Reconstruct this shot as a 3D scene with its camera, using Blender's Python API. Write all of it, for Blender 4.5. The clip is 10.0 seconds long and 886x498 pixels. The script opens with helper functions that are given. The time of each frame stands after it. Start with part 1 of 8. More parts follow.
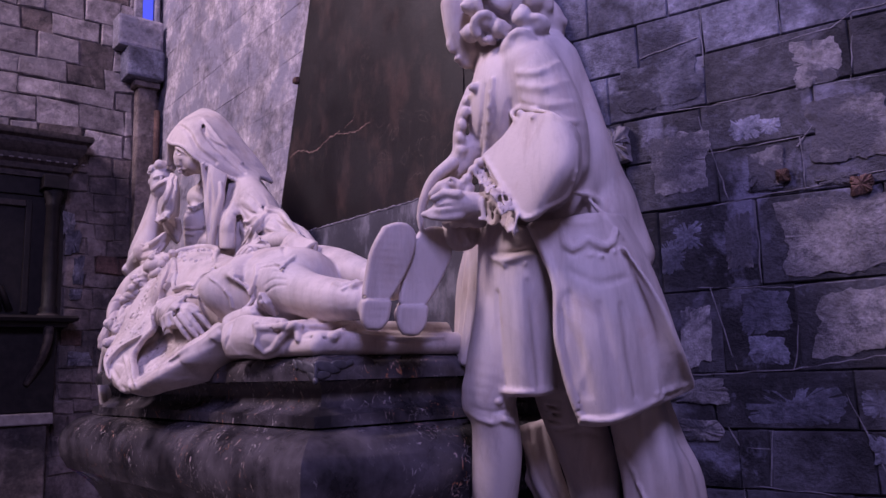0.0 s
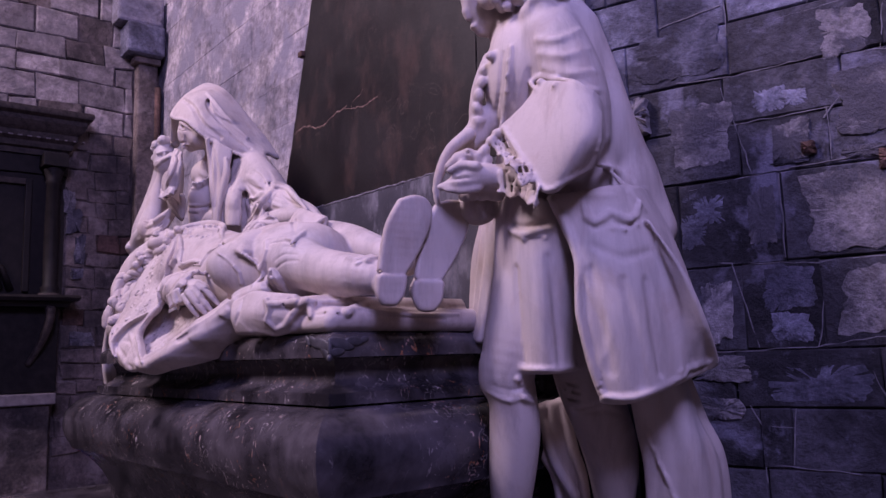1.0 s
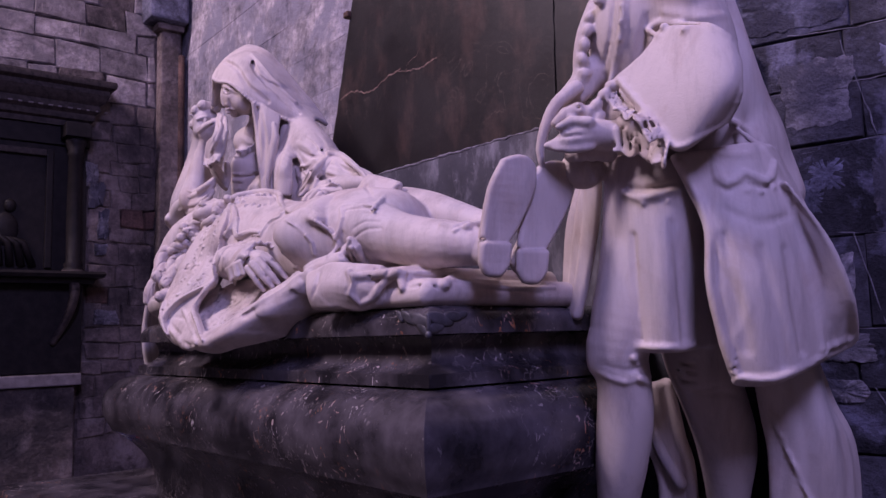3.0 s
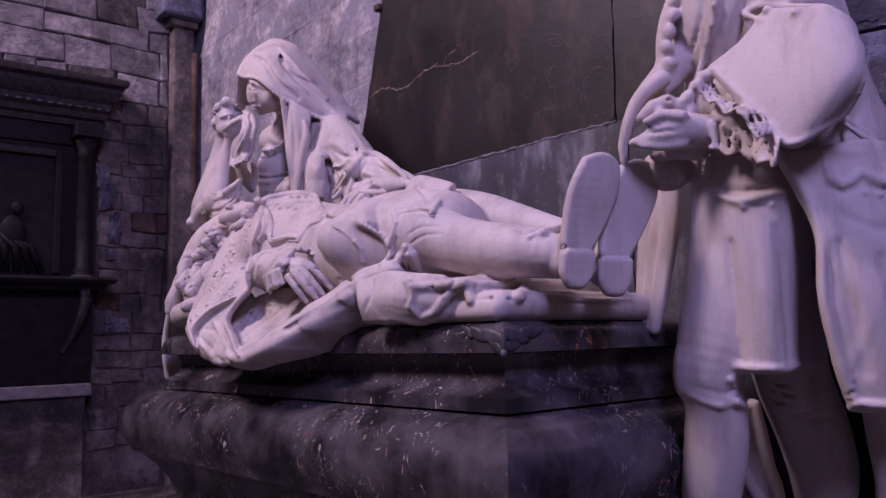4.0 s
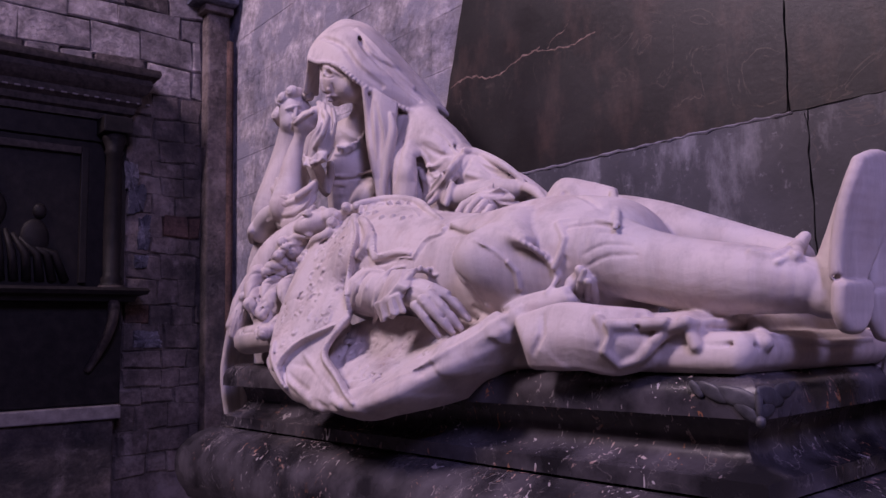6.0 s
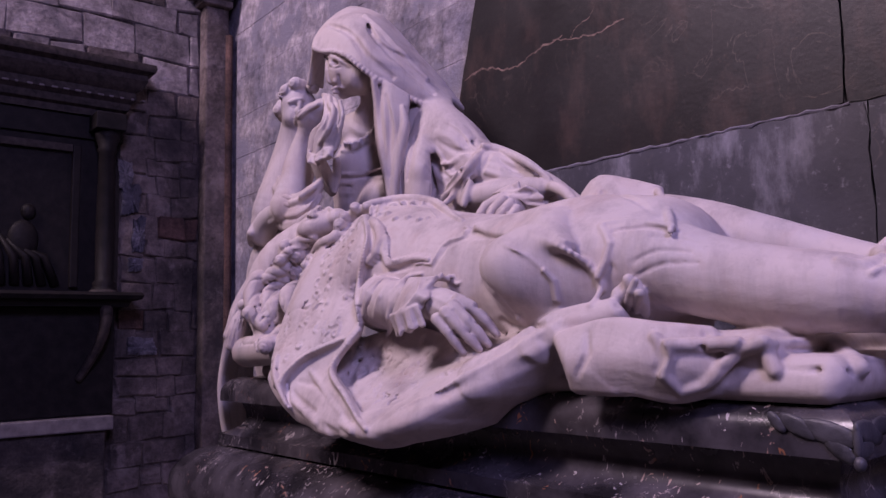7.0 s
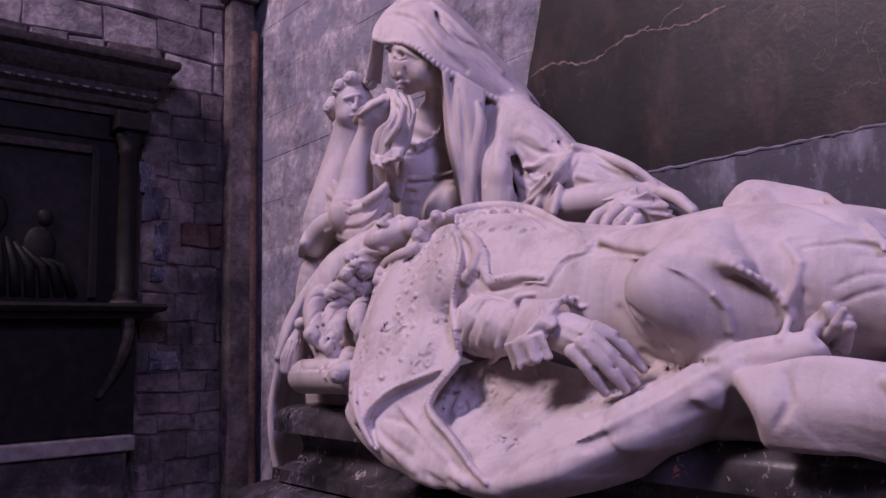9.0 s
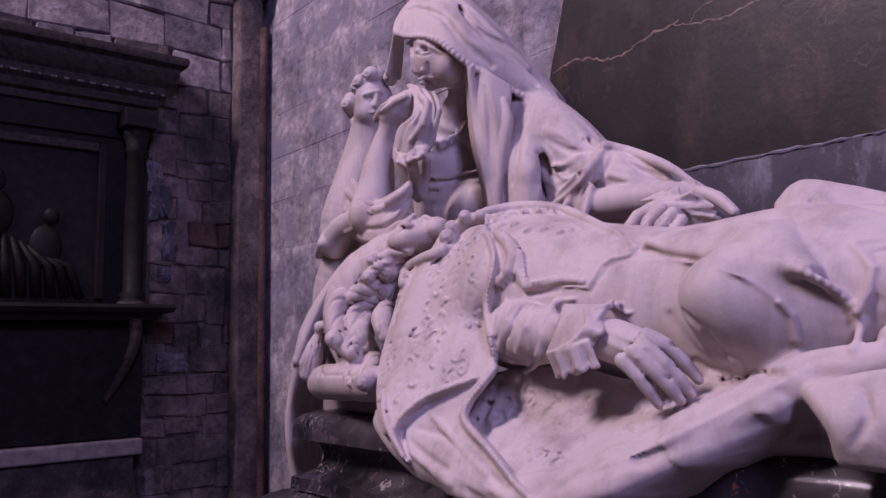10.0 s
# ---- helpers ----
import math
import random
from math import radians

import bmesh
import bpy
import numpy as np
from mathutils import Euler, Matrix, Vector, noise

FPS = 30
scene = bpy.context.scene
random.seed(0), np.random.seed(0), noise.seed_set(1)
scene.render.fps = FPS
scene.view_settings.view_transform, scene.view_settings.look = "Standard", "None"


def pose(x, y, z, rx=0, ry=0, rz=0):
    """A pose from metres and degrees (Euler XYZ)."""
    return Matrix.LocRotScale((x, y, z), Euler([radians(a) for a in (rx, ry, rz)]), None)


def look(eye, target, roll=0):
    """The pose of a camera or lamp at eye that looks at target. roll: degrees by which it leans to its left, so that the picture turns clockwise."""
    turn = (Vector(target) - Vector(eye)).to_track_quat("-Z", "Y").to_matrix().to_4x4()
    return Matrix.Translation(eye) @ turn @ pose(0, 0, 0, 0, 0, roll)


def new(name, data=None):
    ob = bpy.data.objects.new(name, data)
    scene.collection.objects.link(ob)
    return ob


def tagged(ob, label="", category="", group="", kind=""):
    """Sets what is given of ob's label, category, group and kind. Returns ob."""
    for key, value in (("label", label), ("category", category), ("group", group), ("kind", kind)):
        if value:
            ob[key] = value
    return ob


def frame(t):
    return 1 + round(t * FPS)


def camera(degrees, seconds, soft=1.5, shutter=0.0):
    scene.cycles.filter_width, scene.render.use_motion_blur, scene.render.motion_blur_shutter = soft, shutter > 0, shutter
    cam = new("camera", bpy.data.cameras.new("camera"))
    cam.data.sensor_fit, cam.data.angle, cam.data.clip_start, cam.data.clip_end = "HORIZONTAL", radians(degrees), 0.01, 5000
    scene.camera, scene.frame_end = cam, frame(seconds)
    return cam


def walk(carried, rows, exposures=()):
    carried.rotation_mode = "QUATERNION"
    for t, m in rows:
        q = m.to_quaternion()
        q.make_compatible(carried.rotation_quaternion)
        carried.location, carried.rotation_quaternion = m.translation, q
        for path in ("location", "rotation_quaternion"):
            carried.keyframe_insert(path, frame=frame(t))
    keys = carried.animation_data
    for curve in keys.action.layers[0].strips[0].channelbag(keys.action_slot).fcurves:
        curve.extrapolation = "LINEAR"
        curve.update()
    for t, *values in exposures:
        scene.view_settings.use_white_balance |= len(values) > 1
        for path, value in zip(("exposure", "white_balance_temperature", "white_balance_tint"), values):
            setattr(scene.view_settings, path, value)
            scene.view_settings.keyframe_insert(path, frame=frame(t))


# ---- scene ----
cam = camera(58.0, 10.0)
PATH = [
    (0, (0.024, 0.029, 1.579), (-1.529, 1.252, 1.883), -1.62),
    (0.5, (-0.019, 0.031, 1.570), (-1.574, 1.256, 1.856), -1.61),
    (1, (-0.058, 0.030, 1.566), (-1.614, 1.259, 1.827), -1.61),
    (1.5, (-0.105, 0.017, 1.563), (-1.663, 1.246, 1.811), -1.60),
    (2, (-0.173, 0.005, 1.558), (-1.730, 1.237, 1.792), -1.60),
    (2.5, (-0.270, -0.029, 1.556), (-1.829, 1.205, 1.768), -1.59),
    (4, (-0.636, -0.053, 1.599), (-2.190, 1.186, 1.821), -1.49),
    (4.5, (-0.766, -0.023, 1.622), (-2.318, 1.219, 1.840), -1.49),
    (5, (-0.910, -0.088, 1.657), (-2.461, 1.154, 1.881), -1.49),
    (5.5, (-1.063, -0.098, 1.685), (-2.614, 1.145, 1.905), -1.39),
    (7, (-1.372, 0.015, 1.733), (-2.921, 1.260, 1.957), -1.28),
    (7.5, (-1.454, 0.006, 1.756), (-3.000, 1.255, 1.982), -1.28),
    (8, (-1.554, -0.007, 1.769), (-3.100, 1.241, 1.999), -1.18),
    (8.5, (-1.625, -0.008, 1.783), (-3.170, 1.241, 2.013), -1.18),
    (9, (-1.697, -0.005, 1.788), (-3.241, 1.245, 2.022), -1.18),
    (9.5, (-1.757, -0.003, 1.790), (-3.301, 1.248, 2.021), -1.08),
    (10, (-1.792, -0.012, 1.803), (-3.335, 1.239, 2.035), -1.08),
]
walk(cam, [(t, look(eye, target, roll)) for t, eye, target, roll in PATH], [(0.0, 0.15, 6050, 55), (2.5, 0.1, 6050, 55), (4.0, -0.05, 6100, 55), (10.0, -0.18, 6150, 55)])

# ---- light ----
world = bpy.data.worlds.new("world")
scene.world = world
world.use_nodes = True
sky = world.node_tree.nodes.new("ShaderNodeTexSky")
sky.sky_type, sky.sun_disc = "NISHITA", False
sky.sun_elevation, sky.sun_rotation = radians(40), radians(200)
world.node_tree.links.new(sky.outputs["Color"], world.node_tree.nodes["Background"].inputs["Color"])
world.node_tree.nodes["Background"].inputs["Strength"].default_value = 0.1


def added_lamp(name, place, aim, wide, high, watts, colour):
    """An area lamp added as daylight, set in an unseen, assumed window opening."""
    data = bpy.data.lights.new(name, "AREA")
    data.shape, data.size, data.size_y, data.energy, data.color = "RECTANGLE", wide, high, watts, colour
    ob = new(name, data)
    ob.matrix_world = look(place, aim)
    return tagged(ob, "added area light in an unseen, assumed window opening", "window light", kind="structure")


# assumed source out of view, set high to deepen shading on the tomb
added_lamp("window_light_main", (-4.3, -3.95, 7.9), (-2.5, 1.5, 1.8), 1.0, 2.2, 600, (1.0, 0.93, 0.86))
# added bluish fill out of view, brightens the canted wall and the coat
added_lamp("window_light_side", (1.95, -1.0, 5.4), (-1.2, 2.2, 2.3), 1.1, 1.9, 215, (0.55, 0.58, 1.0))


# ---- materials ----
def material(name):
    m = bpy.data.materials.new(name)
    m.use_nodes = True
    nt = m.node_tree
    return m, nt, nt.nodes["Principled BSDF"]


def coords(nt, scale=(1, 1, 1), random_shift=False):
    tc = nt.nodes.new("ShaderNodeNewGeometry")
    out = tc.outputs["Position"]
    if random_shift:
        info = nt.nodes.new("ShaderNodeObjectInfo")
        mul = nt.nodes.new("ShaderNodeVectorMath")
        mul.operation = "SCALE"
        mul.inputs[0].default_value = (7.0, 13.0, 5.0)
        nt.links.new(info.outputs["Random"], mul.inputs["Scale"])
        add = nt.nodes.new("ShaderNodeVectorMath")
        nt.links.new(out, add.inputs[0])
        nt.links.new(mul.outputs[0], add.inputs[1])
        out = add.outputs[0]
    mp = nt.nodes.new("ShaderNodeMapping")
    mp.inputs["Scale"].default_value = scale
    nt.links.new(out, mp.inputs["Vector"])
    return mp.outputs["Vector"]


def noise_node(nt, vec, scale, detail=6.0, rough=0.6, distort=0.0):
    n = nt.nodes.new("ShaderNodeTexNoise")
    n.inputs["Scale"].default_value, n.inputs["Detail"].default_value = scale, detail
    n.inputs["Roughness"].default_value, n.inputs["Distortion"].default_value = rough, distort
    nt.links.new(vec, n.inputs["Vector"])
    return n.outputs["Fac"]


def ramp(nt, fac, *stops):
    r = nt.nodes.new("ShaderNodeValToRGB")
    while len(r.color_ramp.elements) < len(stops):
        r.color_ramp.elements.new(0.5)
    for e, (p, c) in zip(r.color_ramp.elements, stops):
        e.position = p
        e.color = (c, c, c, 1) if isinstance(c, (int, float)) else (*c, 1)
    nt.links.new(fac, r.inputs["Fac"])
    return r.outputs["Color"]


def mix(nt, fac, a, b, how="MIX"):
    m = nt.nodes.new("ShaderNodeMix")
    m.data_type, m.blend_type = "RGBA", how
    for sock, v in ((m.inputs[0], fac), (m.inputs[6], a), (m.inputs[7], b)):
        if isinstance(v, (int, float)):
            sock.default_value = v
        elif isinstance(v, tuple):
            sock.default_value = (*v, 1)
        else:
            nt.links.new(v, sock)
    return m.outputs[2]


def bump(nt, bsdf, height, strength, distance):
    b = nt.nodes.new("ShaderNodeBump")
    b.inputs["Strength"].default_value, b.inputs["Distance"].default_value = strength, distance
    nt.links.new(height, b.inputs["Height"])
    nt.links.new(b.outputs["Normal"], bsdf.inputs["Normal"])


def make_statue_marble(name, base=(0.56, 0.485, 0.45), grime=(0.27, 0.225, 0.21)):
    """Old white marble: warm grey, dirt in streaks, fine tool grain."""
    m, nt, b = material(name)
    v = coords(nt)
    big = ramp(nt, noise_node(nt, v, 5.0, 5), (0.35, 0.0), (0.72, 1.0))
    col = mix(nt, big, base, tuple(c * 0.86 for c in base))
    vs = coords(nt, (14, 14, 2.2))
    streak = ramp(nt, noise_node(nt, vs, 1.0, 5, 0.65), (0.48, 0.0), (0.72, 0.7))
    col = mix(nt, streak, col, grime)
    speck = ramp(nt, noise_node(nt, v, 90.0, 4, 0.7), (0.62, 0.0), (0.75, 0.35))
    col = mix(nt, speck, col, grime)
    warm = ramp(nt, noise_node(nt, coords(nt, (1.0, 1.0, 0.6)), 9.0, 6, 0.62, 0.8), (0.52, 0.0), (0.74, 0.6))
    col = mix(nt, warm, col, (0.40, 0.30, 0.255))
    cool = ramp(nt, noise_node(nt, coords(nt, (1, 1, 1)), 3.1, 5, 0.6), (0.5, 0.0), (0.75, 0.45))
    col = mix(nt, cool, col, (0.44, 0.43, 0.46))
    nt.links.new(col, b.inputs["Base Color"])
    b.inputs["Roughness"].default_value = 0.62
    b.inputs["Specular IOR Level"].default_value = 0.35
    bump(nt, b, noise_node(nt, v, 160.0, 6, 0.7), 0.25, 0.004)
    return m


def make_black_marble(name):
    """Polished black limestone with pale and rusty fossil flecks and worn zones; base lightened to imitate sheen."""
    m, nt, b = material(name)
    v = coords(nt)
    # base colour lightened to stand in for sheen along the mouldings
    base = ramp(nt, noise_node(nt, v, 7.0, 6), (0.38, (0.014, 0.0125, 0.0145)), (0.72, (0.105, 0.092, 0.102)))
    vor = nt.nodes.new("ShaderNodeTexVoronoi")
    vor.feature = "DISTANCE_TO_EDGE"
    vor.inputs["Scale"].default_value = 9.0
    vv = coords(nt)
    warp = nt.nodes.new("ShaderNodeVectorMath")
    wn = nt.nodes.new("ShaderNodeTexNoise")
    wn.inputs["Scale"].default_value, wn.inputs["Detail"].default_value = 11.0, 6.0
    nt.links.new(vv, wn.inputs["Vector"])
    sc = nt.nodes.new("ShaderNodeVectorMath")
    sc.operation = "SCALE"
    sc.inputs["Scale"].default_value = 0.32
    nt.links.new(wn.outputs["Color"], sc.inputs[0])
    nt.links.new(vv, warp.inputs[0])
    nt.links.new(sc.outputs[0], warp.inputs[1])
    nt.links.new(warp.outputs[0], vor.inputs["Vector"])
    vein = ramp(nt, vor.outputs["Distance"], (0.0, 1.0), (0.018, 0.0))
    gate = ramp(nt, noise_node(nt, v, 3.3, 4), (0.53, 0.0), (0.64, 0.7))
    veins = mix(nt, 1.0, vein, gate, "MULTIPLY")
    col = mix(nt, veins, base, (0.42, 0.36, 0.34))
    fl = ramp(nt, noise_node(nt, coords(nt, (1, 1, 0.55)), 46.0, 3, 0.55, 1.4), (0.635, 0.0), (0.655, 0.95))
    gate2 = ramp(nt, noise_node(nt, v, 2.3, 3), (0.45, 0.0), (0.6, 1.0))
    flecks = mix(nt, 1.0, fl, gate2, "MULTIPLY")
    tone = ramp(nt, noise_node(nt, v, 9.0, 2), (0.45, (0.46, 0.41, 0.40)), (0.62, (0.36, 0.14, 0.06)))
    col = mix(nt, flecks, col, tone)
    nt.links.new(col, b.inputs["Base Color"])
    rough = ramp(nt, noise_node(nt, v, 6.0, 6), (0.3, 0.12), (0.75, 0.36))
    nt.links.new(rough, b.inputs["Roughness"])
    bump(nt, b, noise_node(nt, v, 60.0, 5), 0.12, 0.004)
    return m


def make_stone(name, light, dark, patch=(0.5, 0.62), soot=(0.02, 0.018, 0.022), soot_at=(0.9, 1.0), grain=55.0, relief=0.6, stones=True, vary=(0.62, 1.12), flake=None):
    """Rough masonry stone, differing from block to block, with soot or lime blotches of its own shape."""
    m, nt, b = material(name)
    v = coords(nt, random_shift=stones)
    w = coords(nt)
    col = mix(nt, ramp(nt, noise_node(nt, v, 2.6, 7, 0.62), (patch[0], 0.0), (patch[1], 1.0)), light, dark)
    info = nt.nodes.new("ShaderNodeObjectInfo")
    shade = ramp(nt, info.outputs["Random"], (0.0, vary[0]), (1.0, vary[1]))
    col = mix(nt, 1.0, col, shade, "MULTIPLY")
    fine = ramp(nt, noise_node(nt, w, grain, 6, 0.7), (0.3, 0.55), (0.7, 1.25))
    col = mix(nt, 1.0, col, fine, "MULTIPLY")
    cloud = ramp(nt, noise_node(nt, w, 8.5, 7, 0.68, 0.4), (0.32, 0.5), (0.66, 1.3))
    col = mix(nt, 1.0, col, cloud, "MULTIPLY")
    if flake:
        soft = flake[2]
        edge = ramp(nt, noise_node(nt, w, 4.3, 9, 0.64, 0.3), (flake[0], 0.0), (flake[0] + soft, 1.0))
        col = mix(nt, edge, col, flake[1])
        edge = ramp(nt, noise_node(nt, w, 13.0, 9, 0.74, 0.2), (flake[0] + 0.04, 0.0), (flake[0] + 0.05 + soft, 0.85))
        col = mix(nt, edge, col, flake[1])
    sootf = ramp(nt, noise_node(nt, w, 1.7, 7, 0.66), (soot_at[0], 0.0), (soot_at[1], 0.9))
    col = mix(nt, sootf, col, soot)
    nt.links.new(col, b.inputs["Base Color"])
    b.inputs["Roughness"].default_value = 0.85
    b.inputs["Specular IOR Level"].default_value = 0.25
    h = mix(nt, 0.45, noise_node(nt, w, 16.0, 6, 0.65), noise_node(nt, w, grain * 1.6, 5, 0.7))
    bump(nt, b, h, relief, 0.02)
    return m


def make_slab_stone(name, a, c, streak, vein_strength=0.8, gloss=(0.36, 0.58)):
    """Sawn slate-brown marble, cloudy, with drips and a branching rusty vein."""
    m, nt, b = material(name)
    v = coords(nt)
    col = mix(nt, ramp(nt, noise_node(nt, v, 1.6, 7, 0.6), (0.35, 0.0), (0.7, 1.0)), a, c)
    drip = ramp(nt, noise_node(nt, coords(nt, (5, 5, 2.2)), 1.4, 7, 0.68), (0.5, 0.0), (0.72, 0.6))
    col = mix(nt, drip, col, streak)
    hair = nt.nodes.new("ShaderNodeTexNoise")
    hair.inputs["Scale"].default_value, hair.inputs["Detail"].default_value, hair.inputs["Distortion"].default_value = 4.5, 8.0, 1.6
    nt.links.new(v, hair.inputs["Vector"])
    line = ramp(nt, hair.outputs["Fac"], (0.492, 0.0), (0.5, 0.5), (0.508, 0.0))
    gate = ramp(nt, noise_node(nt, v, 2.4, 3), (0.5, 0.0), (0.64, vein_strength))
    col = mix(nt, mix(nt, 1.0, line, gate, "MULTIPLY"), col, (0.34, 0.24, 0.19))
    spots = ramp(nt, noise_node(nt, v, 46.0, 5, 0.7), (0.6, 0.0), (0.74, 0.4))
    col = mix(nt, spots, col, streak)
    nt.links.new(col, b.inputs["Base Color"])
    nt.links.new(ramp(nt, noise_node(nt, v, 5.0, 6), (0.3, gloss[0]), (0.7, gloss[1])), b.inputs["Roughness"])
    bump(nt, b, noise_node(nt, v, 38.0, 6, 0.7), 0.18, 0.006)
    return m


def make_plain(name, a, c, scale=12.0, rough=0.6, metal=0.0, relief=0.2, gloss=0.4):
    m, nt, b = material(name)
    v = coords(nt)
    col = mix(nt, ramp(nt, noise_node(nt, v, scale, 6, 0.65), (0.35, 0.0), (0.7, 1.0)), a, c)
    nt.links.new(col, b.inputs["Base Color"])
    b.inputs["Roughness"].default_value, b.inputs["Metallic"].default_value = rough, metal
    b.inputs["Specular IOR Level"].default_value = gloss
    bump(nt, b, noise_node(nt, v, scale * 6, 5), relief, 0.004)
    return m


MARBLE = make_statue_marble("statue_marble")
BLACK = make_black_marble("black_marble")
LEAF = make_plain("worn_grey_marble", (0.085, 0.08, 0.09), (0.022, 0.021, 0.025), 26, 0.45)
DARK_STONE = make_stone("sooty_stone", (0.105, 0.10, 0.125), (0.030, 0.028, 0.036), (0.36, 0.62), soot_at=(0.50, 0.72), grain=38.0, relief=1.0, vary=(0.7, 1.05), flake=(0.56, (0.16, 0.155, 0.215), 0.10))
LIME = make_stone("pale_lime_face", (0.36, 0.33, 0.36), (0.15, 0.14, 0.17), (0.42, 0.62), soot_at=(0.54, 0.72), grain=60.0, relief=1.0, vary=(0.7, 1.1), flake=(0.52, (0.085, 0.08, 0.10), 0.06))
BLUE_LIME = make_stone("blue_grey_lime_face", (0.25, 0.25, 0.34), (0.085, 0.083, 0.12), (0.40, 0.62), soot_at=(0.53, 0.72), grain=48.0, relief=1.0, vary=(0.75, 1.15), flake=(0.54, (0.05, 0.048, 0.066), 0.08))
POINTING = make_plain("lime_pointing", (0.24, 0.225, 0.26), (0.09, 0.085, 0.10), 30, 0.9)
PALE_STONE = make_stone("pale_plastered_stone", (0.47, 0.42, 0.44), (0.22, 0.205, 0.25), (0.42, 0.60), (0.10, 0.095, 0.13), (0.54, 0.76), grain=28.0, relief=0.6, stones=False, vary=(0.8, 1.1), flake=(0.50, (0.22, 0.21, 0.255), 0.10))
BROWN_STONE = make_stone("brown_sooty_stone", (0.22, 0.17, 0.155), (0.055, 0.045, 0.045), (0.36, 0.66), soot_at=(0.47, 0.68), grain=30.0, relief=1.0, stones=False, vary=(0.82, 1.12), flake=(0.55, (0.25, 0.205, 0.195), 0.12))
OLIVE_STONE = make_stone("grey_brown_stone", (0.40, 0.345, 0.34), (0.15, 0.125, 0.13), (0.38, 0.66), soot_at=(0.56, 0.82), grain=30.0, relief=1.0, vary=(0.75, 1.12), flake=(0.52, (0.17, 0.15, 0.155), 0.14))
RUST_STONE = make_stone("rusty_brick_rubble", (0.17, 0.095, 0.078), (0.06, 0.04, 0.038), (0.40, 0.66), relief=0.8)
PYRAMID = make_slab_stone("brown_slate_marble", (0.0035, 0.003, 0.003), (0.014, 0.0105, 0.010), (0.085, 0.048, 0.037), 0.4, (0.36, 0.52))
BASE_SLAB = make_slab_stone("grey_slate_marble", (0.012, 0.012, 0.016), (0.085, 0.082, 0.10), (0.40, 0.385, 0.44), 0.3)
RUST_VEIN = make_plain("rusty_marble_vein", (0.26, 0.17, 0.135), (0.06, 0.04, 0.034), 34, 0.5)
DARK_OAK = make_plain("blackened_oak", (0.007, 0.006, 0.006), (0.018, 0.014, 0.014), 18, 0.55, relief=0.35, gloss=0.14)
WORN_OAK = make_plain("worn_blackened_oak", (0.018, 0.014, 0.014), (0.06, 0.046, 0.042), 34, 0.65, relief=0.4, gloss=0.2)
GREY_LEDGE = make_plain("dusty_stone_ledge", (0.20, 0.175, 0.18), (0.10, 0.085, 0.09), 20, 0.75)
GLASS_BLUE, _nt, _b = material("blue_window_glass")
_b.inputs["Base Color"].default_value = (0.05, 0.09, 0.55, 1)
_b.inputs["Emission Color"].default_value = (0.10, 0.16, 0.95, 1)
_b.inputs["Emission Strength"].default_value = 0.55
_b.inputs["Roughness"].default_value = 0.15
# floor tone kept dark to limit light bounced up at the statues
FLOOR = make_stone("worn_floor_flag", (0.13, 0.115, 0.105), (0.07, 0.063, 0.06), (0.4, 0.7))
IRON = make_plain("rusty_iron", (0.06, 0.04, 0.035), (0.12, 0.06, 0.04), 60, 0.7, 0.4)
RED_CLOTH = make_plain("red_cloth", (0.45, 0.03, 0.04), (0.30, 0.02, 0.03), 60, 0.9)
BLUE_CLOTH = make_plain("blue_cloth", (0.03, 0.05, 0.28), (0.02, 0.03, 0.18), 60, 0.9)
WHITE_CLOTH = make_plain("white_cloth", (0.7, 0.68, 0.68), (0.55, 0.52, 0.52), 60, 0.9)


# ---- mesh helpers ----
def mesh_of(name, bm, mat, smooth=False):
    me = bpy.data.meshes.new(name)
    bmesh.ops.recalc_face_normals(bm, faces=bm.faces[:])
    bm.to_mesh(me)
    bm.free()
    if mat:
        me.materials.append(mat)
    if smooth:
        me.polygons.foreach_set("use_smooth", [True] * len(me.polygons))
    return me


def part(name, bm, mat, parent=None, label="", smooth=False):
    ob = new(name, mesh_of(name, bm, mat, smooth))
    if parent:
        ob.parent = parent
    if label:
        ob["label"] = label
    return ob


def block(x0, x1, y0, y1, z0, z1, bevel=0.004, bm=None):
    bm = bm or bmesh.new()
    r = bmesh.ops.create_cube(bm, size=1.0, matrix=Matrix.Translation(((x0 + x1) / 2, (y0 + y1) / 2, (z0 + z1) / 2)) @ Matrix.Diagonal((x1 - x0, y1 - y0, z1 - z0, 1)))
    if bevel:
        es = list({e for v in r["verts"] for e in v.link_edges})
        bmesh.ops.bevel(bm, geom=es, offset=bevel, segments=2, affect="EDGES", profile=0.6)
    return bm


def empty(name, label, category, group="", kind=""):
    return tagged(new(name), label, category, group, kind)


def turned(profile, n=24, bm=None, m=Matrix()):
    """A turned shape round z from (radius, z) pairs."""
    bm = bm or bmesh.new()
    rings = [[bm.verts.new(m @ Vector((r * math.cos(2 * math.pi * i / n), r * math.sin(2 * math.pi * i / n), z))) for i in range(n)] for r, z in profile]
    for a, b in zip(rings, rings[1:]):
        for i in range(n):
            bm.faces.new((a[i], a[(i + 1) % n], b[(i + 1) % n], b[i]))
    bm.faces.new(rings[0][::-1])
    bm.faces.new(rings[-1])
    return bm


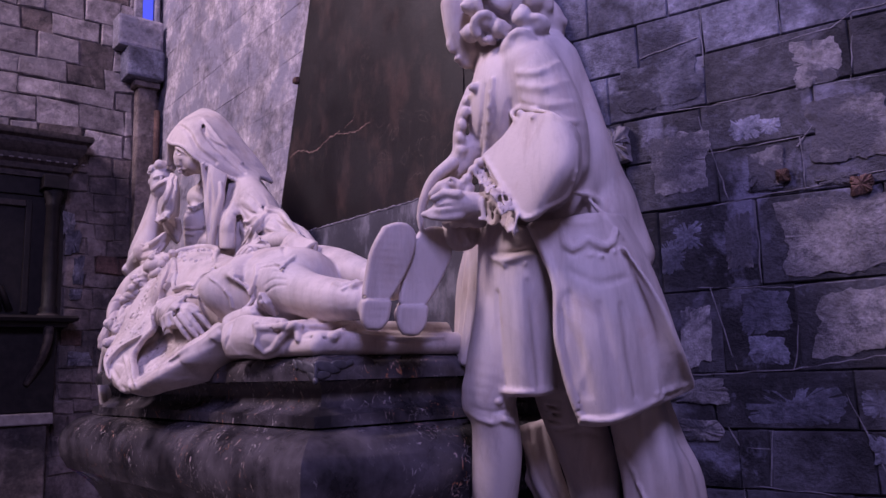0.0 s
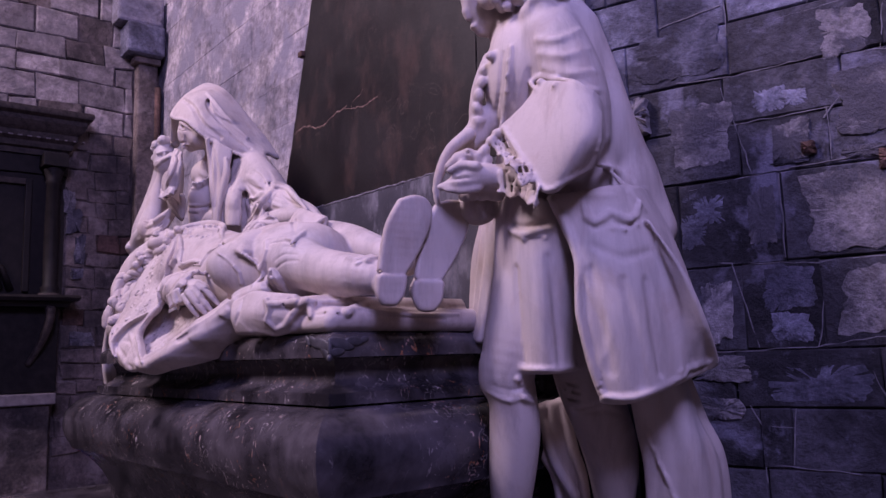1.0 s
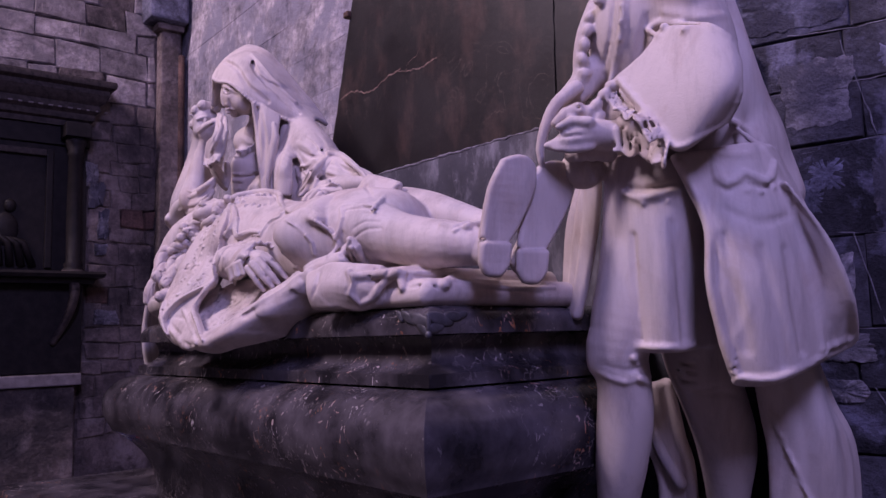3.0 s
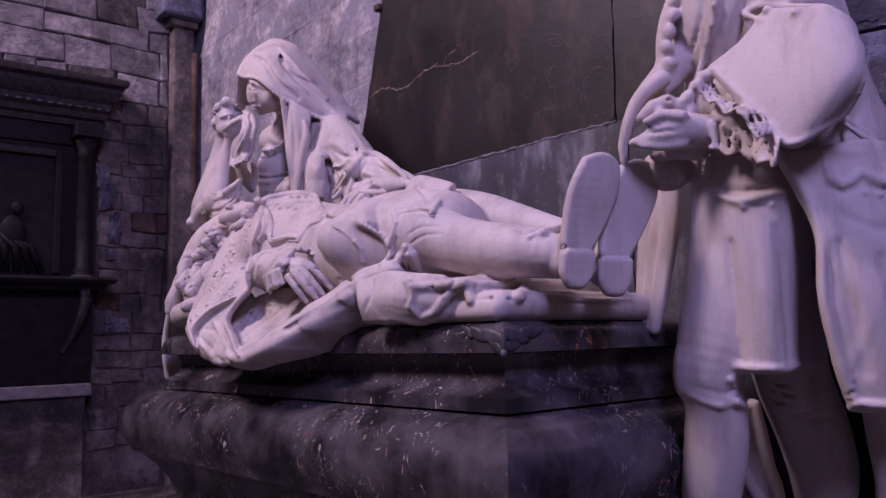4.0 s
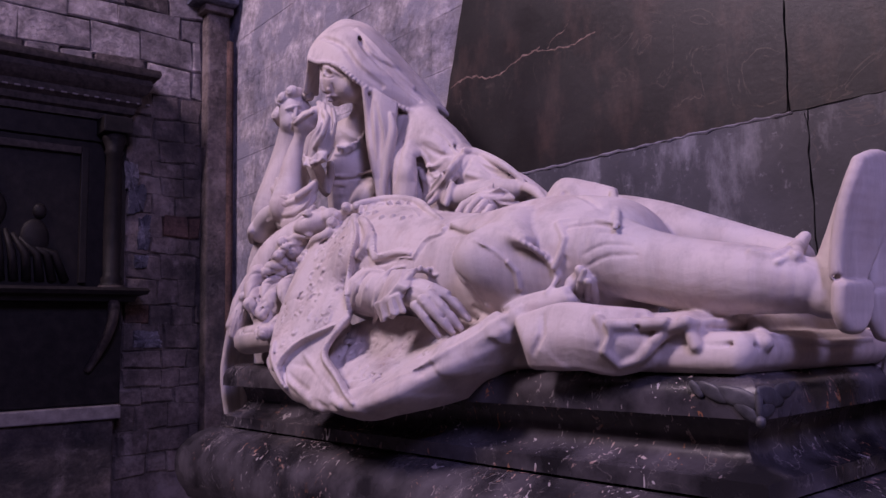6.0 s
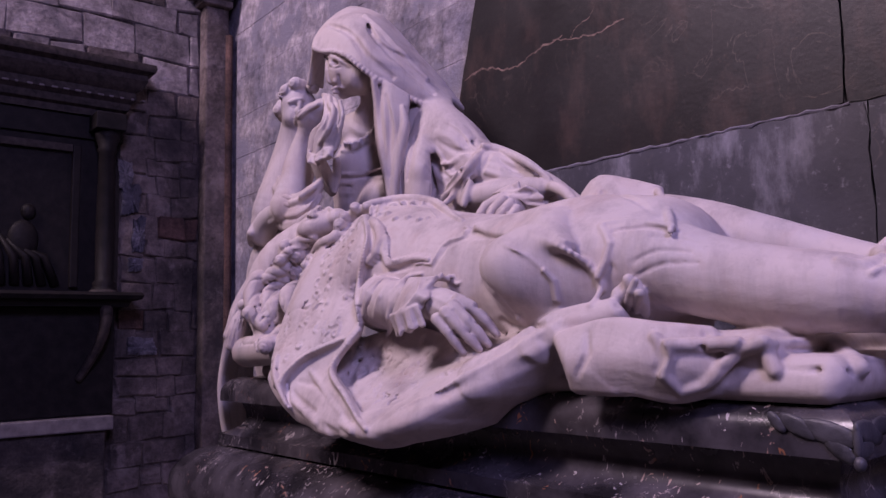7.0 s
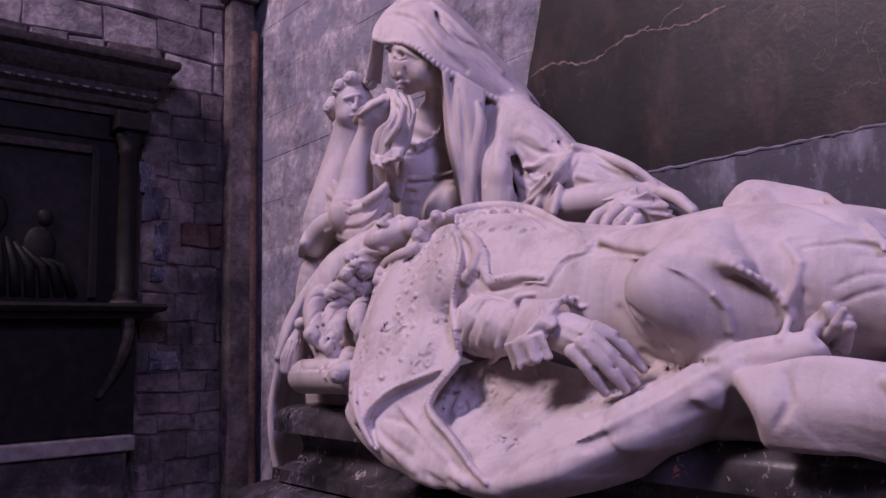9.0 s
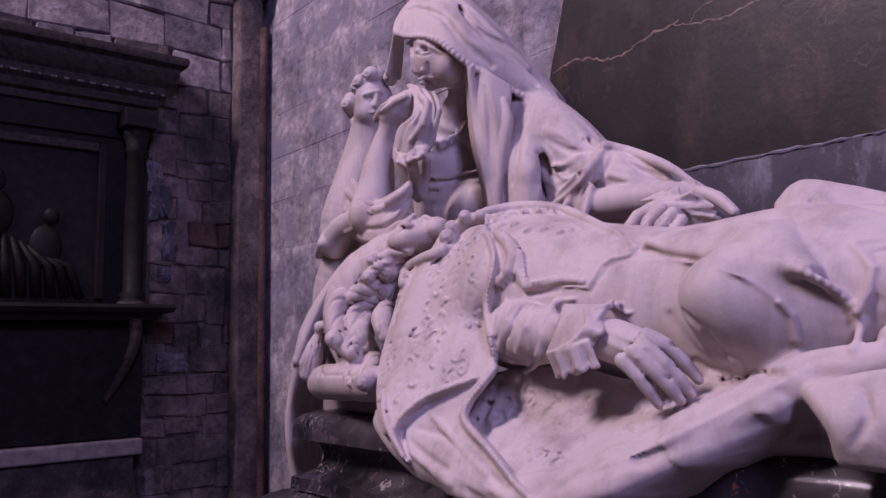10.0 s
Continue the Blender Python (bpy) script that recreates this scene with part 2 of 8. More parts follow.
def tube(points, radii, n=10, bm=None):
    """A round bar along points."""
    bm = bm or bmesh.new()
    rings = []
    pts = [Vector(p) for p in points]
    for i, p in enumerate(pts):
        d = (pts[min(i + 1, len(pts) - 1)] - pts[max(i - 1, 0)]).normalized()
        a = d.orthogonal().normalized() if i == 0 else (last - d * last.dot(d)).normalized()
        last = a
        b = d.cross(a)
        r = radii if isinstance(radii, (int, float)) else radii[i]
        rings.append([bm.verts.new(p + r * (a * math.cos(2 * math.pi * k / n) + b * math.sin(2 * math.pi * k / n))) for k in range(n)])
    for a, b in zip(rings, rings[1:]):
        for i in range(n):
            bm.faces.new((a[i], a[(i + 1) % n], b[(i + 1) % n], b[i]))
    bm.faces.new(rings[0][::-1])
    bm.faces.new(rings[-1])
    return bm

# ---- the chapel ----
TILT_R = math.atan(0.33)
WALL_Y = 1.885


def wall_box(name, x0, x1, y0, y1, z0, z1, mat, label):
    ob = part(name, block(x0, x1, y0, y1, z0, z1, 0), mat)
    return tagged(ob, label, "wall", kind="structure")


floor = tagged(part("floor", block(-6.2, 2.4, -4.4, 3.4, -0.2, 0.0, 0), FLOOR), "worn grey stone floor of the chapel", "floor", kind="structure")
# added out of view, raised so the main lamp's opening can sit high
ceiling = tagged(part("ceiling", block(-6.2, 2.4, -4.4, 3.6, 9.6, 9.8, 0), OLIVE_STONE), "unseen grey stone ceiling added above the chapel", "ceiling", kind="structure")
wall_back = wall_box("wall_back", -6.2, -2.05, WALL_Y + 0.02, WALL_Y + 0.5, 0, 9.6, PALE_STONE, "pale plastered stone wall behind the tomb")


def wall_with_window(name, horizontal, at, a0, a1, w0, w1, zs, z1, thick, mat, label):
    """A wall round one window opening, from four butted blocks in one mesh."""
    bm = bmesh.new()
    for p0, p1, q0, q1 in ((a0, w0, 0, 9.6), (w1, a1, 0, 9.6), (w0, w1, 0, zs), (w0, w1, z1, 9.6)):
        if horizontal:
            block(p0, p1, at - thick, at, q0, q1, 0, bm)
        else:
            block(at, at + thick, p0, p1, q0, q1, 0, bm)
    return tagged(part(name, bm, mat), label, "wall", kind="structure")


wall_left = wall_box("wall_left", -6.2, -5.70, -4.4, WALL_Y + 0.02, 0, 9.6, BROWN_STONE, "sooty brown rubble wall beside the tomb")
# walls added out of view, dark to limit bounce, open only for the lamps
wall_front = wall_with_window("wall_front", True, -4.0, -5.7, 2.0, -4.98, -3.62, 6.7, 9.1, 0.4, BROWN_STONE, "unseen dark stone wall added round the main light's opening")
wall_side = wall_with_window("wall_side", False, 2.0, -4.0, 3.2, -1.6, -0.4, 4.4, 6.4, 0.4, BROWN_STONE, "unseen dark stone side wall added round the side light's opening")

# The wall on the far side of the standing statue is canted away from the tomb.
RX, RY = -2.10, WALL_Y + 0.03
R_DIR = Vector((math.cos(TILT_R), math.sin(TILT_R), 0))
R_MAT = Matrix.Translation((RX, RY, 0)) @ Matrix.Rotation(TILT_R, 4, "Z")
wall_right = part("wall_right", block(0.0, 4.35, 0.02, 0.5, 0, 9.6, 0), DARK_STONE)
wall_right.matrix_world = R_MAT
tagged(wall_right, "soot-blackened rubble wall with flaking lime", "wall", kind="structure")

# ---- tomb plinth ----
PL_ROT = math.radians(2.2)
PL = Matrix.Translation((-1.854, 1.071, 0)) @ Matrix.Rotation(PL_ROT, 4, "Z")
PL_LONG, PL_DEEP = 1.82, 0.78


def moulding(profile, length, depth, seg_long=40):
    """A moulding swept round front and both ends of the plinth; profile: (offset outwards, z), from the top down."""
    bm = bmesh.new()
    rows = []
    for off, z in profile:
        ring = []
        ring.append(bm.verts.new((off, depth, z)))
        ring.append(bm.verts.new((off, -off, z)))
        for i in range(1, seg_long):
            ring.append(bm.verts.new((off - (length + 2 * off) * i / seg_long, -off, z)))
        ring.append(bm.verts.new((-length - off, -off, z)))
        ring.append(bm.verts.new((-length - off, depth, z)))
        rows.append(ring)
    for a, b in zip(rows, rows[1:]):
        for i in range(len(a) - 1):
            bm.faces.new((a[i], a[i + 1], b[i + 1], b[i]))
    bm.faces.new(rows[0])
    bm.faces.new(rows[-1][::-1])
    for i in range(len(rows) - 1):
        bm.faces.new((rows[i][-1], rows[i][0], rows[i + 1][0], rows[i + 1][-1]))
    return bm


def arc(o0, z0, o1, z1, bulge, n=8):
    """Profile points from one place to another, bowed outwards by bulge."""
    pts = []
    for i in range(n + 1):
        s = i / n
        k = 4 * s * (1 - s) * bulge
        dx, dz = o1 - o0, z1 - z0
        ln = math.hypot(dx, dz)
        pts.append((o0 + dx * s - dz / ln * k, z0 + dz * s + dx / ln * k))
    return pts


def crease(ob, angle=35):
    me = ob.data
    me.polygons.foreach_set("use_smooth", [True] * len(me.polygons))
    me.set_sharp_from_angle(angle=radians(angle))
    return ob


plinth = empty("tomb_plinth", "black marble tomb plinth with worn, flecked mouldings", "tomb")
plinth.matrix_world = PL
cornice = crease(part("cornice", moulding([(-0.05, 1.635), (-0.04, 1.635)] + arc(-0.035, 1.632, 0.0, 1.590, 0.009) + [(0.0, 1.566), (-0.03, 1.564)], PL_LONG, PL_DEEP), BLACK, plinth))
neck = crease(part("neck_moulding", moulding([(-0.03, 1.5635)] + arc(-0.035, 1.562, 0.0, 1.478, -0.028) + [(0.012, 1.474), (0.014, 1.444), (-0.02, 1.443)], PL_LONG - 0.03, PL_DEEP), BLACK, plinth))
torus = crease(part("torus_base", moulding([(-0.02, 1.4385), (0.018, 1.438)] + arc(0.022, 1.436, 0.105, 1.365, 0.012) + arc(0.108, 1.352, 0.085, 1.235, 0.012) + arc(0.08, 1.22, -0.05, 1.02, -0.03) + [(-0.05, 0.9805)], PL_LONG, PL_DEEP), BLACK, plinth))
step = tagged(part("tomb_step", block(-4.3, -1.0, 0.6, 1.88, 0.0, 0.98, 0.02), BLACK), "black stone step under the tomb and statue", "step")

# leaf carving on the plinth's front corner
def corner_leaf():
    bm = bmesh.new()
    for k, (off, wide, high, drop) in enumerate(((0.035, 0.045, 0.016, 0.0), (0.075, 0.032, 0.013, 0.006), (0.022, 0.026, 0.012, -0.020), (0.105, 0.018, 0.009, 0.010))):
        for side in (0, 1):
            place = (-off, -0.001, 1.600 + drop) if side == 0 else (0.001, off, 1.600 + drop)
            size = (wide, 0.0035, high, 1) if side == 0 else (0.0035, wide, high, 1)
            bmesh.ops.create_icosphere(bm, subdivisions=2, radius=1.0, matrix=Matrix.Translation(place) @ Matrix.Rotation(0.25 * (1 - 2 * side) + 0.2 * k, 4, "Y" if side == 0 else "X") @ Matrix.Diagonal(size))
    bmesh.ops.create_icosphere(bm, subdivisions=2, radius=1.0, matrix=Matrix.Translation((0.0, 0.0, 1.592)) @ Matrix.Diagonal((0.006, 0.006, 0.026, 1)))
    bmesh.ops.create_icosphere(bm, subdivisions=2, radius=1.0, matrix=Matrix.Translation((0.002, -0.002, 1.564)) @ Matrix.Diagonal((0.008, 0.008, 0.010, 1)))
    return bm


part("corner_leaf", corner_leaf(), LEAF, plinth, "worn grey leaf carved on the corner", True)

# ---- slate pyramid behind the tomb ----
PYR_YAW = math.radians(2.6)
PYR = Matrix.Translation((-3.3, 1.84, 0)) @ Matrix.Rotation(PYR_YAW, 4, "Z")
pyramid = empty("wall_pyramid", "brown slate pyramid slab fixed to the wall", "monument")
pyramid.matrix_world = PYR


def prism(poly, y0, y1, bevel=0.006, rag=0.0, seed=3):
    """An upright slab with the outline poly of (x, z)."""
    rnd = random.Random(seed)
    pts = []
    for i, (x, z) in enumerate(poly):
        nx, nz = poly[(i + 1) % len(poly)]
        n = max(1, int(math.hypot(nx - x, nz - z) / 0.035)) if rag else 1
        for k in range(n):
            s = k / n
            j = rag if k else 0
            pts.append((x + (nx - x) * s + rnd.uniform(-j, j), z + (nz - z) * s + rnd.uniform(-j, j)))
    bm = bmesh.new()
    f = [bm.verts.new((x, y0, z)) for x, z in pts]
    g = [bm.verts.new((x, y1, z)) for x, z in pts]
    front = bm.faces.new(f)
    bm.faces.new(g[::-1])
    for i in range(len(f)):
        k = (i + 1) % len(f)
        bm.faces.new((f[i], g[i], g[k], f[k]))
    if bevel:
        bmesh.ops.bevel(bm, geom=list(front.edges), offset=bevel, segments=2, affect="EDGES")
    return bm


def pyr_l(z):
    return -0.135 + 0.285 * (z - 2.88)


def pyr_r(z):
    return 1.49 - 0.285 * (z - 2.88)


JOIN = 1.105
Z0, Z1 = 2.258, 5.0
part("slab", prism([(pyr_l(Z0), Z0), (JOIN, Z0), (JOIN + 0.02, 3.2), (JOIN + 0.02, 4.9), (pyr_l(4.9), 4.9)], 0.0, 0.3, 0.004, 0.0025, 5), PYRAMID, pyramid)
part("slab", prism([(JOIN + 0.0025, Z0), (pyr_r(Z0), Z0), (pyr_r(4.9), 4.9), (JOIN + 0.0225, 4.9), (JOIN + 0.0225, 3.2)], 0.003, 0.09, 0.004, 0.0025, 6), PYRAMID, pyramid)
part("base_slab", prism([(-0.36, 1.0), (JOIN + 0.05, 1.0), (JOIN + 0.05, Z0 - 0.006), (-0.36, Z0 - 0.006)], -0.012, 0.3, 0.006, 0.003, 7), BASE_SLAB, pyramid, "grey slate base slab with a chipped pale edge")
part("base_slab", prism([(JOIN + 0.0525, 1.0), (1.66, 1.0), (1.66, Z0 - 0.006), (JOIN + 0.0525, Z0 - 0.006)], -0.009, 0.10, 0.006, 0.003, 8), BASE_SLAB, pyramid)
# pale mortar squeezed out of the joint
rnd = random.Random(11)
pts = [(-0.30 + 0.02 * i, -0.011 + rnd.uniform(-0.002, 0.002), Z0 - 0.004 + rnd.uniform(-0.003, 0.003)) for i in range(72)]
part("mortar_bead", tube(pts, [rnd.uniform(0.0015, 0.006) for _ in pts], 6), POINTING, pyramid, "pale crumbling mortar along the joint")
# rusty vein that runs across the slab
def vein(points, wide, seed):
    r = random.Random(seed)
    bm = bmesh.new()
    path = []
    for (x0, z0), (x1, z1) in zip(points, points[1:]):
        n = max(2, int(math.hypot(x1 - x0, z1 - z0) / 0.012))
        path += [(x0 + (x1 - x0) * i / n + r.uniform(-0.004, 0.004), z0 + (z1 - z0) * i / n + r.uniform(-0.004, 0.004)) for i in range(n)]
    path.append(points[-1])
    up = [bm.verts.new((x, -0.0006, z + wide * r.uniform(0.2, 1.0))) for x, z in path]
    dn = [bm.verts.new((x, -0.0006, z - wide * r.uniform(0.2, 1.0))) for x, z in path]
    for i in range(len(path) - 1):
        bm.faces.new((dn[i], dn[i + 1], up[i + 1], up[i]))
    return bm


part("vein", vein([(-0.187, 2.655), (-0.11, 2.672), (-0.045, 2.66), (0.01, 2.64), (0.073, 2.634), (0.13, 2.655), (0.176, 2.67), (0.23, 2.674), (0.27, 2.68)], 0.005, 4), RUST_VEIN, pyramid, "rusty vein in the slate")
part("vein", vein([(0.23, 2.674), (0.29, 2.664), (0.324, 2.655), (0.37, 2.652), (0.41, 2.645), (0.46, 2.652), (0.505, 2.66)], 0.004, 5), RUST_VEIN, pyramid, "rusty vein in the slate")
part("vein", vein([(0.30, 2.66), (0.33, 2.69), (0.38, 2.705), (0.40, 2.735)], 0.002, 6), RUST_VEIN, pyramid, "rusty vein in the slate")
clamp = tagged(part("wall_clamp", block(-3.425, -3.385, 1.815, 1.85, 3.02, 3.05, 0.008), IRON), "small rusty iron clamp on the slab edge", "clamp")

# ---- statues: one mesh each, forms placed to fit the camera's view ----
class Clay:
    """A block of stone, shaped by adding and cutting rounded forms, then skinned."""

    def __init__(self, lo, hi, cell):
        self.lo, self.cell = np.array(lo, float), cell
        self.n = tuple(int(math.ceil((b - a) / cell)) + 1 for a, b in zip(lo, hi))
        self.d = np.full(self.n, 0.2, np.float32)

    def _grid(self, lo, hi):
        i0 = np.maximum(np.floor((np.array(lo) - self.lo) / self.cell).astype(int), 0)
        i1 = np.minimum(np.ceil((np.array(hi) - self.lo) / self.cell).astype(int) + 1, self.n)
        if (i1 <= i0).any():
            return None, None
        ax = [(self.lo[k] + self.cell * np.arange(i0[k], i1[k])).astype(np.float32) for k in range(3)]
        return tuple(slice(a, b) for a, b in zip(i0, i1)), (ax[0][:, None, None], ax[1][None, :, None], ax[2][None, None, :])

    def _blend(self, s, e, k, cut):
        old = self.d[s]
        if cut:
            h = np.clip(0.5 - 0.5 * (old + e) / k, 0, 1)
            self.d[s] = old + (-e - old) * h + k * h * (1 - h)
        else:
            h = np.clip(0.5 + 0.5 * (e - old) / k, 0, 1)
            self.d[s] = e + (old - e) * h - k * h * (1 - h)

    def _caps(self, segs, k, cut=False):
        """Unites many rounded bars sharply, then blends the whole once."""
        A = np.array([s[0] for s in segs], float)
        B = np.array([s[1] for s in segs], float)
        R = np.array([(s[2], s[3]) for s in segs], float)
        pad = 2 * k + 3 * self.cell
        lo = (np.minimum(A, B) - R.max(1)[:, None]).min(0) - pad
        hi = (np.maximum(A, B) + R.max(1)[:, None]).max(0) + pad
        s, g = self._grid(lo, hi)
        if s is None:
            return
        e = np.full(self.d[s].shape, 0.2, np.float32)
        base = [v.start for v in s]
        for a, b, (ra, rb) in zip(A, B, R):
            r = max(ra, rb) + pad
            i0 = np.maximum(np.floor((np.minimum(a, b) - r - self.lo) / self.cell).astype(int) - base, 0)
            i1 = np.minimum(np.ceil((np.maximum(a, b) + r - self.lo) / self.cell).astype(int) + 1 - base, e.shape)
            if (i1 <= i0).any():
                continue
            q = tuple(slice(u, v) for u, v in zip(i0, i1))
            h = (g[0][q[0]], g[1][:, q[1]], g[2][:, :, q[2]])
            ab = b - a
            n = float(ab @ ab) + 1e-12
            t = np.clip(sum((h[i] - a[i]) * (ab[i] / n) for i in range(3)), 0, 1)
            d = np.sqrt(sum((h[i] - a[i] - ab[i] * t) ** 2 for i in range(3))) - (ra + (rb - ra) * t)
            np.minimum(e[q], d, out=e[q])
        self._blend(s, e, k, cut)

    def cap(self, a, b, ra, rb, k=0.012, cut=False):
        a, b = np.array(a, float), np.array(b, float)
        r = max(ra, rb) + 2 * k + 3 * self.cell
        s, g = self._grid(np.minimum(a, b) - r, np.maximum(a, b) + r)
        if s is None:
            return
        ab = b - a
        q = float(ab @ ab) + 1e-12
        t = np.clip(sum((g[i] - a[i]) * (ab[i] / q) for i in range(3)), 0, 1)
        e = np.sqrt(sum((g[i] - a[i] - ab[i] * t) ** 2 for i in range(3))) - (ra + (rb - ra) * t)
        self._blend(s, e, k, cut)

    def ell(self, c, r, turn=(0, 0, 0), k=0.02, cut=False):
        c, r = np.array(c, float), np.array(r, float)
        m = np.array(Euler([radians(v) for v in turn]).to_matrix())
        ext = np.sqrt(((m * r) ** 2).sum(1)) + 2 * k + 3 * self.cell
        s, g = self._grid(c - ext, c + ext)
        if s is None:
            return
        p = [g[i] - c[i] for i in range(3)]
        l = [(p[0] * m[0, j] + p[1] * m[1, j] + p[2] * m[2, j]) / r[j] for j in range(3)]
        f = np.sqrt(l[0] ** 2 + l[1] ** 2 + l[2] ** 2)
        gr = np.sqrt(sum((v / r[j]) ** 2 for j, v in enumerate(l))) + 1e-6
        self._blend(s, np.where(f < 0.3, (f - 1) * r.min(), f * (f - 1) / gr), k, cut)

    @staticmethod
    def smooth_line(pts, step):
        p = np.array(pts, float)
        if len(p) < 3:
            return p
        out = []
        for i in range(len(p) - 1):
            a, b, c, d = p[max(i - 1, 0)], p[i], p[i + 1], p[min(i + 2, len(p) - 1)]
            n = max(1, int(np.linalg.norm((c - b)[:3]) / step))
            for j in range(n):
                t = j / n
                out.append(0.5 * (2 * b + (c - a) * t + (2 * a - 5 * b + 4 * c - d) * t * t + (3 * b - a - 3 * c + d) * t ** 3))
        out.append(p[-1])
        return np.array(out)

    def path(self, pts, k=0.012, cut=False, step=0.02):
        """A limb, fold or (cut) groove through points (x, y, z, radius)."""
        q = self.smooth_line(pts, step)
        self._caps([(a[:3], b[:3], max(a[3], 0.001), max(b[3], 0.001)) for a, b in zip(q, q[1:])], k, cut)

    def sheet(self, rails, r=0.009, k=0.012, wave=0.0, waves=5.0, step=0.009):
        """Cloth through rails of points (x, y, z), rail after rail; wave: depth of its folds along the rails."""
        lines = [self.smooth_line([(*p, 0) for p in rail], 0.009)[:, :3] for rail in rails]
        n = max(len(l) for l in lines)
        lines = [np.array([np.interp(np.linspace(0, 1, n), np.linspace(0, 1, len(l)), l[:, i]) for i in range(3)]).T for l in lines]
        grid = np.array(lines)
        m = max(int(np.linalg.norm(grid[i + 1] - grid[i], axis=1).max() / step) for i in range(len(lines) - 1)) + 1
        rows = np.array([self.smooth_line([(*v, 0) for v in grid[:, j]], step * 1.01)[:, :3][[0, -1]] if len(lines) < 3 else self._resample(grid[:, j], m * (len(lines) - 1)) for j in range(n)])
        if len(lines) < 3:
            rows = np.array([[row[0] + (row[1] - row[0]) * t for t in np.linspace(0, 1, m + 1)] for row in rows])
        if wave:
            du = np.gradient(rows, axis=0)
            dv = np.gradient(rows, axis=1)
            nrm = np.cross(du, dv)
            nrm /= np.linalg.norm(nrm, axis=2, keepdims=True) + 1e-9
            u = np.linspace(0, 1, rows.shape[1])[None, :]
            v = np.linspace(0, 1, rows.shape[0])[:, None]
            amp = wave * (np.sin(2 * math.pi * waves * u + 1.7 * np.sin(3 * v)) + 0.5 * np.sin(2 * math.pi * waves * 1.9 * u + 2.0 + 2 * v))
            rows = rows + nrm * amp[:, :, None]
        n, m = rows.shape[:2]
        segs = [(rows[j, i], rows[j, i + 1], r, r) for j in range(n) for i in range(m - 1)]
        segs += [(rows[j, i], rows[j + 1, i], r, r) for j in range(n - 1) for i in range(m)]
        self._caps(segs, k)
        return rows

    def _resample(self, pts, n):
        q = self.smooth_line([(*p, 0) for p in pts], 0.01)[:, :3]
        s = np.concatenate([[0], np.cumsum(np.linalg.norm(np.diff(q, axis=0), axis=1))])
        w = np.linspace(0, s[-1], n + 1)
        return np.array([np.interp(w, s, q[:, i]) for i in range(3)]).T

    def beads(self, pts, r, gap, k=0.006):
        """A scalloped or buttoned edge: small knobs along a line."""
        q = self._resample([p[:3] for p in pts], max(2, int(sum(np.linalg.norm(np.array(b[:3]) - np.array(a[:3])) for a, b in zip(pts, pts[1:])) / gap)))
        for p in q:
            self.cap(p, p, r, r, k)

    def ruffle(self, pts, out, width, waves, amp, r=0.0034, k=0.002):
        """A strip of lace along a line that flares out into waves at its free edge."""
        length = sum(math.dist(a, b) for a, b in zip(pts, pts[1:]))
        q = self._resample(pts, max(6, int(length / 0.005)))
        tan = np.gradient(q, axis=0)
        tan /= np.linalg.norm(tan, axis=1, keepdims=True) + 1e-9
        o = np.array(out, float)
        side = np.cross(tan, o)
        side /= np.linalg.norm(side, axis=1, keepdims=True) + 1e-9
        s = np.linspace(0, 1, len(q))[:, None]
        n = max(3, int(width / 0.006))
        w = np.sin(2 * math.pi * waves * s) + 0.35 * np.sin(2 * math.pi * waves * 2.3 * s + 1.0)
        rows = np.array([q + o * width * f * (1 + 0.12 * np.cos(2 * math.pi * waves * 1.6 * s)) + (side * amp * w + tan * 0.25 * amp * np.sin(4 * math.pi * waves * s)) * f ** 0.8 for f in np.linspace(0, 1, n + 1)])
        segs = [(rows[i, j], rows[i + 1, j], r, r) for i in range(n) for j in range(len(q))]
        segs += [(rows[i, j], rows[i, j + 1], r, r) for i in range(n + 1) for j in range(len(q) - 1)]
        segs += [(rows[n, j], rows[n, j + 1], r * 1.35, r * 1.35) for j in range(len(q) - 1)]
        self._caps(segs, k)

    def lock(self, pts, turns, k=0.003):
        """A ringlet: a tapering roll with two grooves that wind round it."""
        self.path(pts, k)
        q = self.smooth_line(pts, 0.004)
        d = np.gradient(q[:, :3], axis=0)
        d /= np.linalg.norm(d, axis=1, keepdims=True) + 1e-9
        a = np.cross(d, (0.3, 0.2, 0.93))
        a /= np.linalg.norm(a, axis=1, keepdims=True) + 1e-9
        b = np.cross(d, a)
        s = np.linspace(0, 1, len(q))
        for ph in (0.0, 2.1, 4.2):
            g = 2 * math.pi * turns * s * 0.36 + ph
            line = q[:, :3] + (a * np.cos(g)[:, None] + b * np.sin(g)[:, None]) * q[:, 3:4] * 1.03
            self._caps([(u, v, 0.0040, 0.0040) for u, v in zip(line, line[1:])], 0.003, True)

    def scroll(self, c, r, axis):
        """The end of a curl: a ball with a spiral groove."""
        c, ax = np.array(c, float), np.array(axis, float)
        ax /= np.linalg.norm(ax)
        u = np.cross(ax, (0.2, 0.1, 0.97))
        u /= np.linalg.norm(u)
        v = np.cross(ax, u)
        self.cap(c - ax * r * 0.7, c, r, r, 0.003)
        line = []
        for i in range(34):
            a, rad = i * 0.36, r * (1.0 - 0.82 * i / 33)
            line.append(c + (u * math.cos(a) + v * math.sin(a)) * rad + ax * math.sqrt(max(0.0, r * r - rad * rad)) * 1.02)
        self._caps([(p, q, 0.0034, 0.0034) for p, q in zip(line, line[1:])], 0.0025, True)

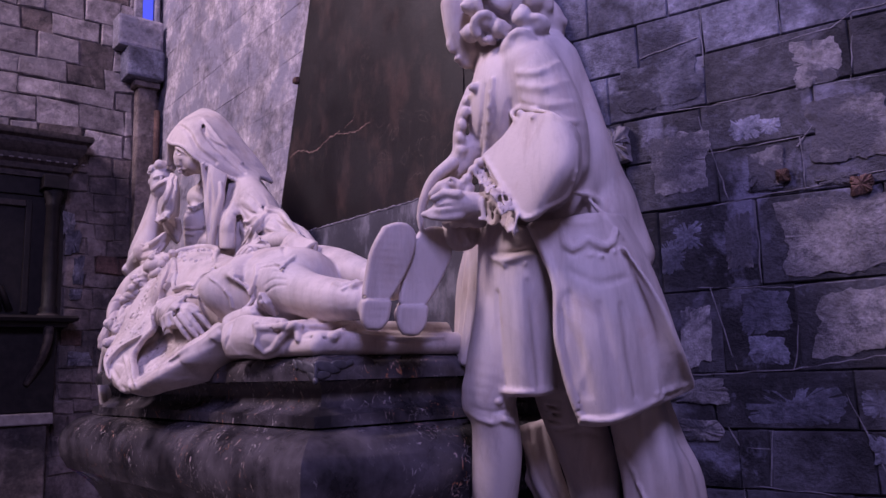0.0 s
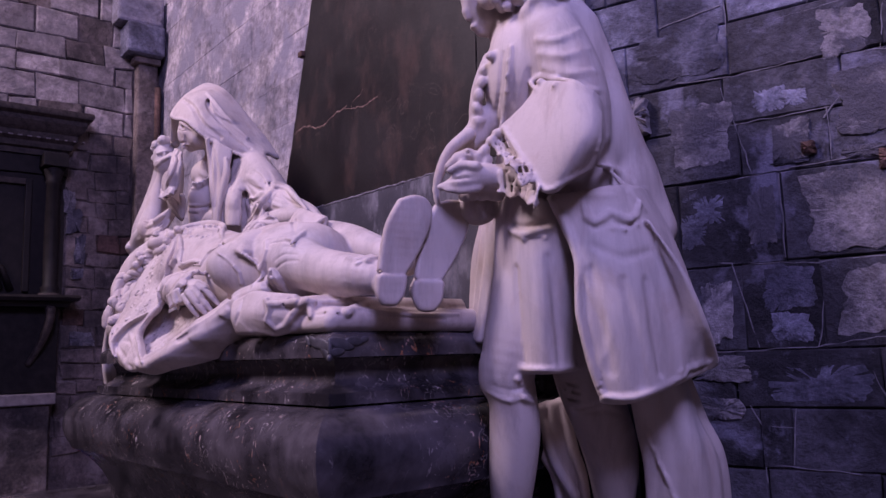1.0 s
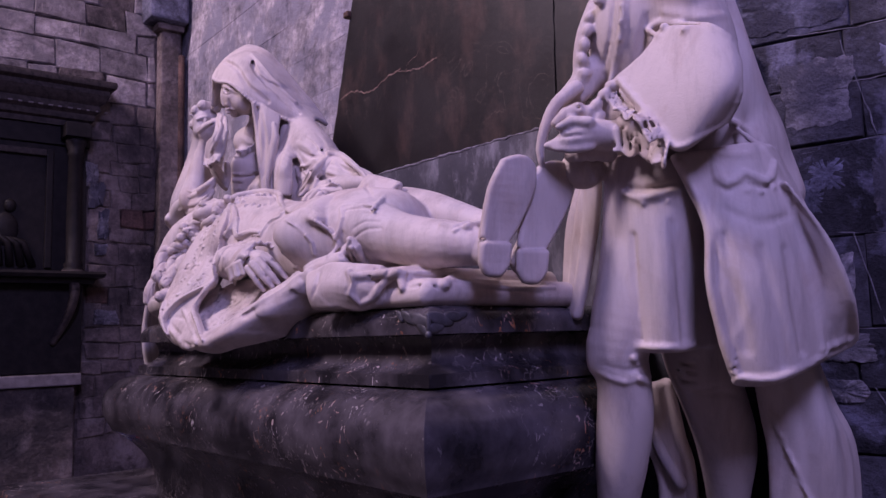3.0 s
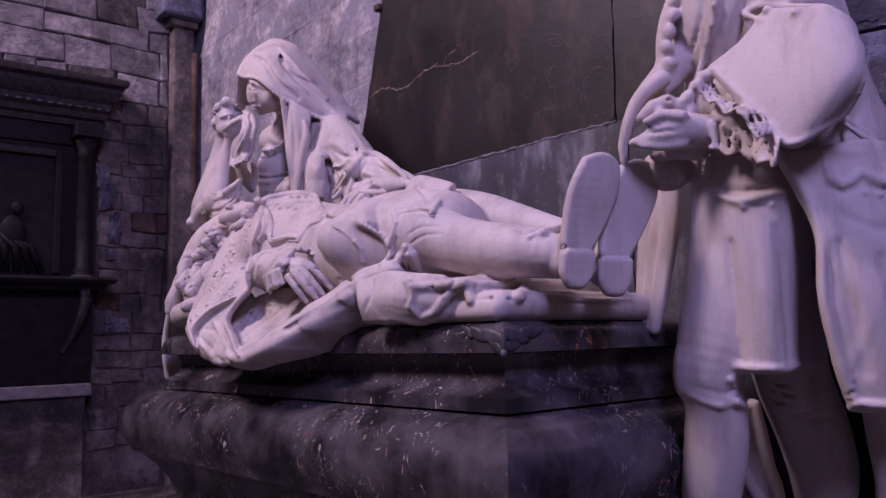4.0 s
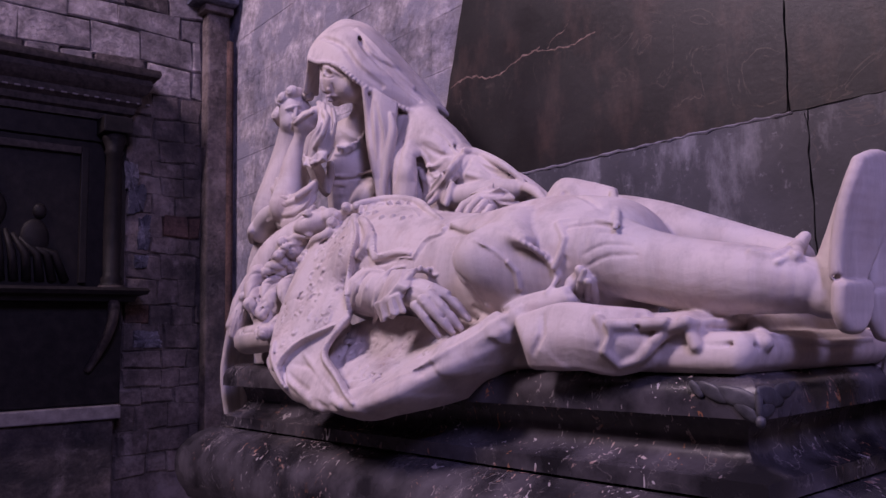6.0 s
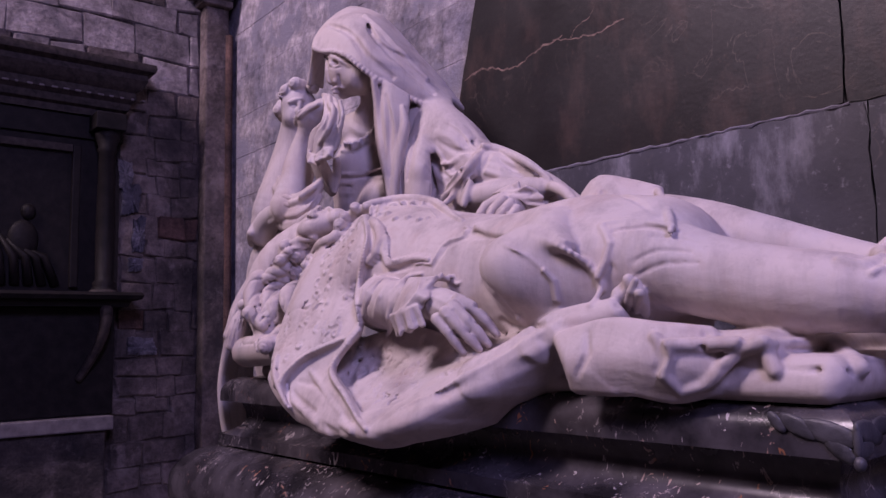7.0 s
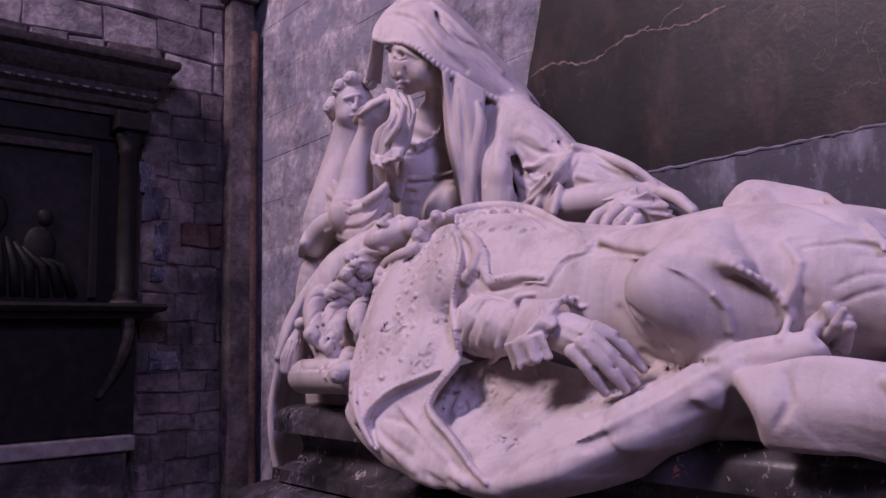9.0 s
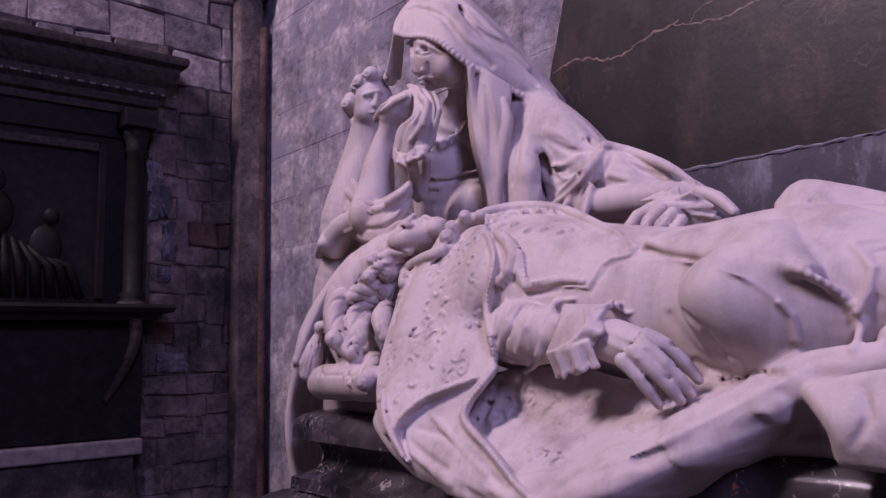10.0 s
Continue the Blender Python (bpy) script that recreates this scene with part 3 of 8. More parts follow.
    def tufts(self, rows, count, seed, face):
        """Small hooked locks of fur, cut and raised all over a sheet."""
        rs = random.Random(seed)
        n, m = rows.shape[:2]
        for t in range(count):
            j, i = rs.randrange(2, n - 3), rs.randrange(1, m - 2)
            du, dv = rows[j + 1, i] - rows[j, i], rows[j, i + 1] - rows[j, i]
            nr = np.cross(du, dv)
            nr /= np.linalg.norm(nr) + 1e-9
            nr *= 1 if nr @ np.array(face) > 0 else -1
            du = du / (np.linalg.norm(du) + 1e-9)
            dv = np.cross(nr, du)
            c = rows[j, i] + nr * 0.0145
            r, a0 = rs.uniform(0.008, 0.016), rs.uniform(0, 6.28)
            hook = [c + (du * math.cos(a0 + 0.5 * w) + dv * math.sin(a0 + 0.5 * w)) * r * (1 - 0.09 * w) for w in range(7)]
            self._caps([(p, q, 0.0030, 0.0030) for p, q in zip(hook, hook[1:])], 0.003, t % 3 > 0)

    def curl(self, c, r, turn, k=0.006):
        """A lock of hair rolled into a spiral."""
        m = Euler([radians(v) for v in turn]).to_matrix()
        pts = []
        for i in range(15):
            a = i * 0.62
            q = r * (1 - 0.055 * i)
            v = m @ Vector((q * math.cos(a), q * math.sin(a), r * 0.13 * i - r))
            pts.append((c[0] + v.x, c[1] + v.y, c[2] + v.z, r * 0.42 * (1 - 0.03 * i)))
        self.path(pts, k, step=0.012)
        self.cap(c, c, r * 0.85, r * 0.85, k)

    def pleat(self, c, r, way, gap, depth, seed=0, sharp=0.6):
        """Crumples the cloth inside an oval region into folds that follow one another along way."""
        c, r = np.array(c, float), np.array(r, float)
        s, g = self._grid(c - r, c + r)
        if s is None:
            return
        rs = np.random.RandomState(seed)
        w = np.array(way, float)
        w /= np.linalg.norm(w)
        p = [g[i] - c[i] for i in range(3)]
        mask = np.clip(1 - sum((p[i] / r[i]) ** 2 for i in range(3)), 0, 1) ** 0.7
        f = 2 * math.pi / gap
        a, b, q = rs.uniform(0, 6.28, 3)
        warp = 1.3 * np.sin(f * 0.33 * (p[0] + 0.7 * p[2]) + a) + 1.1 * np.sin(f * 0.29 * (p[1] - p[2]) + b)
        wave = np.sin(f * sum(p[i] * w[i] for i in range(3)) + warp) + 0.35 * np.sin(2.3 * f * sum(p[i] * w[i] for i in range(3)) + 1.7 * warp + q)
        wave = np.sign(wave) * np.abs(wave) ** sharp
        self.d[s] -= (depth * mask * wave).astype(np.float32)

    def grain(self, depth, scale, seed):
        """Chisel and fur unevenness over the whole surface."""
        rs = np.random.RandomState(seed)
        ax = [(self.lo[k] + self.cell * np.arange(self.n[k])).astype(np.float32) for k in range(3)]
        for _ in range(3):
            w = rs.normal(size=3) * scale
            ph = rs.uniform(0, 6.28, 3)
            self.d += (depth * np.sin(ax[0] * w[0] + ph[0])[:, None, None] * np.sin(ax[1] * w[1] + ph[1])[None, :, None] * np.sin(ax[2] * w[2] + ph[2])[None, None, :]).astype(np.float32)

    def skin(self, name, mat, label, category="statue"):
        d = self.d
        sgn = d < 0
        nx, ny, nz = (v - 1 for v in self.n)
        cnt = np.zeros((nx, ny, nz), np.int8)
        corners = [(i, j, k) for i in (0, 1) for j in (0, 1) for k in (0, 1)]
        for i, j, k in corners:
            cnt += sgn[i:i + nx, j:j + ny, k:k + nz]
        cells = np.argwhere((cnt > 0) & (cnt < 8))
        idx = np.full((nx, ny, nz), -1, np.int32)
        idx[tuple(cells.T)] = np.arange(len(cells))
        vals = {c: d[cells[:, 0] + c[0], cells[:, 1] + c[1], cells[:, 2] + c[2]] for c in corners}
        acc, num = np.zeros((len(cells), 3)), np.zeros(len(cells))
        for a in corners:
            for ax in range(3):
                if a[ax] == 0:
                    b = tuple(1 if i == ax else a[i] for i in range(3))
                    va, vb = vals[a], vals[b]
                    on = (va < 0) != (vb < 0)
                    t = np.where(on, va / np.where(on, va - vb, 1), 0)
                    p = np.tile(np.array(a, float), (len(cells), 1))
                    p[:, ax] = t
                    acc += p * on[:, None]
                    num += on
        verts = self.lo + self.cell * (cells + acc / num[:, None])
        quads = []
        for ax in range(3):
            sl0 = [slice(None)] * 3
            sl1 = [slice(None)] * 3
            sl0[ax], sl1[ax] = slice(0, -1), slice(1, None)
            flip = sgn[tuple(sl0)] != sgn[tuple(sl1)]
            e = np.argwhere(flip)
            o1, o2 = (ax + 1) % 3, (ax + 2) % 3
            e = e[(e[:, o1] > 0) & (e[:, o2] > 0) & (e[:, o1] < self.n[o1] - 1) & (e[:, o2] < self.n[o2] - 1)]
            q = []
            for s1, s2 in ((1, 1), (0, 1), (0, 0), (1, 0)):
                p = e.copy()
                p[:, o1] -= s1
                p[:, o2] -= s2
                q.append(idx[tuple(p.T)])
            q = np.stack(q, 1)
            inside_first = sgn[tuple(e.T)]
            q[~inside_first] = q[~inside_first][:, ::-1]
            quads.append(q)
        quads = np.concatenate(quads)
        quads = quads[(quads >= 0).all(1)]
        me = bpy.data.meshes.new(name)
        me.vertices.add(len(verts))
        me.vertices.foreach_set("co", verts.astype(np.float32).ravel())
        me.loops.add(quads.size)
        me.loops.foreach_set("vertex_index", quads.astype(np.int32).ravel())
        me.polygons.add(len(quads))
        me.polygons.foreach_set("loop_start", np.arange(0, quads.size, 4, dtype=np.int32))
        me.polygons.foreach_set("use_smooth", np.ones(len(quads), bool))
        me.update(calc_edges=True)
        me.validate()
        me.materials.append(mat)
        return tagged(new(name, me), label, category)



man = Clay((-2.10, 1.10, 0.97), (-1.05, 2.15, 2.90), 0.006)
man.ell((-1.672, 1.536, 2.643), (0.0798, 0.1120, 0.0850), (99, -10, 50), 0.02)  # head
man.path([(-1.695, 1.455, 2.651, 0.0436), (-1.700, 1.469, 2.568, 0.0402), (-1.693, 1.492, 2.515, 0.0335)], 0.02)  # face
man.path([(-1.700, 1.450, 2.578, 0.0117), (-1.712, 1.447, 2.535, 0.0150), (-1.711, 1.452, 2.518, 0.0117)], 0.008)  # nose
man.ell((-1.707, 1.472, 2.493), (0.0150, 0.0117, 0.0200), (99, 2, 52), 0.006)
man.ell((-1.698, 1.494, 2.480), (0.0218, 0.0151, 0.0200), (99, 2, 52), 0.01)  # chin
man.ell((-1.648, 1.446, 2.533), (0.0163, 0.0098, 0.0100), (99, 2, 52), 0.006, True)
man.path([(-1.661, 1.574, 2.544, 0.0713), (-1.645, 1.588, 2.436, 0.0841)], 0.02)  # neck
man.curl((-1.608, 1.444, 2.614), 0.0342, (91, 176, 333), 0.006)
man.curl((-1.585, 1.480, 2.657), 0.0368, (7, 119, 127), 0.006)
man.curl((-1.575, 1.467, 2.559), 0.0341, (40, 28, 190), 0.006)
man.curl((-1.633, 1.462, 2.545), 0.0332, (63, 97, 278), 0.006)
man.curl((-1.539, 1.501, 2.606), 0.0297, (63, 3, 110), 0.006)
man.curl((-1.540, 1.487, 2.528), 0.0319, (46, 99, 81), 0.006)
man.curl((-1.520, 1.509, 2.475), 0.0345, (18, 35, 316), 0.006)
man.curl((-1.489, 1.528, 2.556), 0.0334, (32, 33, 0), 0.006)
man.curl((-1.491, 1.526, 2.489), 0.0360, (1, 53, 110), 0.006)
man.curl((-1.463, 1.567, 2.531), 0.0361, (42, 42, 148), 0.006)
man.curl((-1.473, 1.584, 2.480), 0.0311, (50, 138, 347), 0.006)
man.curl((-1.523, 1.522, 2.670), 0.0341, (46, 176, 100), 0.006)
man.curl((-1.490, 1.577, 2.620), 0.0368, (98, 76, 11), 0.006)
man.curl((-1.484, 1.643, 2.515), 0.0322, (42, 37, 135), 0.006)
man.curl((-1.499, 1.653, 2.593), 0.0302, (77, 154, 300), 0.006)
man.curl((-1.632, 1.457, 2.705), 0.0297, (173, 86, 33), 0.006)
man.curl((-1.599, 1.519, 2.754), 0.0325, (78, 123, 356), 0.006)
man.curl((-1.548, 1.584, 2.752), 0.0325, (123, 120, 360), 0.006)
man.curl((-1.486, 1.654, 2.459), 0.0307, (65, 5, 183), 0.006)
man.ell((-1.603, 1.585, 2.668), (0.1262, 0.1262, 0.1000), (99, 2, 52), 0.01)
man.ell((-1.544, 1.650, 2.574), (0.0751, 0.0918, 0.0800), (99, 2, 52), 0.01)
man.ell((-1.600, 1.605, 2.338), (0.1489, 0.2151, 0.1500), (99, 6, 53), 0.02)  # chest
man.ell((-1.625, 1.630, 2.109), (0.1257, 0.2151, 0.1500), (99, 5, 52), 0.02)  # waist
man.ell((-1.539, 1.681, 2.081), (0.1333, 0.2277, 0.1400), (99, 19, 55), 0.02)  # back
man.ell((-1.492, 1.761, 1.932), (0.0939, 0.1943, 0.1200), (100, 26, 56), 0.02)
man.path([(-1.487, 1.654, 2.451, 0.0650), (-1.469, 1.695, 2.318, 0.0680), (-1.456, 1.740, 2.171, 0.0711), (-1.432, 1.797, 2.025, 0.0677), (-1.403, 1.835, 1.893, 0.0607)], 0.03)  # back of the coat
man.path([(-1.670, 1.487, 2.388, 0.0181), (-1.690, 1.464, 2.312, 0.0180), (-1.699, 1.455, 2.237, 0.0180), (-1.695, 1.461, 2.169, 0.0195)], 0.008)  # frill
man.ell((-1.621, 1.455, 2.375), (0.0193, 0.0144, 0.0140), (99, 2, 52), 0.004)
man.ell((-1.662, 1.467, 2.351), (0.0196, 0.0147, 0.0140), (100, -28, 47), 0.004)
man.ell((-1.669, 1.458, 2.314), (0.0195, 0.0146, 0.0140), (106, -57, 38), 0.004)
man.ell((-1.675, 1.450, 2.277), (0.0195, 0.0146, 0.0140), (170, -81, -28), 0.004)
man.ell((-1.681, 1.447, 2.239), (0.0194, 0.0146, 0.0140), (-108, -60, -113), 0.004)
man.ell((-1.678, 1.449, 2.201), (0.0194, 0.0145, 0.0140), (-100, -31, -123), 0.004)
man.path([(-1.553, 1.463, 2.380, 0.0063), (-1.567, 1.463, 2.286, 0.0094), (-1.618, 1.487, 2.205, 0.0080), (-1.639, 1.477, 2.142, 0.0064)], 0.006)
man.path([(-1.579, 1.457, 2.371, 0.0047), (-1.604, 1.462, 2.280, 0.0064), (-1.662, 1.495, 2.209, 0.0049)], 0.005, True)
man.ell((-1.561, 1.452, 2.340), (0.0063, 0.0063, 0.0040), (99, 2, 52), 0.003)
man.ell((-1.562, 1.451, 2.299), (0.0063, 0.0063, 0.0040), (99, 2, 52), 0.003)
man.ell((-1.574, 1.460, 2.263), (0.0063, 0.0063, 0.0040), (99, 2, 52), 0.003)
man.ell((-1.595, 1.476, 2.230), (0.0063, 0.0063, 0.0040), (99, 2, 52), 0.003)
man.path([(-1.508, 1.488, 2.306, 0.0077), (-1.529, 1.490, 2.248, 0.0140), (-1.556, 1.502, 2.200, 0.0079)], 0.01, True)
man.path([(-1.501, 1.564, 2.415, 0.0827), (-1.460, 1.573, 2.325, 0.0844), (-1.432, 1.592, 2.224, 0.0772), (-1.429, 1.604, 2.129, 0.0646)], 0.02)  # sleeve
man.path([(-1.474, 1.484, 2.379, 0.0046), (-1.416, 1.507, 2.365, 0.0076), (-1.403, 1.574, 2.401, 0.0046)], 0.012)
man.path([(-1.473, 1.489, 2.341, 0.0046), (-1.403, 1.511, 2.317, 0.0075), (-1.380, 1.579, 2.342, 0.0046)], 0.012)
man.path([(-1.464, 1.495, 2.301, 0.0046), (-1.397, 1.520, 2.269, 0.0075), (-1.362, 1.574, 2.277, 0.0045)], 0.012)
man.path([(-1.441, 1.502, 2.258, 0.0045), (-1.389, 1.531, 2.225, 0.0075), (-1.355, 1.576, 2.224, 0.0045)], 0.012)
man.path([(-1.471, 1.601, 2.090, 0.0622), (-1.527, 1.523, 2.052, 0.0495), (-1.588, 1.452, 2.029, 0.0341)], 0.012)
man.path([(-1.579, 1.448, 2.022, 0.0339), (-1.623, 1.391, 2.029, 0.0355), (-1.653, 1.355, 2.018, 0.0277), (-1.680, 1.331, 2.008, 0.0139), (-1.692, 1.317, 2.005, 0.0093)], 0.01)  # hand
man.path([(-1.600, 1.367, 2.049, 0.0137), (-1.636, 1.343, 2.057, 0.0122), (-1.659, 1.324, 2.044, 0.0092)], 0.004)
man.path([(-1.612, 1.381, 1.995, 0.0122), (-1.645, 1.348, 1.991, 0.0107), (-1.676, 1.323, 1.997, 0.0077)], 0.004)
man.path([(-1.588, 1.372, 2.020, 0.0045), (-1.625, 1.343, 2.021, 0.0046), (-1.665, 1.325, 2.017, 0.0031)], 0.003, True)
man.path([(-1.644, 1.381, 2.091, 0.0187), (-1.665, 1.357, 2.084, 0.0156), (-1.682, 1.340, 2.061, 0.0124)], 0.006)
man.ell((-1.581, 1.432, 2.143), (0.0186, 0.0139, 0.0160), (99, 2, 52), 0.004)
man.ell((-1.595, 1.418, 2.125), (0.0170, 0.0124, 0.0160), (100, -28, 47), 0.004)
man.ell((-1.611, 1.406, 2.098), (0.0201, 0.0155, 0.0160), (106, -57, 38), 0.004)
man.ell((-1.626, 1.390, 2.080), (0.0186, 0.0139, 0.0160), (170, -81, -28), 0.004)
man.ell((-1.636, 1.374, 2.093), (0.0170, 0.0124, 0.0160), (-108, -60, -113), 0.004)
man.ell((-1.650, 1.364, 2.066), (0.0170, 0.0124, 0.0160), (-100, -31, -123), 0.004)
man.ell((-1.664, 1.351, 2.048), (0.0124, 0.0077, 0.0160), (-99, -2, -128), 0.004)
man.ell((-1.610, 1.412, 2.072), (0.0186, 0.0139, 0.0160), (-100, 28, -133), 0.004)
man.path([(-1.690, 1.503, 2.222, 0.0395), (-1.710, 1.457, 2.169, 0.0359), (-1.719, 1.422, 2.136, 0.0308)], 0.012)  # far sleeve
man.path([(-1.647, 1.481, 2.228, 0.0048), (-1.658, 1.468, 2.195, 0.0064), (-1.671, 1.462, 2.161, 0.0048)], 0.005, True)
man.path([(-1.659, 1.469, 2.211, 0.0048), (-1.671, 1.457, 2.178, 0.0064), (-1.676, 1.445, 2.143, 0.0048)], 0.005, True)
man.path([(-1.665, 1.452, 2.191, 0.0048), (-1.676, 1.440, 2.159, 0.0064), (-1.688, 1.433, 2.128, 0.0048)], 0.005, True)
man.path([(-1.677, 1.441, 2.174, 0.0048), (-1.682, 1.423, 2.140, 0.0064), (-1.625, 1.361, 2.089, 0.0046)], 0.005, True)
man.path([(-1.675, 1.408, 2.157, 0.0207), (-1.702, 1.367, 2.117, 0.0174), (-1.719, 1.342, 2.061, 0.0142), (-1.734, 1.336, 2.007, 0.0110), (-1.736, 1.344, 1.964, 0.0079)], 0.006)  # fold of hat
man.ell((-1.710, 1.459, 1.965), (0.0580, 0.0484, 0.0500), (99, 2, 52), 0.01)
man.path([(-1.692, 1.395, 1.989, 0.0142), (-1.647, 1.419, 1.989, 0.0188), (-1.618, 1.456, 1.987, 0.0188)], 0.008)
man.path([(-1.674, 1.390, 1.981, 0.0047), (-1.686, 1.407, 1.957, 0.0079), (-1.698, 1.427, 1.927, 0.0048)], 0.005, True)
man.path([(-1.646, 1.402, 1.977, 0.0047), (-1.670, 1.428, 1.956, 0.0079), (-1.683, 1.450, 1.926, 0.0048)], 0.005, True)
man.path([(-1.622, 1.418, 1.975, 0.0046), (-1.657, 1.454, 1.957, 0.0079), (-1.672, 1.479, 1.927, 0.0048)], 0.005, True)
man.sheet([[(-1.659, 1.503, 1.985), (-1.669, 1.493, 1.841), (-1.687, 1.506, 1.699), (-1.676, 1.547, 1.522)], [(-1.541, 1.479, 1.964), (-1.547, 1.468, 1.841), (-1.544, 1.477, 1.690), (-1.563, 1.496, 1.518)], [(-1.482, 1.526, 1.943), (-1.484, 1.501, 1.836), (-1.492, 1.498, 1.673), (-1.504, 1.521, 1.517)], [(-1.453, 1.582, 1.928), (-1.479, 1.579, 1.809), (-1.505, 1.596, 1.674), (-1.524, 1.626, 1.522)], [(-1.466, 1.650, 1.920), (-1.499, 1.666, 1.815), (-1.528, 1.698, 1.676), (-1.541, 1.748, 1.534)]], 0.01, 0.01)  # waistcoat skirt
man.ell((-1.630, 1.600, 1.874), (0.0907, 0.1231, 0.1000), (99, 2, 52), 0.02)
man.path([(-1.590, 1.464, 1.889, 0.0062), (-1.534, 1.457, 1.866, 0.0090), (-1.492, 1.480, 1.873, 0.0089), (-1.467, 1.514, 1.880, 0.0060)], 0.005)
man.path([(-1.599, 1.468, 1.910, 0.0046), (-1.534, 1.462, 1.888, 0.0060), (-1.468, 1.510, 1.897, 0.0045)], 0.004, True)
man.ell((-1.528, 1.458, 1.853), (0.0075, 0.0075, 0.0050), (99, 2, 52), 0.003)
man.ell((-1.481, 1.489, 1.855), (0.0074, 0.0074, 0.0050), (99, 2, 52), 0.003)
man.path([(-1.675, 1.529, 1.526, 0.0047), (-1.548, 1.481, 1.522, 0.0074), (-1.498, 1.515, 1.521, 0.0074), (-1.510, 1.612, 1.526, 0.0061)], 0.004)
man.path([(-1.477, 1.492, 1.804, 0.0044), (-1.477, 1.512, 1.687, 0.0103), (-1.489, 1.534, 1.540, 0.0089)], 0.014, True)
man.path([(-1.567, 1.462, 1.782, 0.0045), (-1.575, 1.474, 1.662, 0.0076), (-1.579, 1.485, 1.542, 0.0060)], 0.014, True)
man.sheet([[(-1.463, 1.498, 1.953), (-1.410, 1.522, 1.799), (-1.410, 1.521, 1.668), (-1.403, 1.544, 1.547), (-1.395, 1.580, 1.443)], [(-1.407, 1.536, 1.955), (-1.354, 1.562, 1.795), (-1.342, 1.563, 1.651), (-1.339, 1.582, 1.524), (-1.335, 1.607, 1.444)], [(-1.355, 1.599, 1.968), (-1.311, 1.632, 1.794), (-1.294, 1.642, 1.649), (-1.291, 1.656, 1.535), (-1.295, 1.669, 1.468)], [(-1.346, 1.690, 1.975), (-1.307, 1.731, 1.813), (-1.290, 1.741, 1.663), (-1.284, 1.757, 1.561), (-1.287, 1.770, 1.494)], [(-1.393, 1.794, 1.977), (-1.343, 1.827, 1.837), (-1.312, 1.848, 1.711), (-1.287, 1.861, 1.589), (-1.274, 1.877, 1.525)], [(-1.490, 1.872, 1.958), (-1.467, 1.934, 1.824), (-1.442, 1.966, 1.690), (-1.425, 1.984, 1.574), (-1.406, 1.991, 1.509)]], 0.011, 0.01)  # coat skirt
man.path([(-1.312, 1.675, 1.885, 0.0044), (-1.288, 1.701, 1.750, 0.0102), (-1.276, 1.718, 1.619, 0.0130), (-1.277, 1.730, 1.512, 0.0130)], 0.007)
man.path([(-1.305, 1.670, 1.884, 0.0044), (-1.276, 1.701, 1.749, 0.0102), (-1.264, 1.725, 1.619, 0.0130), (-1.277, 1.758, 1.516, 0.0131)], 0.007)
man.path([(-1.302, 1.669, 1.883, 0.0044), (-1.263, 1.698, 1.748, 0.0101), (-1.251, 1.731, 1.618, 0.0130), (-1.271, 1.779, 1.520, 0.0132)], 0.007)
man.path([(-1.299, 1.668, 1.883, 0.0044), (-1.252, 1.698, 1.747, 0.0101), (-1.240, 1.740, 1.618, 0.0129), (-1.265, 1.800, 1.525, 0.0132)], 0.007)
man.path([(-1.294, 1.664, 1.882, 0.0044), (-1.241, 1.698, 1.746, 0.0100), (-1.228, 1.746, 1.617, 0.0129), (-1.261, 1.824, 1.529, 0.0133)], 0.007)
man.path([(-1.290, 1.661, 1.881, 0.0044), (-1.229, 1.698, 1.745, 0.0100), (-1.215, 1.752, 1.617, 0.0129), (-1.258, 1.851, 1.533, 0.0134)], 0.007)
man.path([(-1.295, 1.661, 1.867, 0.0029), (-1.272, 1.688, 1.734, 0.0087), (-1.260, 1.707, 1.611, 0.0115), (-1.261, 1.723, 1.519, 0.0115)], 0.006, True)
man.path([(-1.295, 1.664, 1.867, 0.0029), (-1.266, 1.695, 1.734, 0.0087), (-1.249, 1.716, 1.611, 0.0115), (-1.261, 1.752, 1.523, 0.0116)], 0.006, True)
man.path([(-1.291, 1.661, 1.866, 0.0029), (-1.249, 1.688, 1.732, 0.0086), (-1.236, 1.722, 1.610, 0.0114), (-1.253, 1.770, 1.527, 0.0116)], 0.006, True)
man.path([(-1.293, 1.667, 1.867, 0.0029), (-1.238, 1.688, 1.731, 0.0086), (-1.224, 1.728, 1.610, 0.0114), (-1.242, 1.784, 1.532, 0.0116)], 0.006, True)
man.path([(-1.290, 1.666, 1.866, 0.0029), (-1.227, 1.687, 1.730, 0.0085), (-1.211, 1.734, 1.609, 0.0114), (-1.241, 1.812, 1.536, 0.0117)], 0.006, True)
man.path([(-1.374, 1.529, 1.766, 0.0043), (-1.355, 1.531, 1.651, 0.0113), (-1.349, 1.555, 1.511, 0.0098)], 0.016, True)
man.path([(-1.292, 1.637, 1.734, 0.0043), (-1.277, 1.646, 1.619, 0.0142), (-1.278, 1.664, 1.507, 0.0127)], 0.012, True)
man.path([(-1.317, 1.580, 1.735, 0.0043), (-1.296, 1.591, 1.621, 0.0098), (-1.302, 1.614, 1.481, 0.0084)], 0.016, True)
man.path([(-1.444, 1.495, 1.938, 0.0089), (-1.402, 1.514, 1.798, 0.0116), (-1.402, 1.512, 1.668, 0.0115), (-1.395, 1.536, 1.547, 0.0114), (-1.384, 1.569, 1.451, 0.0114)], 0.006)
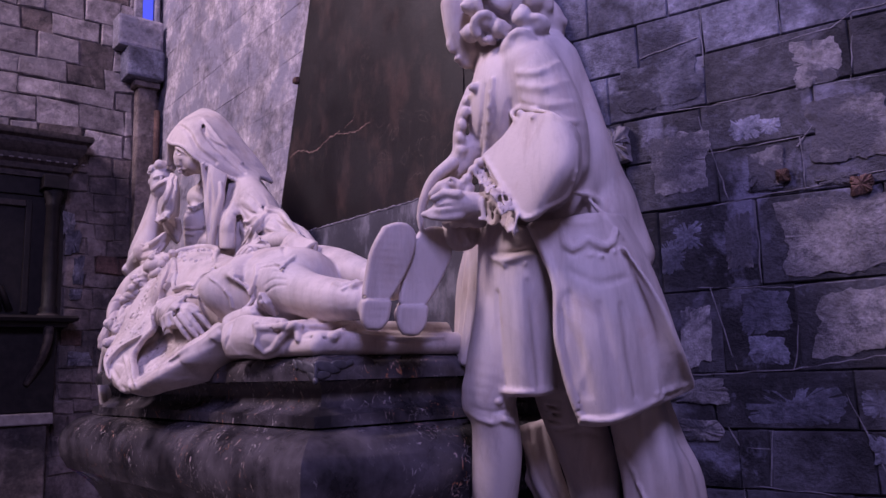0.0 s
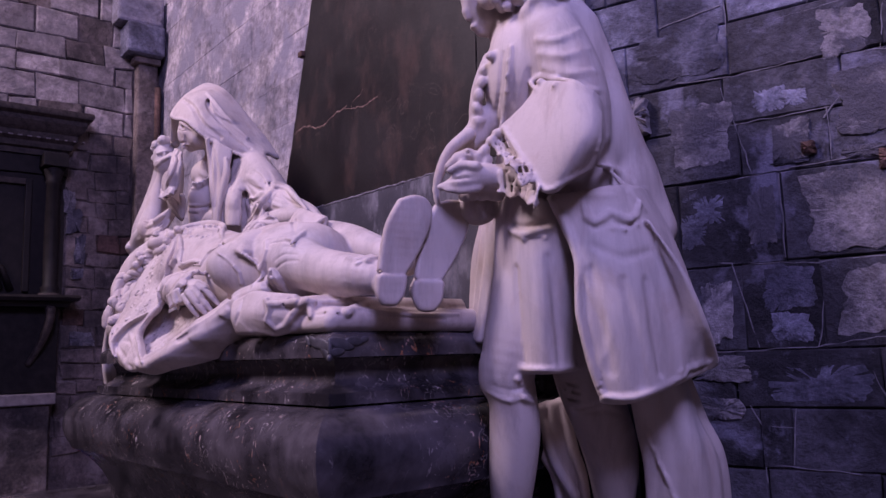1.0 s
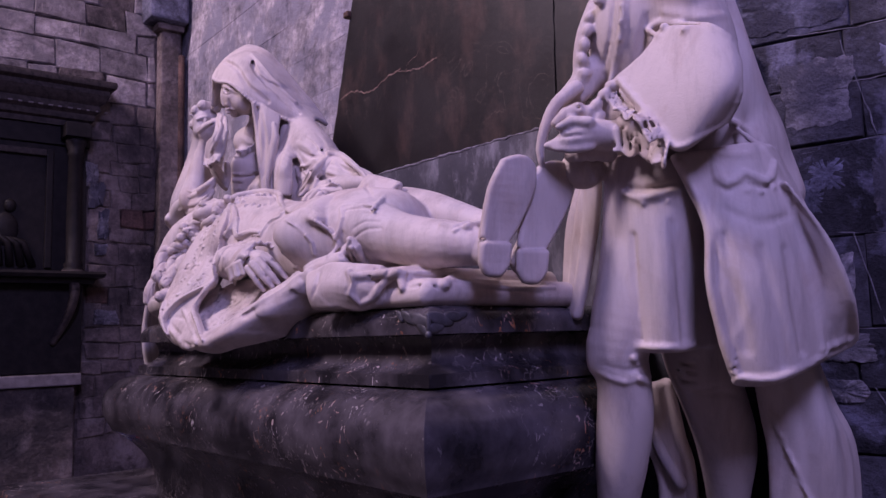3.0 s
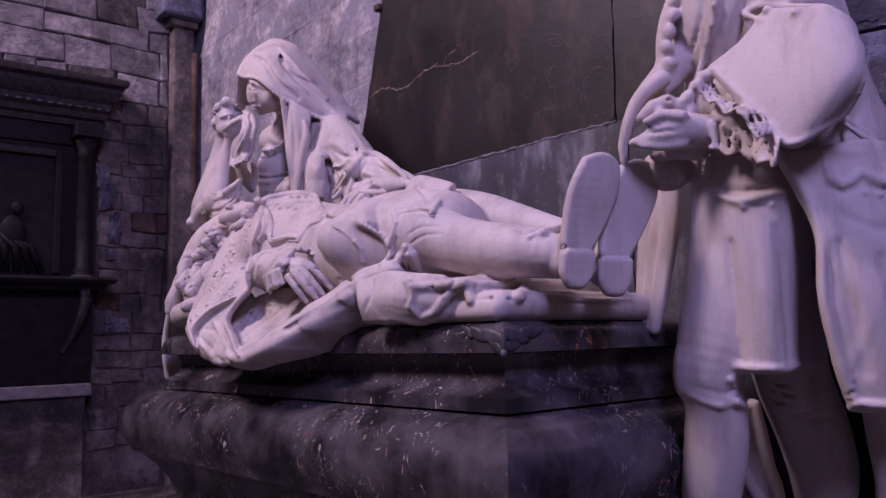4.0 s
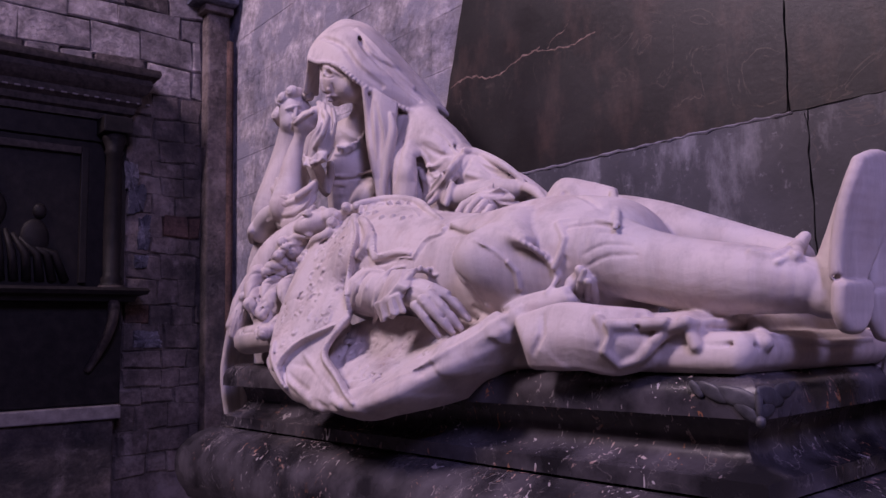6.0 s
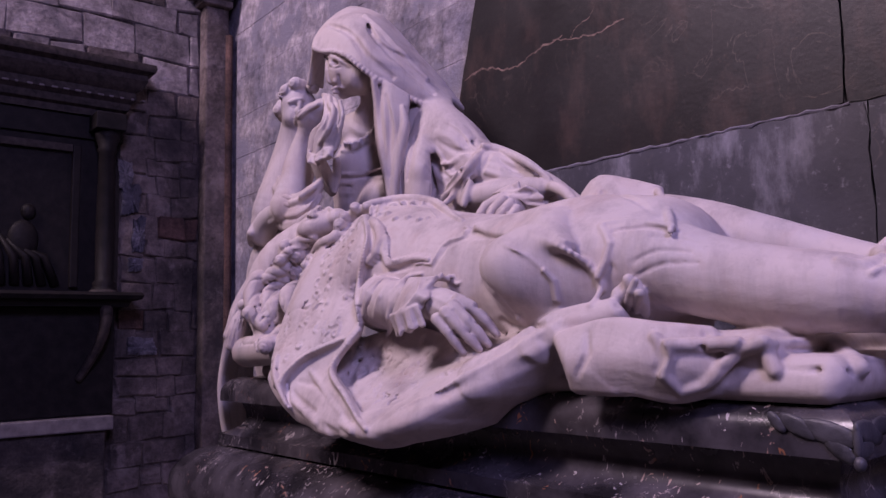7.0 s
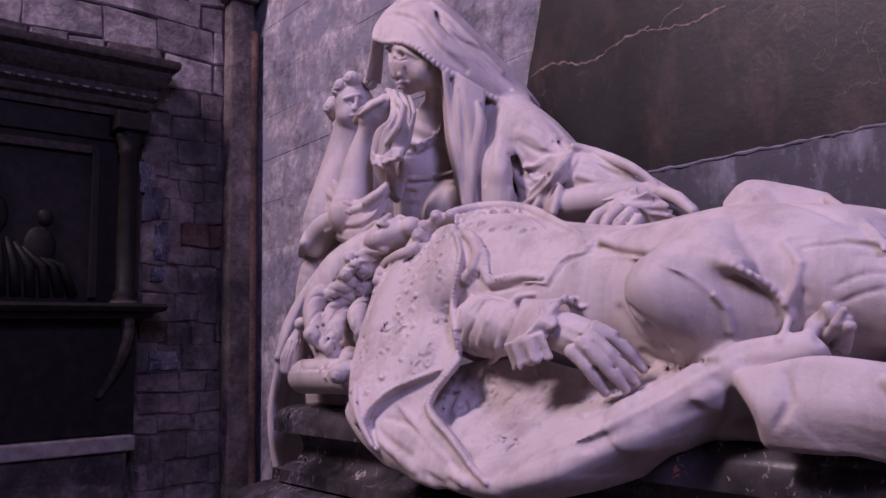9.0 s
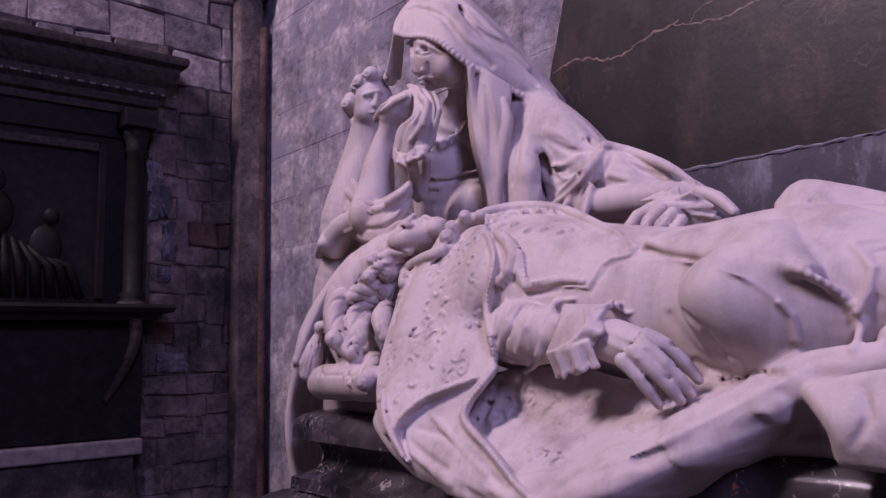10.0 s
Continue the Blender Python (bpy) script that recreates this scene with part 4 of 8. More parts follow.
man.path([(-1.376, 1.560, 1.452, 0.0071), (-1.321, 1.601, 1.449, 0.0084), (-1.288, 1.661, 1.471, 0.0085), (-1.275, 1.750, 1.498, 0.0072)], 0.005)
man.path([(-1.366, 1.535, 1.824, 0.0043), (-1.314, 1.581, 1.791, 0.0086), (-1.293, 1.667, 1.808, 0.0044)], 0.012, True)
man.path([(-1.408, 1.664, 2.038, 0.0046), (-1.331, 1.648, 1.961, 0.0089), (-1.318, 1.685, 1.917, 0.0060)], 0.01)
man.path([(-1.390, 1.532, 1.945, 0.0044), (-1.381, 1.536, 1.896, 0.0102), (-1.370, 1.549, 1.881, 0.0116), (-1.355, 1.562, 1.888, 0.0102), (-1.342, 1.579, 1.906, 0.0087), (-1.331, 1.601, 1.894, 0.0117), (-1.318, 1.620, 1.885, 0.0117), (-1.319, 1.653, 1.902, 0.0103), (-1.312, 1.662, 1.936, 0.0059)], 0.006)
man.path([(-1.376, 1.534, 1.875, 0.0044), (-1.364, 1.545, 1.865, 0.0058), (-1.347, 1.561, 1.876, 0.0043)], 0.004, True)
man.path([(-1.333, 1.588, 1.878, 0.0044), (-1.316, 1.611, 1.869, 0.0058), (-1.310, 1.645, 1.885, 0.0044)], 0.004, True)
man.ell((-1.336, 1.580, 1.864), (0.0072, 0.0072, 0.0060), (99, 2, 52), 0.003)
man.ell((-1.318, 1.604, 1.860), (0.0072, 0.0072, 0.0060), (99, 2, 52), 0.003)
man.ell((-1.312, 1.643, 1.874), (0.0073, 0.0073, 0.0060), (99, 2, 52), 0.003)
man.path([(-1.396, 1.536, 1.958, 0.0044), (-1.348, 1.590, 1.949, 0.0073), (-1.336, 1.690, 1.978, 0.0045)], 0.006)
man.path([(-1.366, 1.551, 2.032, 0.0044), (-1.408, 1.687, 2.040, 0.0093), (-1.372, 1.723, 1.998, 0.0062)], 0.01)
man.sheet([[(-1.781, 1.595, 1.979), (-1.805, 1.598, 1.844), (-1.840, 1.592, 1.692), (-1.862, 1.584, 1.608)], [(-1.859, 1.627, 1.975), (-1.898, 1.608, 1.854), (-1.921, 1.614, 1.714), (-1.932, 1.626, 1.609)]], 0.014, 0.01, 0.004, 3)
man.path([(-1.628, 1.557, 1.728, 0.0919), (-1.650, 1.527, 1.603, 0.0848), (-1.667, 1.513, 1.511, 0.0719), (-1.669, 1.528, 1.441, 0.0656), (-1.684, 1.545, 1.355, 0.0691), (-1.713, 1.556, 1.230, 0.0631), (-1.762, 1.583, 1.067, 0.0431), (-1.796, 1.606, 0.935, 0.0419), (-1.782, 1.571, 0.884, 0.0443), (-1.813, 1.469, 0.869, 0.0342)], 0.02)  # leg
man.path([(-1.690, 1.480, 1.528, 0.0313), (-1.699, 1.477, 1.489, 0.0281)], 0.03)
man.path([(-1.675, 1.452, 1.462, 0.0061), (-1.625, 1.477, 1.441, 0.0091), (-1.606, 1.547, 1.452, 0.0062)], 0.004)  # garter
man.ell((-1.611, 1.493, 1.452), (0.0152, 0.0152, 0.0080), (99, 2, 52), 0.002)
man.ell((-1.603, 1.486, 1.453), (0.0075, 0.0075, 0.0060), (99, 2, 52), 0.002, True)
man.ell((-1.599, 1.485, 1.496), (0.0106, 0.0106, 0.0070), (99, 2, 52), 0.002)
man.path([(-1.599, 1.503, 1.448, 0.0091), (-1.606, 1.537, 1.435, 0.0092)], 0.003)
man.path([(-1.660, 1.444, 1.481, 0.0031), (-1.619, 1.469, 1.468, 0.0045), (-1.599, 1.527, 1.478, 0.0031)], 0.005, True)
man.path([(-1.610, 1.726, 1.664, 0.0951), (-1.611, 1.750, 1.502, 0.0849), (-1.591, 1.790, 1.372, 0.0813), (-1.587, 1.824, 1.259, 0.0748), (-1.609, 1.849, 1.112, 0.0523), (-1.626, 1.867, 0.951, 0.0425), (-1.626, 1.814, 0.899, 0.0449), (-1.662, 1.724, 0.879, 0.0348)], 0.02)  # leg
man.path([(-1.498, 1.556, 1.507, 0.0030), (-1.565, 1.678, 1.489, 0.0063), (-1.376, 1.553, 1.508, 0.0028)], 0.004, True)
man.path([(-1.609, 1.666, 1.483, 0.0032), (-1.568, 1.679, 1.471, 0.0063), (-1.376, 1.552, 1.491, 0.0028)], 0.004, True)
man.path([(-1.618, 1.674, 1.464, 0.0032), (-1.572, 1.683, 1.452, 0.0063), (-1.376, 1.551, 1.475, 0.0028)], 0.004, True)
man.path([(-1.625, 1.680, 1.441, 0.0032), (-1.575, 1.685, 1.430, 0.0063), (-1.379, 1.553, 1.455, 0.0028)], 0.004, True)
man.path([(-1.637, 1.690, 1.418, 0.0032), (-1.583, 1.691, 1.408, 0.0063), (-1.535, 1.721, 1.420, 0.0031)], 0.004, True)
man.path([(-1.569, 1.698, 1.396, 0.0047), (-1.524, 1.730, 1.403, 0.0078), (-1.508, 1.781, 1.389, 0.0047)], 0.006, True)
man.sheet([[(-1.459, 1.776, 1.448), (-1.458, 1.801, 1.348), (-1.461, 1.829, 1.224), (-1.512, 1.882, 0.879)], [(-1.386, 1.796, 1.479), (-1.376, 1.820, 1.366), (-1.369, 1.845, 1.231), (-1.408, 1.896, 0.899)], [(-1.367, 1.847, 1.499), (-1.355, 1.892, 1.376), (-1.332, 1.940, 1.239), (-1.364, 1.986, 0.890)], [(-1.436, 1.953, 1.511), (-1.421, 2.008, 1.365), (-1.406, 2.063, 1.218), (-1.442, 2.109, 0.848)]], 0.012, 0.01, 0.008, 2.5)  # cloak
man.path([(-1.445, 1.783, 1.365, 0.0046), (-1.430, 1.795, 1.335, 0.0031)], 0.003)
man.path([(-1.437, 1.782, 1.351, 0.0046), (-1.428, 1.801, 1.320, 0.0031)], 0.003)
man.path([(-1.435, 1.788, 1.337, 0.0046), (-1.426, 1.807, 1.306, 0.0031)], 0.003)
man.path([(-1.433, 1.794, 1.322, 0.0046), (-1.418, 1.806, 1.292, 0.0031)], 0.003)
man.path([(-1.427, 1.795, 1.308, 0.0046), (-1.416, 1.812, 1.278, 0.0031)], 0.003)
man.path([(-1.429, 1.806, 1.293, 0.0046), (-1.414, 1.818, 1.263, 0.0031)], 0.003)
man.path([(-1.423, 1.807, 1.279, 0.0046), (-1.408, 1.819, 1.250, 0.0031)], 0.003)
man.path([(-1.416, 1.806, 1.266, 0.0046), (-1.407, 1.825, 1.235, 0.0031)], 0.003)
man.path([(-1.414, 1.812, 1.251, 0.0046), (-1.399, 1.824, 1.222, 0.0030)], 0.003)
man.path([(-1.408, 1.813, 1.238, 0.0046), (-1.397, 1.830, 1.208, 0.0030)], 0.003)
man.path([(-1.406, 1.819, 1.223, 0.0046), (-1.395, 1.836, 1.193, 0.0030)], 0.003)
man.path([(-1.404, 1.825, 1.209, 0.0046), (-1.393, 1.842, 1.179, 0.0030)], 0.003)
man.path([(-1.402, 1.831, 1.194, 0.0046), (-1.387, 1.843, 1.165, 0.0030)], 0.003)
man.path([(-1.396, 1.832, 1.181, 0.0045), (-1.385, 1.849, 1.151, 0.0030)], 0.003)
man.path([(-1.392, 1.836, 1.167, 0.0045), (-1.377, 1.847, 1.139, 0.0030)], 0.003)
man.path([(-1.386, 1.837, 1.154, 0.0045), (-1.375, 1.853, 1.124, 0.0030)], 0.003)
man.sheet([[(-1.781, 1.738, 1.400), (-1.793, 1.753, 1.282), (-1.777, 1.802, 1.162), (-1.808, 1.847, 0.823)], [(-1.722, 1.776, 1.417), (-1.720, 1.813, 1.282), (-1.716, 1.848, 1.163), (-1.746, 1.892, 0.827)]], 0.015, 0.012, 0.007, 2)
man.path([(-1.763, 1.741, 1.351, 0.0102), (-1.746, 1.754, 1.253, 0.0168), (-1.717, 1.800, 1.153, 0.0168)], 0.015)
man.ell((-1.448, 1.545, 2.131), (0.0944, 0.1357, 0.0826), (98, 2, 52), 0.012)  # cuff
man.sheet([[(-1.458, 1.475, 2.250), (-1.499, 1.455, 2.197), (-1.568, 1.440, 2.157)], [(-1.386, 1.455, 2.225), (-1.418, 1.430, 2.113), (-1.482, 1.420, 2.053)], [(-1.326, 1.460, 2.202), (-1.326, 1.430, 2.063), (-1.407, 1.425, 1.958)], [(-1.300, 1.490, 2.179), (-1.285, 1.465, 2.072), (-1.358, 1.450, 1.980)], [(-1.323, 1.540, 2.165), (-1.308, 1.520, 2.072), (-1.327, 1.500, 2.014)]], 0.01, 0.006)  # turned cuff
man.path([(-1.559, 1.428, 2.153, 0.0059), (-1.476, 1.409, 2.056, 0.0064), (-1.433, 1.408, 1.998, 0.0063), (-1.401, 1.415, 1.954, 0.0069), (-1.351, 1.442, 1.975, 0.0061), (-1.322, 1.493, 2.011, 0.0062), (-1.281, 1.483, 2.060, 0.0054), (-1.280, 1.490, 2.131, 0.0041)], 0.003)  # cuff edge
man.path([(-1.457, 1.456, 2.231, 0.0058), (-1.518, 1.498, 2.278, 0.0075), (-1.485, 1.500, 2.284, 0.0089), (-1.426, 1.498, 2.260, 0.0073), (-1.323, 1.457, 2.213, 0.0055), (-1.292, 1.481, 2.180, 0.0041)], 0.004)
man.ell((-1.447, 1.462, 2.250), (0.0116, 0.0116, 0.0101), (98, 2, 52), 0.003)
man.ell((-1.379, 1.445, 2.218), (0.0112, 0.0098, 0.0084), (98, 2, 52), 0.003)
man.ell((-1.550, 1.475, 2.045), (0.0448, 0.0657, 0.0508), (98, 12, 53), 0.008)
man.ruffle([(-1.571, 1.442, 2.130), (-1.541, 1.438, 2.083), (-1.452, 1.400, 2.030), (-1.427, 1.402, 1.982)], (-0.36, -0.86, -0.36), 0.0330, 2.6, 0.0075)  # cuff lace
man.ruffle([(-1.561, 1.414, 2.039), (-1.542, 1.425, 2.022), (-1.500, 1.445, 2.007), (-1.408, 1.401, 1.965)], (-0.03, -0.14, -0.99), 0.0530, 2.8, 0.0088)
man.path([(-1.523, 1.421, 2.089, 0.0029), (-1.547, 1.427, 2.038, 0.0044), (-1.598, 1.459, 1.983, 0.0030)], 0.003, True)
man.path([(-1.487, 1.402, 2.067, 0.0029), (-1.525, 1.428, 2.034, 0.0044), (-1.529, 1.421, 1.971, 0.0029)], 0.003, True)
man.path([(-1.471, 1.402, 2.051, 0.0028), (-1.450, 1.378, 2.012, 0.0042), (-1.514, 1.433, 1.974, 0.0029)], 0.003, True)
man.path([(-1.455, 1.401, 2.036, 0.0028), (-1.441, 1.391, 2.012, 0.0042), (-1.481, 1.427, 1.972, 0.0029)], 0.003, True)
man.path([(-1.437, 1.398, 2.021, 0.0028), (-1.436, 1.406, 2.013, 0.0042), (-1.443, 1.415, 1.968, 0.0028)], 0.003, True)
man.pleat((-1.382, 1.523, 1.709), (0.086, 0.085, 0.198), (0.63, 0.78, 0.07), 0.09, 0.003, 6, 0.6)
man.grain(0.00025, 120.0, 1)
man.skin("standing_statue", MARBLE, "pale marble statue in a long coat, standing by the tomb")
rec = Clay((-3.64, 0.83, 1.51), (-1.66, 1.62, 2.18), 0.0034)
for i in range(19):
    rec.cap((-3.50, 1.075 + 0.03 * i, 1.655), (-1.905, 1.10 + 0.03 * i, 1.655), 0.021, 0.021)
for i in range(18):
    rec.cap((-2.50, 1.095 + 0.03 * i, 1.705), (-2.00, 1.112 + 0.03 * i, 1.703), 0.034, 0.034)
    rec.cap((-2.10, 1.11 + 0.03 * i, 1.672), (-1.905, 1.115 + 0.03 * i, 1.668), 0.034, 0.032)
rec.path([(-3.13, 1.20, 1.91, 0.135), (-2.98, 1.205, 1.90, 0.168), (-2.80, 1.215, 1.868, 0.160), (-2.62, 1.225, 1.845, 0.156), (-2.42, 1.235, 1.845, 0.165), (-2.28, 1.25, 1.85, 0.14)], 0.02)  # body
rec.ell((-2.40, 1.20, 1.83), (0.20, 0.15, 0.13), (0, 0, 0), 0.03)
rec.path([(-2.001, 1.082, 1.716, 0.0052), (-1.968, 1.122, 1.716, 0.0083), (-1.967, 1.244, 1.714, 0.0098)], 0.005)
rec.path([(-2.012, 1.078, 1.683, 0.0041), (-1.918, 1.084, 1.681, 0.0049), (-1.873, 1.118, 1.675, 0.0039)], 0.004, True)
rec.path([(-1.957, 1.248, 1.714, 0.0130), (-1.874, 1.136, 1.681, 0.0138)], 0.006)
rec.path([(-1.979, 1.086, 1.710, 0.0123), (-1.964, 1.081, 1.679, 0.0121)], 0.006)
rec.path([(-1.862, 1.134, 1.671, 0.0029), (-1.872, 1.278, 1.673, 0.0052), (-1.872, 1.465, 1.665, 0.0034)], 0.004, True)
rec.path([(-1.885, 1.172, 1.696, 0.0030), (-1.875, 1.323, 1.679, 0.0053), (-1.874, 1.516, 1.681, 0.0035)], 0.006)
rec.path([(-2.414, 1.144, 1.866, 0.0911), (-2.308, 1.165, 1.864, 0.0926), (-2.213, 1.171, 1.855, 0.0793), (-2.111, 1.175, 1.824, 0.0687), (-2.007, 1.181, 1.799, 0.0653), (-1.913, 1.189, 1.787, 0.0582), (-1.846, 1.209, 1.775, 0.0475), (-1.812, 1.223, 1.763, 0.0379)], 0.015)  # leg
rec.path([(-2.554, 1.314, 1.924, 0.0961), (-2.405, 1.366, 1.950, 0.0756), (-2.284, 1.391, 1.933, 0.0672), (-2.158, 1.393, 1.898, 0.0560), (-2.032, 1.396, 1.860, 0.0433), (-1.951, 1.390, 1.834, 0.0392)], 0.015)  # far leg
rec.path([(-1.899, 1.155, 1.832, 0.0061), (-1.869, 1.165, 1.821, 0.0071), (-1.864, 1.208, 1.835, 0.0072)], 0.006)
rec.sheet([[(-1.747, 1.227, 1.963), (-1.740, 1.255, 1.974), (-1.735, 1.289, 1.973), (-1.736, 1.307, 1.955)], [(-1.758, 1.197, 1.904), (-1.749, 1.234, 1.911), (-1.741, 1.277, 1.909), (-1.739, 1.301, 1.904)], [(-1.770, 1.185, 1.832), (-1.766, 1.216, 1.833), (-1.760, 1.252, 1.834), (-1.756, 1.273, 1.835)], [(-1.773, 1.179, 1.785), (-1.771, 1.199, 1.784), (-1.768, 1.222, 1.785), (-1.766, 1.241, 1.785)]], 0.012, 0.003)  # sole
rec.sheet([[(-1.764, 1.169, 1.764), (-1.760, 1.204, 1.764), (-1.756, 1.234, 1.765)], [(-1.767, 1.169, 1.726), (-1.763, 1.204, 1.724), (-1.759, 1.227, 1.726)], [(-1.765, 1.181, 1.707), (-1.764, 1.199, 1.705), (-1.762, 1.211, 1.707)]], 0.013, 0.003)  # heel
rec.path([(-1.806, 1.215, 1.753, 0.0356), (-1.800, 1.233, 1.788, 0.0359), (-1.786, 1.255, 1.848, 0.0341), (-1.770, 1.279, 1.919, 0.0324), (-1.757, 1.289, 1.953, 0.0243)], 0.01)
rec.path([(-1.783, 1.206, 1.737, 0.0214), (-1.776, 1.218, 1.722, 0.0175)], 0.008)
rec.sheet([[(-1.742, 1.346, 1.961), (-1.734, 1.375, 1.972), (-1.728, 1.410, 1.971), (-1.728, 1.430, 1.952)], [(-1.754, 1.315, 1.900), (-1.745, 1.353, 1.907), (-1.735, 1.398, 1.904), (-1.732, 1.424, 1.898)], [(-1.768, 1.302, 1.824), (-1.762, 1.334, 1.825), (-1.755, 1.372, 1.826), (-1.750, 1.394, 1.827)], [(-1.770, 1.296, 1.775), (-1.768, 1.317, 1.773), (-1.764, 1.341, 1.774), (-1.761, 1.361, 1.774)]], 0.012, 0.003)  # sole
rec.sheet([[(-1.762, 1.286, 1.752), (-1.757, 1.322, 1.753), (-1.752, 1.354, 1.753)], [(-1.765, 1.286, 1.713), (-1.760, 1.322, 1.710), (-1.755, 1.347, 1.712)], [(-1.764, 1.298, 1.693), (-1.761, 1.318, 1.690), (-1.759, 1.330, 1.692)]], 0.013, 0.003)  # heel
rec.path([(-1.803, 1.334, 1.740, 0.0374), (-1.796, 1.352, 1.776, 0.0377), (-1.781, 1.375, 1.839, 0.0358), (-1.764, 1.401, 1.914, 0.0339), (-1.751, 1.410, 1.950, 0.0255)], 0.01)
rec.path([(-1.781, 1.325, 1.723, 0.0225), (-1.773, 1.337, 1.708, 0.0184)], 0.008)
rec.path([(-1.837, 1.181, 1.819, 0.0100), (-1.928, 1.364, 1.853, 0.0158), (-1.919, 1.378, 1.872, 0.0113)], 0.005)  # buckle
rec.path([(-1.826, 1.180, 1.813, 0.0049), (-1.796, 1.190, 1.796, 0.0059), (-1.753, 1.159, 1.772, 0.0037)], 0.004, True)
rec.path([(-1.848, 1.172, 1.817, 0.0050), (-1.857, 1.158, 1.810, 0.0050)], 0.004)
rec.sheet([[(-2.477, 1.295, 2.025), (-2.443, 1.301, 2.052), (-2.381, 1.316, 2.036), (-2.323, 1.328, 2.014)], [(-2.449, 1.256, 1.986), (-2.401, 1.266, 1.993), (-2.348, 1.287, 1.981), (-2.303, 1.299, 1.955)], [(-2.422, 1.247, 1.954), (-2.376, 1.257, 1.952), (-2.323, 1.277, 1.943), (-2.300, 1.291, 1.932)]], 0.013, 0.008)  # coat flap
rec.path([(-2.413, 1.270, 2.023, 0.0055), (-2.289, 1.197, 1.988, 0.0076), (-2.216, 1.162, 1.949, 0.0048)], 0.005, True)
rec.path([(-2.310, 1.314, 2.011, 0.0080), (-2.181, 1.162, 1.929, 0.0083), (-2.148, 1.116, 1.899, 0.0057)], 0.005)
rec.path([(-2.258, 1.102, 1.767, 0.0083), (-2.237, 1.087, 1.800, 0.0129), (-2.214, 1.085, 1.825, 0.0093), (-2.202, 1.098, 1.801, 0.0127), (-2.220, 1.135, 1.768, 0.0083)], 0.004)
rec.path([(-2.242, 1.111, 1.774, 0.0059), (-2.199, 1.072, 1.803, 0.0080), (-2.187, 1.069, 1.820, 0.0057)], 0.004)
rec.path([(-2.228, 1.120, 1.773, 0.0059), (-2.181, 1.071, 1.799, 0.0079)], 0.004)
rec.sheet([[(-3.126, 0.924, 1.678), (-3.026, 0.948, 1.697), (-2.967, 1.028, 1.743)], [(-3.124, 0.899, 1.652), (-3.014, 0.910, 1.632), (-2.937, 0.956, 1.639)], [(-3.068, 0.896, 1.608), (-2.936, 0.888, 1.581), (-2.826, 0.897, 1.573)], [(-3.004, 0.902, 1.572), (-2.889, 0.887, 1.555), (-2.753, 0.880, 1.550)]], 0.014, 0.01)  # mantle flap
lining = rec.sheet([[(-3.000, 1.041, 1.709), (-2.912, 1.050, 1.733), (-2.788, 1.073, 1.745), (-2.650, 1.088, 1.719), (-2.536, 1.129, 1.738), (-2.451, 1.135, 1.757)], [(-2.938, 0.999, 1.661), (-2.841, 1.022, 1.665), (-2.722, 1.039, 1.671), (-2.592, 1.053, 1.687), (-2.498, 1.084, 1.715), (-2.403, 1.114, 1.754)], [(-2.903, 0.940, 1.608), (-2.782, 0.920, 1.575), (-2.666, 0.932, 1.592), (-2.551, 0.968, 1.646), (-2.443, 1.025, 1.706), (-2.347, 1.070, 1.760)]], 0.016, 0.01)  # lining
rec.sheet([[(-2.820, 0.905, 1.573), (-2.721, 0.899, 1.575), (-2.630, 0.918, 1.604), (-2.529, 0.953, 1.653), (-2.421, 1.004, 1.714), (-2.327, 1.047, 1.765), (-2.241, 1.069, 1.779)], [(-2.773, 0.886, 1.554), (-2.663, 0.877, 1.561), (-2.567, 0.894, 1.586), (-2.487, 0.946, 1.626), (-2.391, 1.007, 1.678), (-2.311, 1.056, 1.728), (-2.230, 1.088, 1.754)], [(-2.776, 0.901, 1.543), (-2.668, 0.906, 1.544), (-2.581, 0.947, 1.559), (-2.521, 1.032, 1.583), (-2.449, 1.131, 1.621), (-2.381, 1.225, 1.651), (-2.310, 1.293, 1.669)]], 0.015, 0.01)  # mantle band
rec.path([(-3.009, 0.934, 1.691, 0.0054), (-2.920, 0.914, 1.619, 0.0071), (-2.811, 0.884, 1.576, 0.0065), (-2.719, 0.866, 1.559, 0.0061)], 0.006)
rec.beads([(-3.002, 0.925, 1.689), (-2.912, 0.904, 1.617), (-2.811, 0.879, 1.575), (-2.722, 0.863, 1.559)], 0.006, 0.014, 0.006)
rec.path([(-3.023, 0.890, 1.643, 0.0063), (-2.946, 0.883, 1.610, 0.0121), (-2.855, 0.872, 1.576, 0.0076)], 0.012, True)
rec.path([(-3.015, 0.912, 1.668, 0.0043), (-2.912, 0.895, 1.621, 0.0070), (-2.830, 0.876, 1.584, 0.0047)], 0.01, True)
rec.path([(-3.041, 0.883, 1.627, 0.0064), (-2.964, 0.878, 1.593, 0.0081), (-2.872, 0.873, 1.565, 0.0058)], 0.01)
rec.path([(-2.513, 0.917, 1.634, 0.0047), (-2.438, 0.943, 1.662, 0.0099), (-2.367, 0.993, 1.689, 0.0060)], 0.014, True)
rec.path([(-2.346, 1.005, 1.733, 0.0037), (-2.328, 1.011, 1.712, 0.0074), (-2.355, 1.066, 1.669, 0.0046)], 0.012, True)
rec.path([(-2.343, 1.025, 1.754, 0.0045), (-2.313, 1.029, 1.726, 0.0066), (-2.325, 1.076, 1.677, 0.0046)], 0.012)
rec.path([(-2.621, 0.883, 1.599, 0.0033), (-2.502, 0.930, 1.650, 0.0047), (-2.403, 0.988, 1.708, 0.0046), (-2.319, 1.030, 1.758, 0.0037)], 0.006)
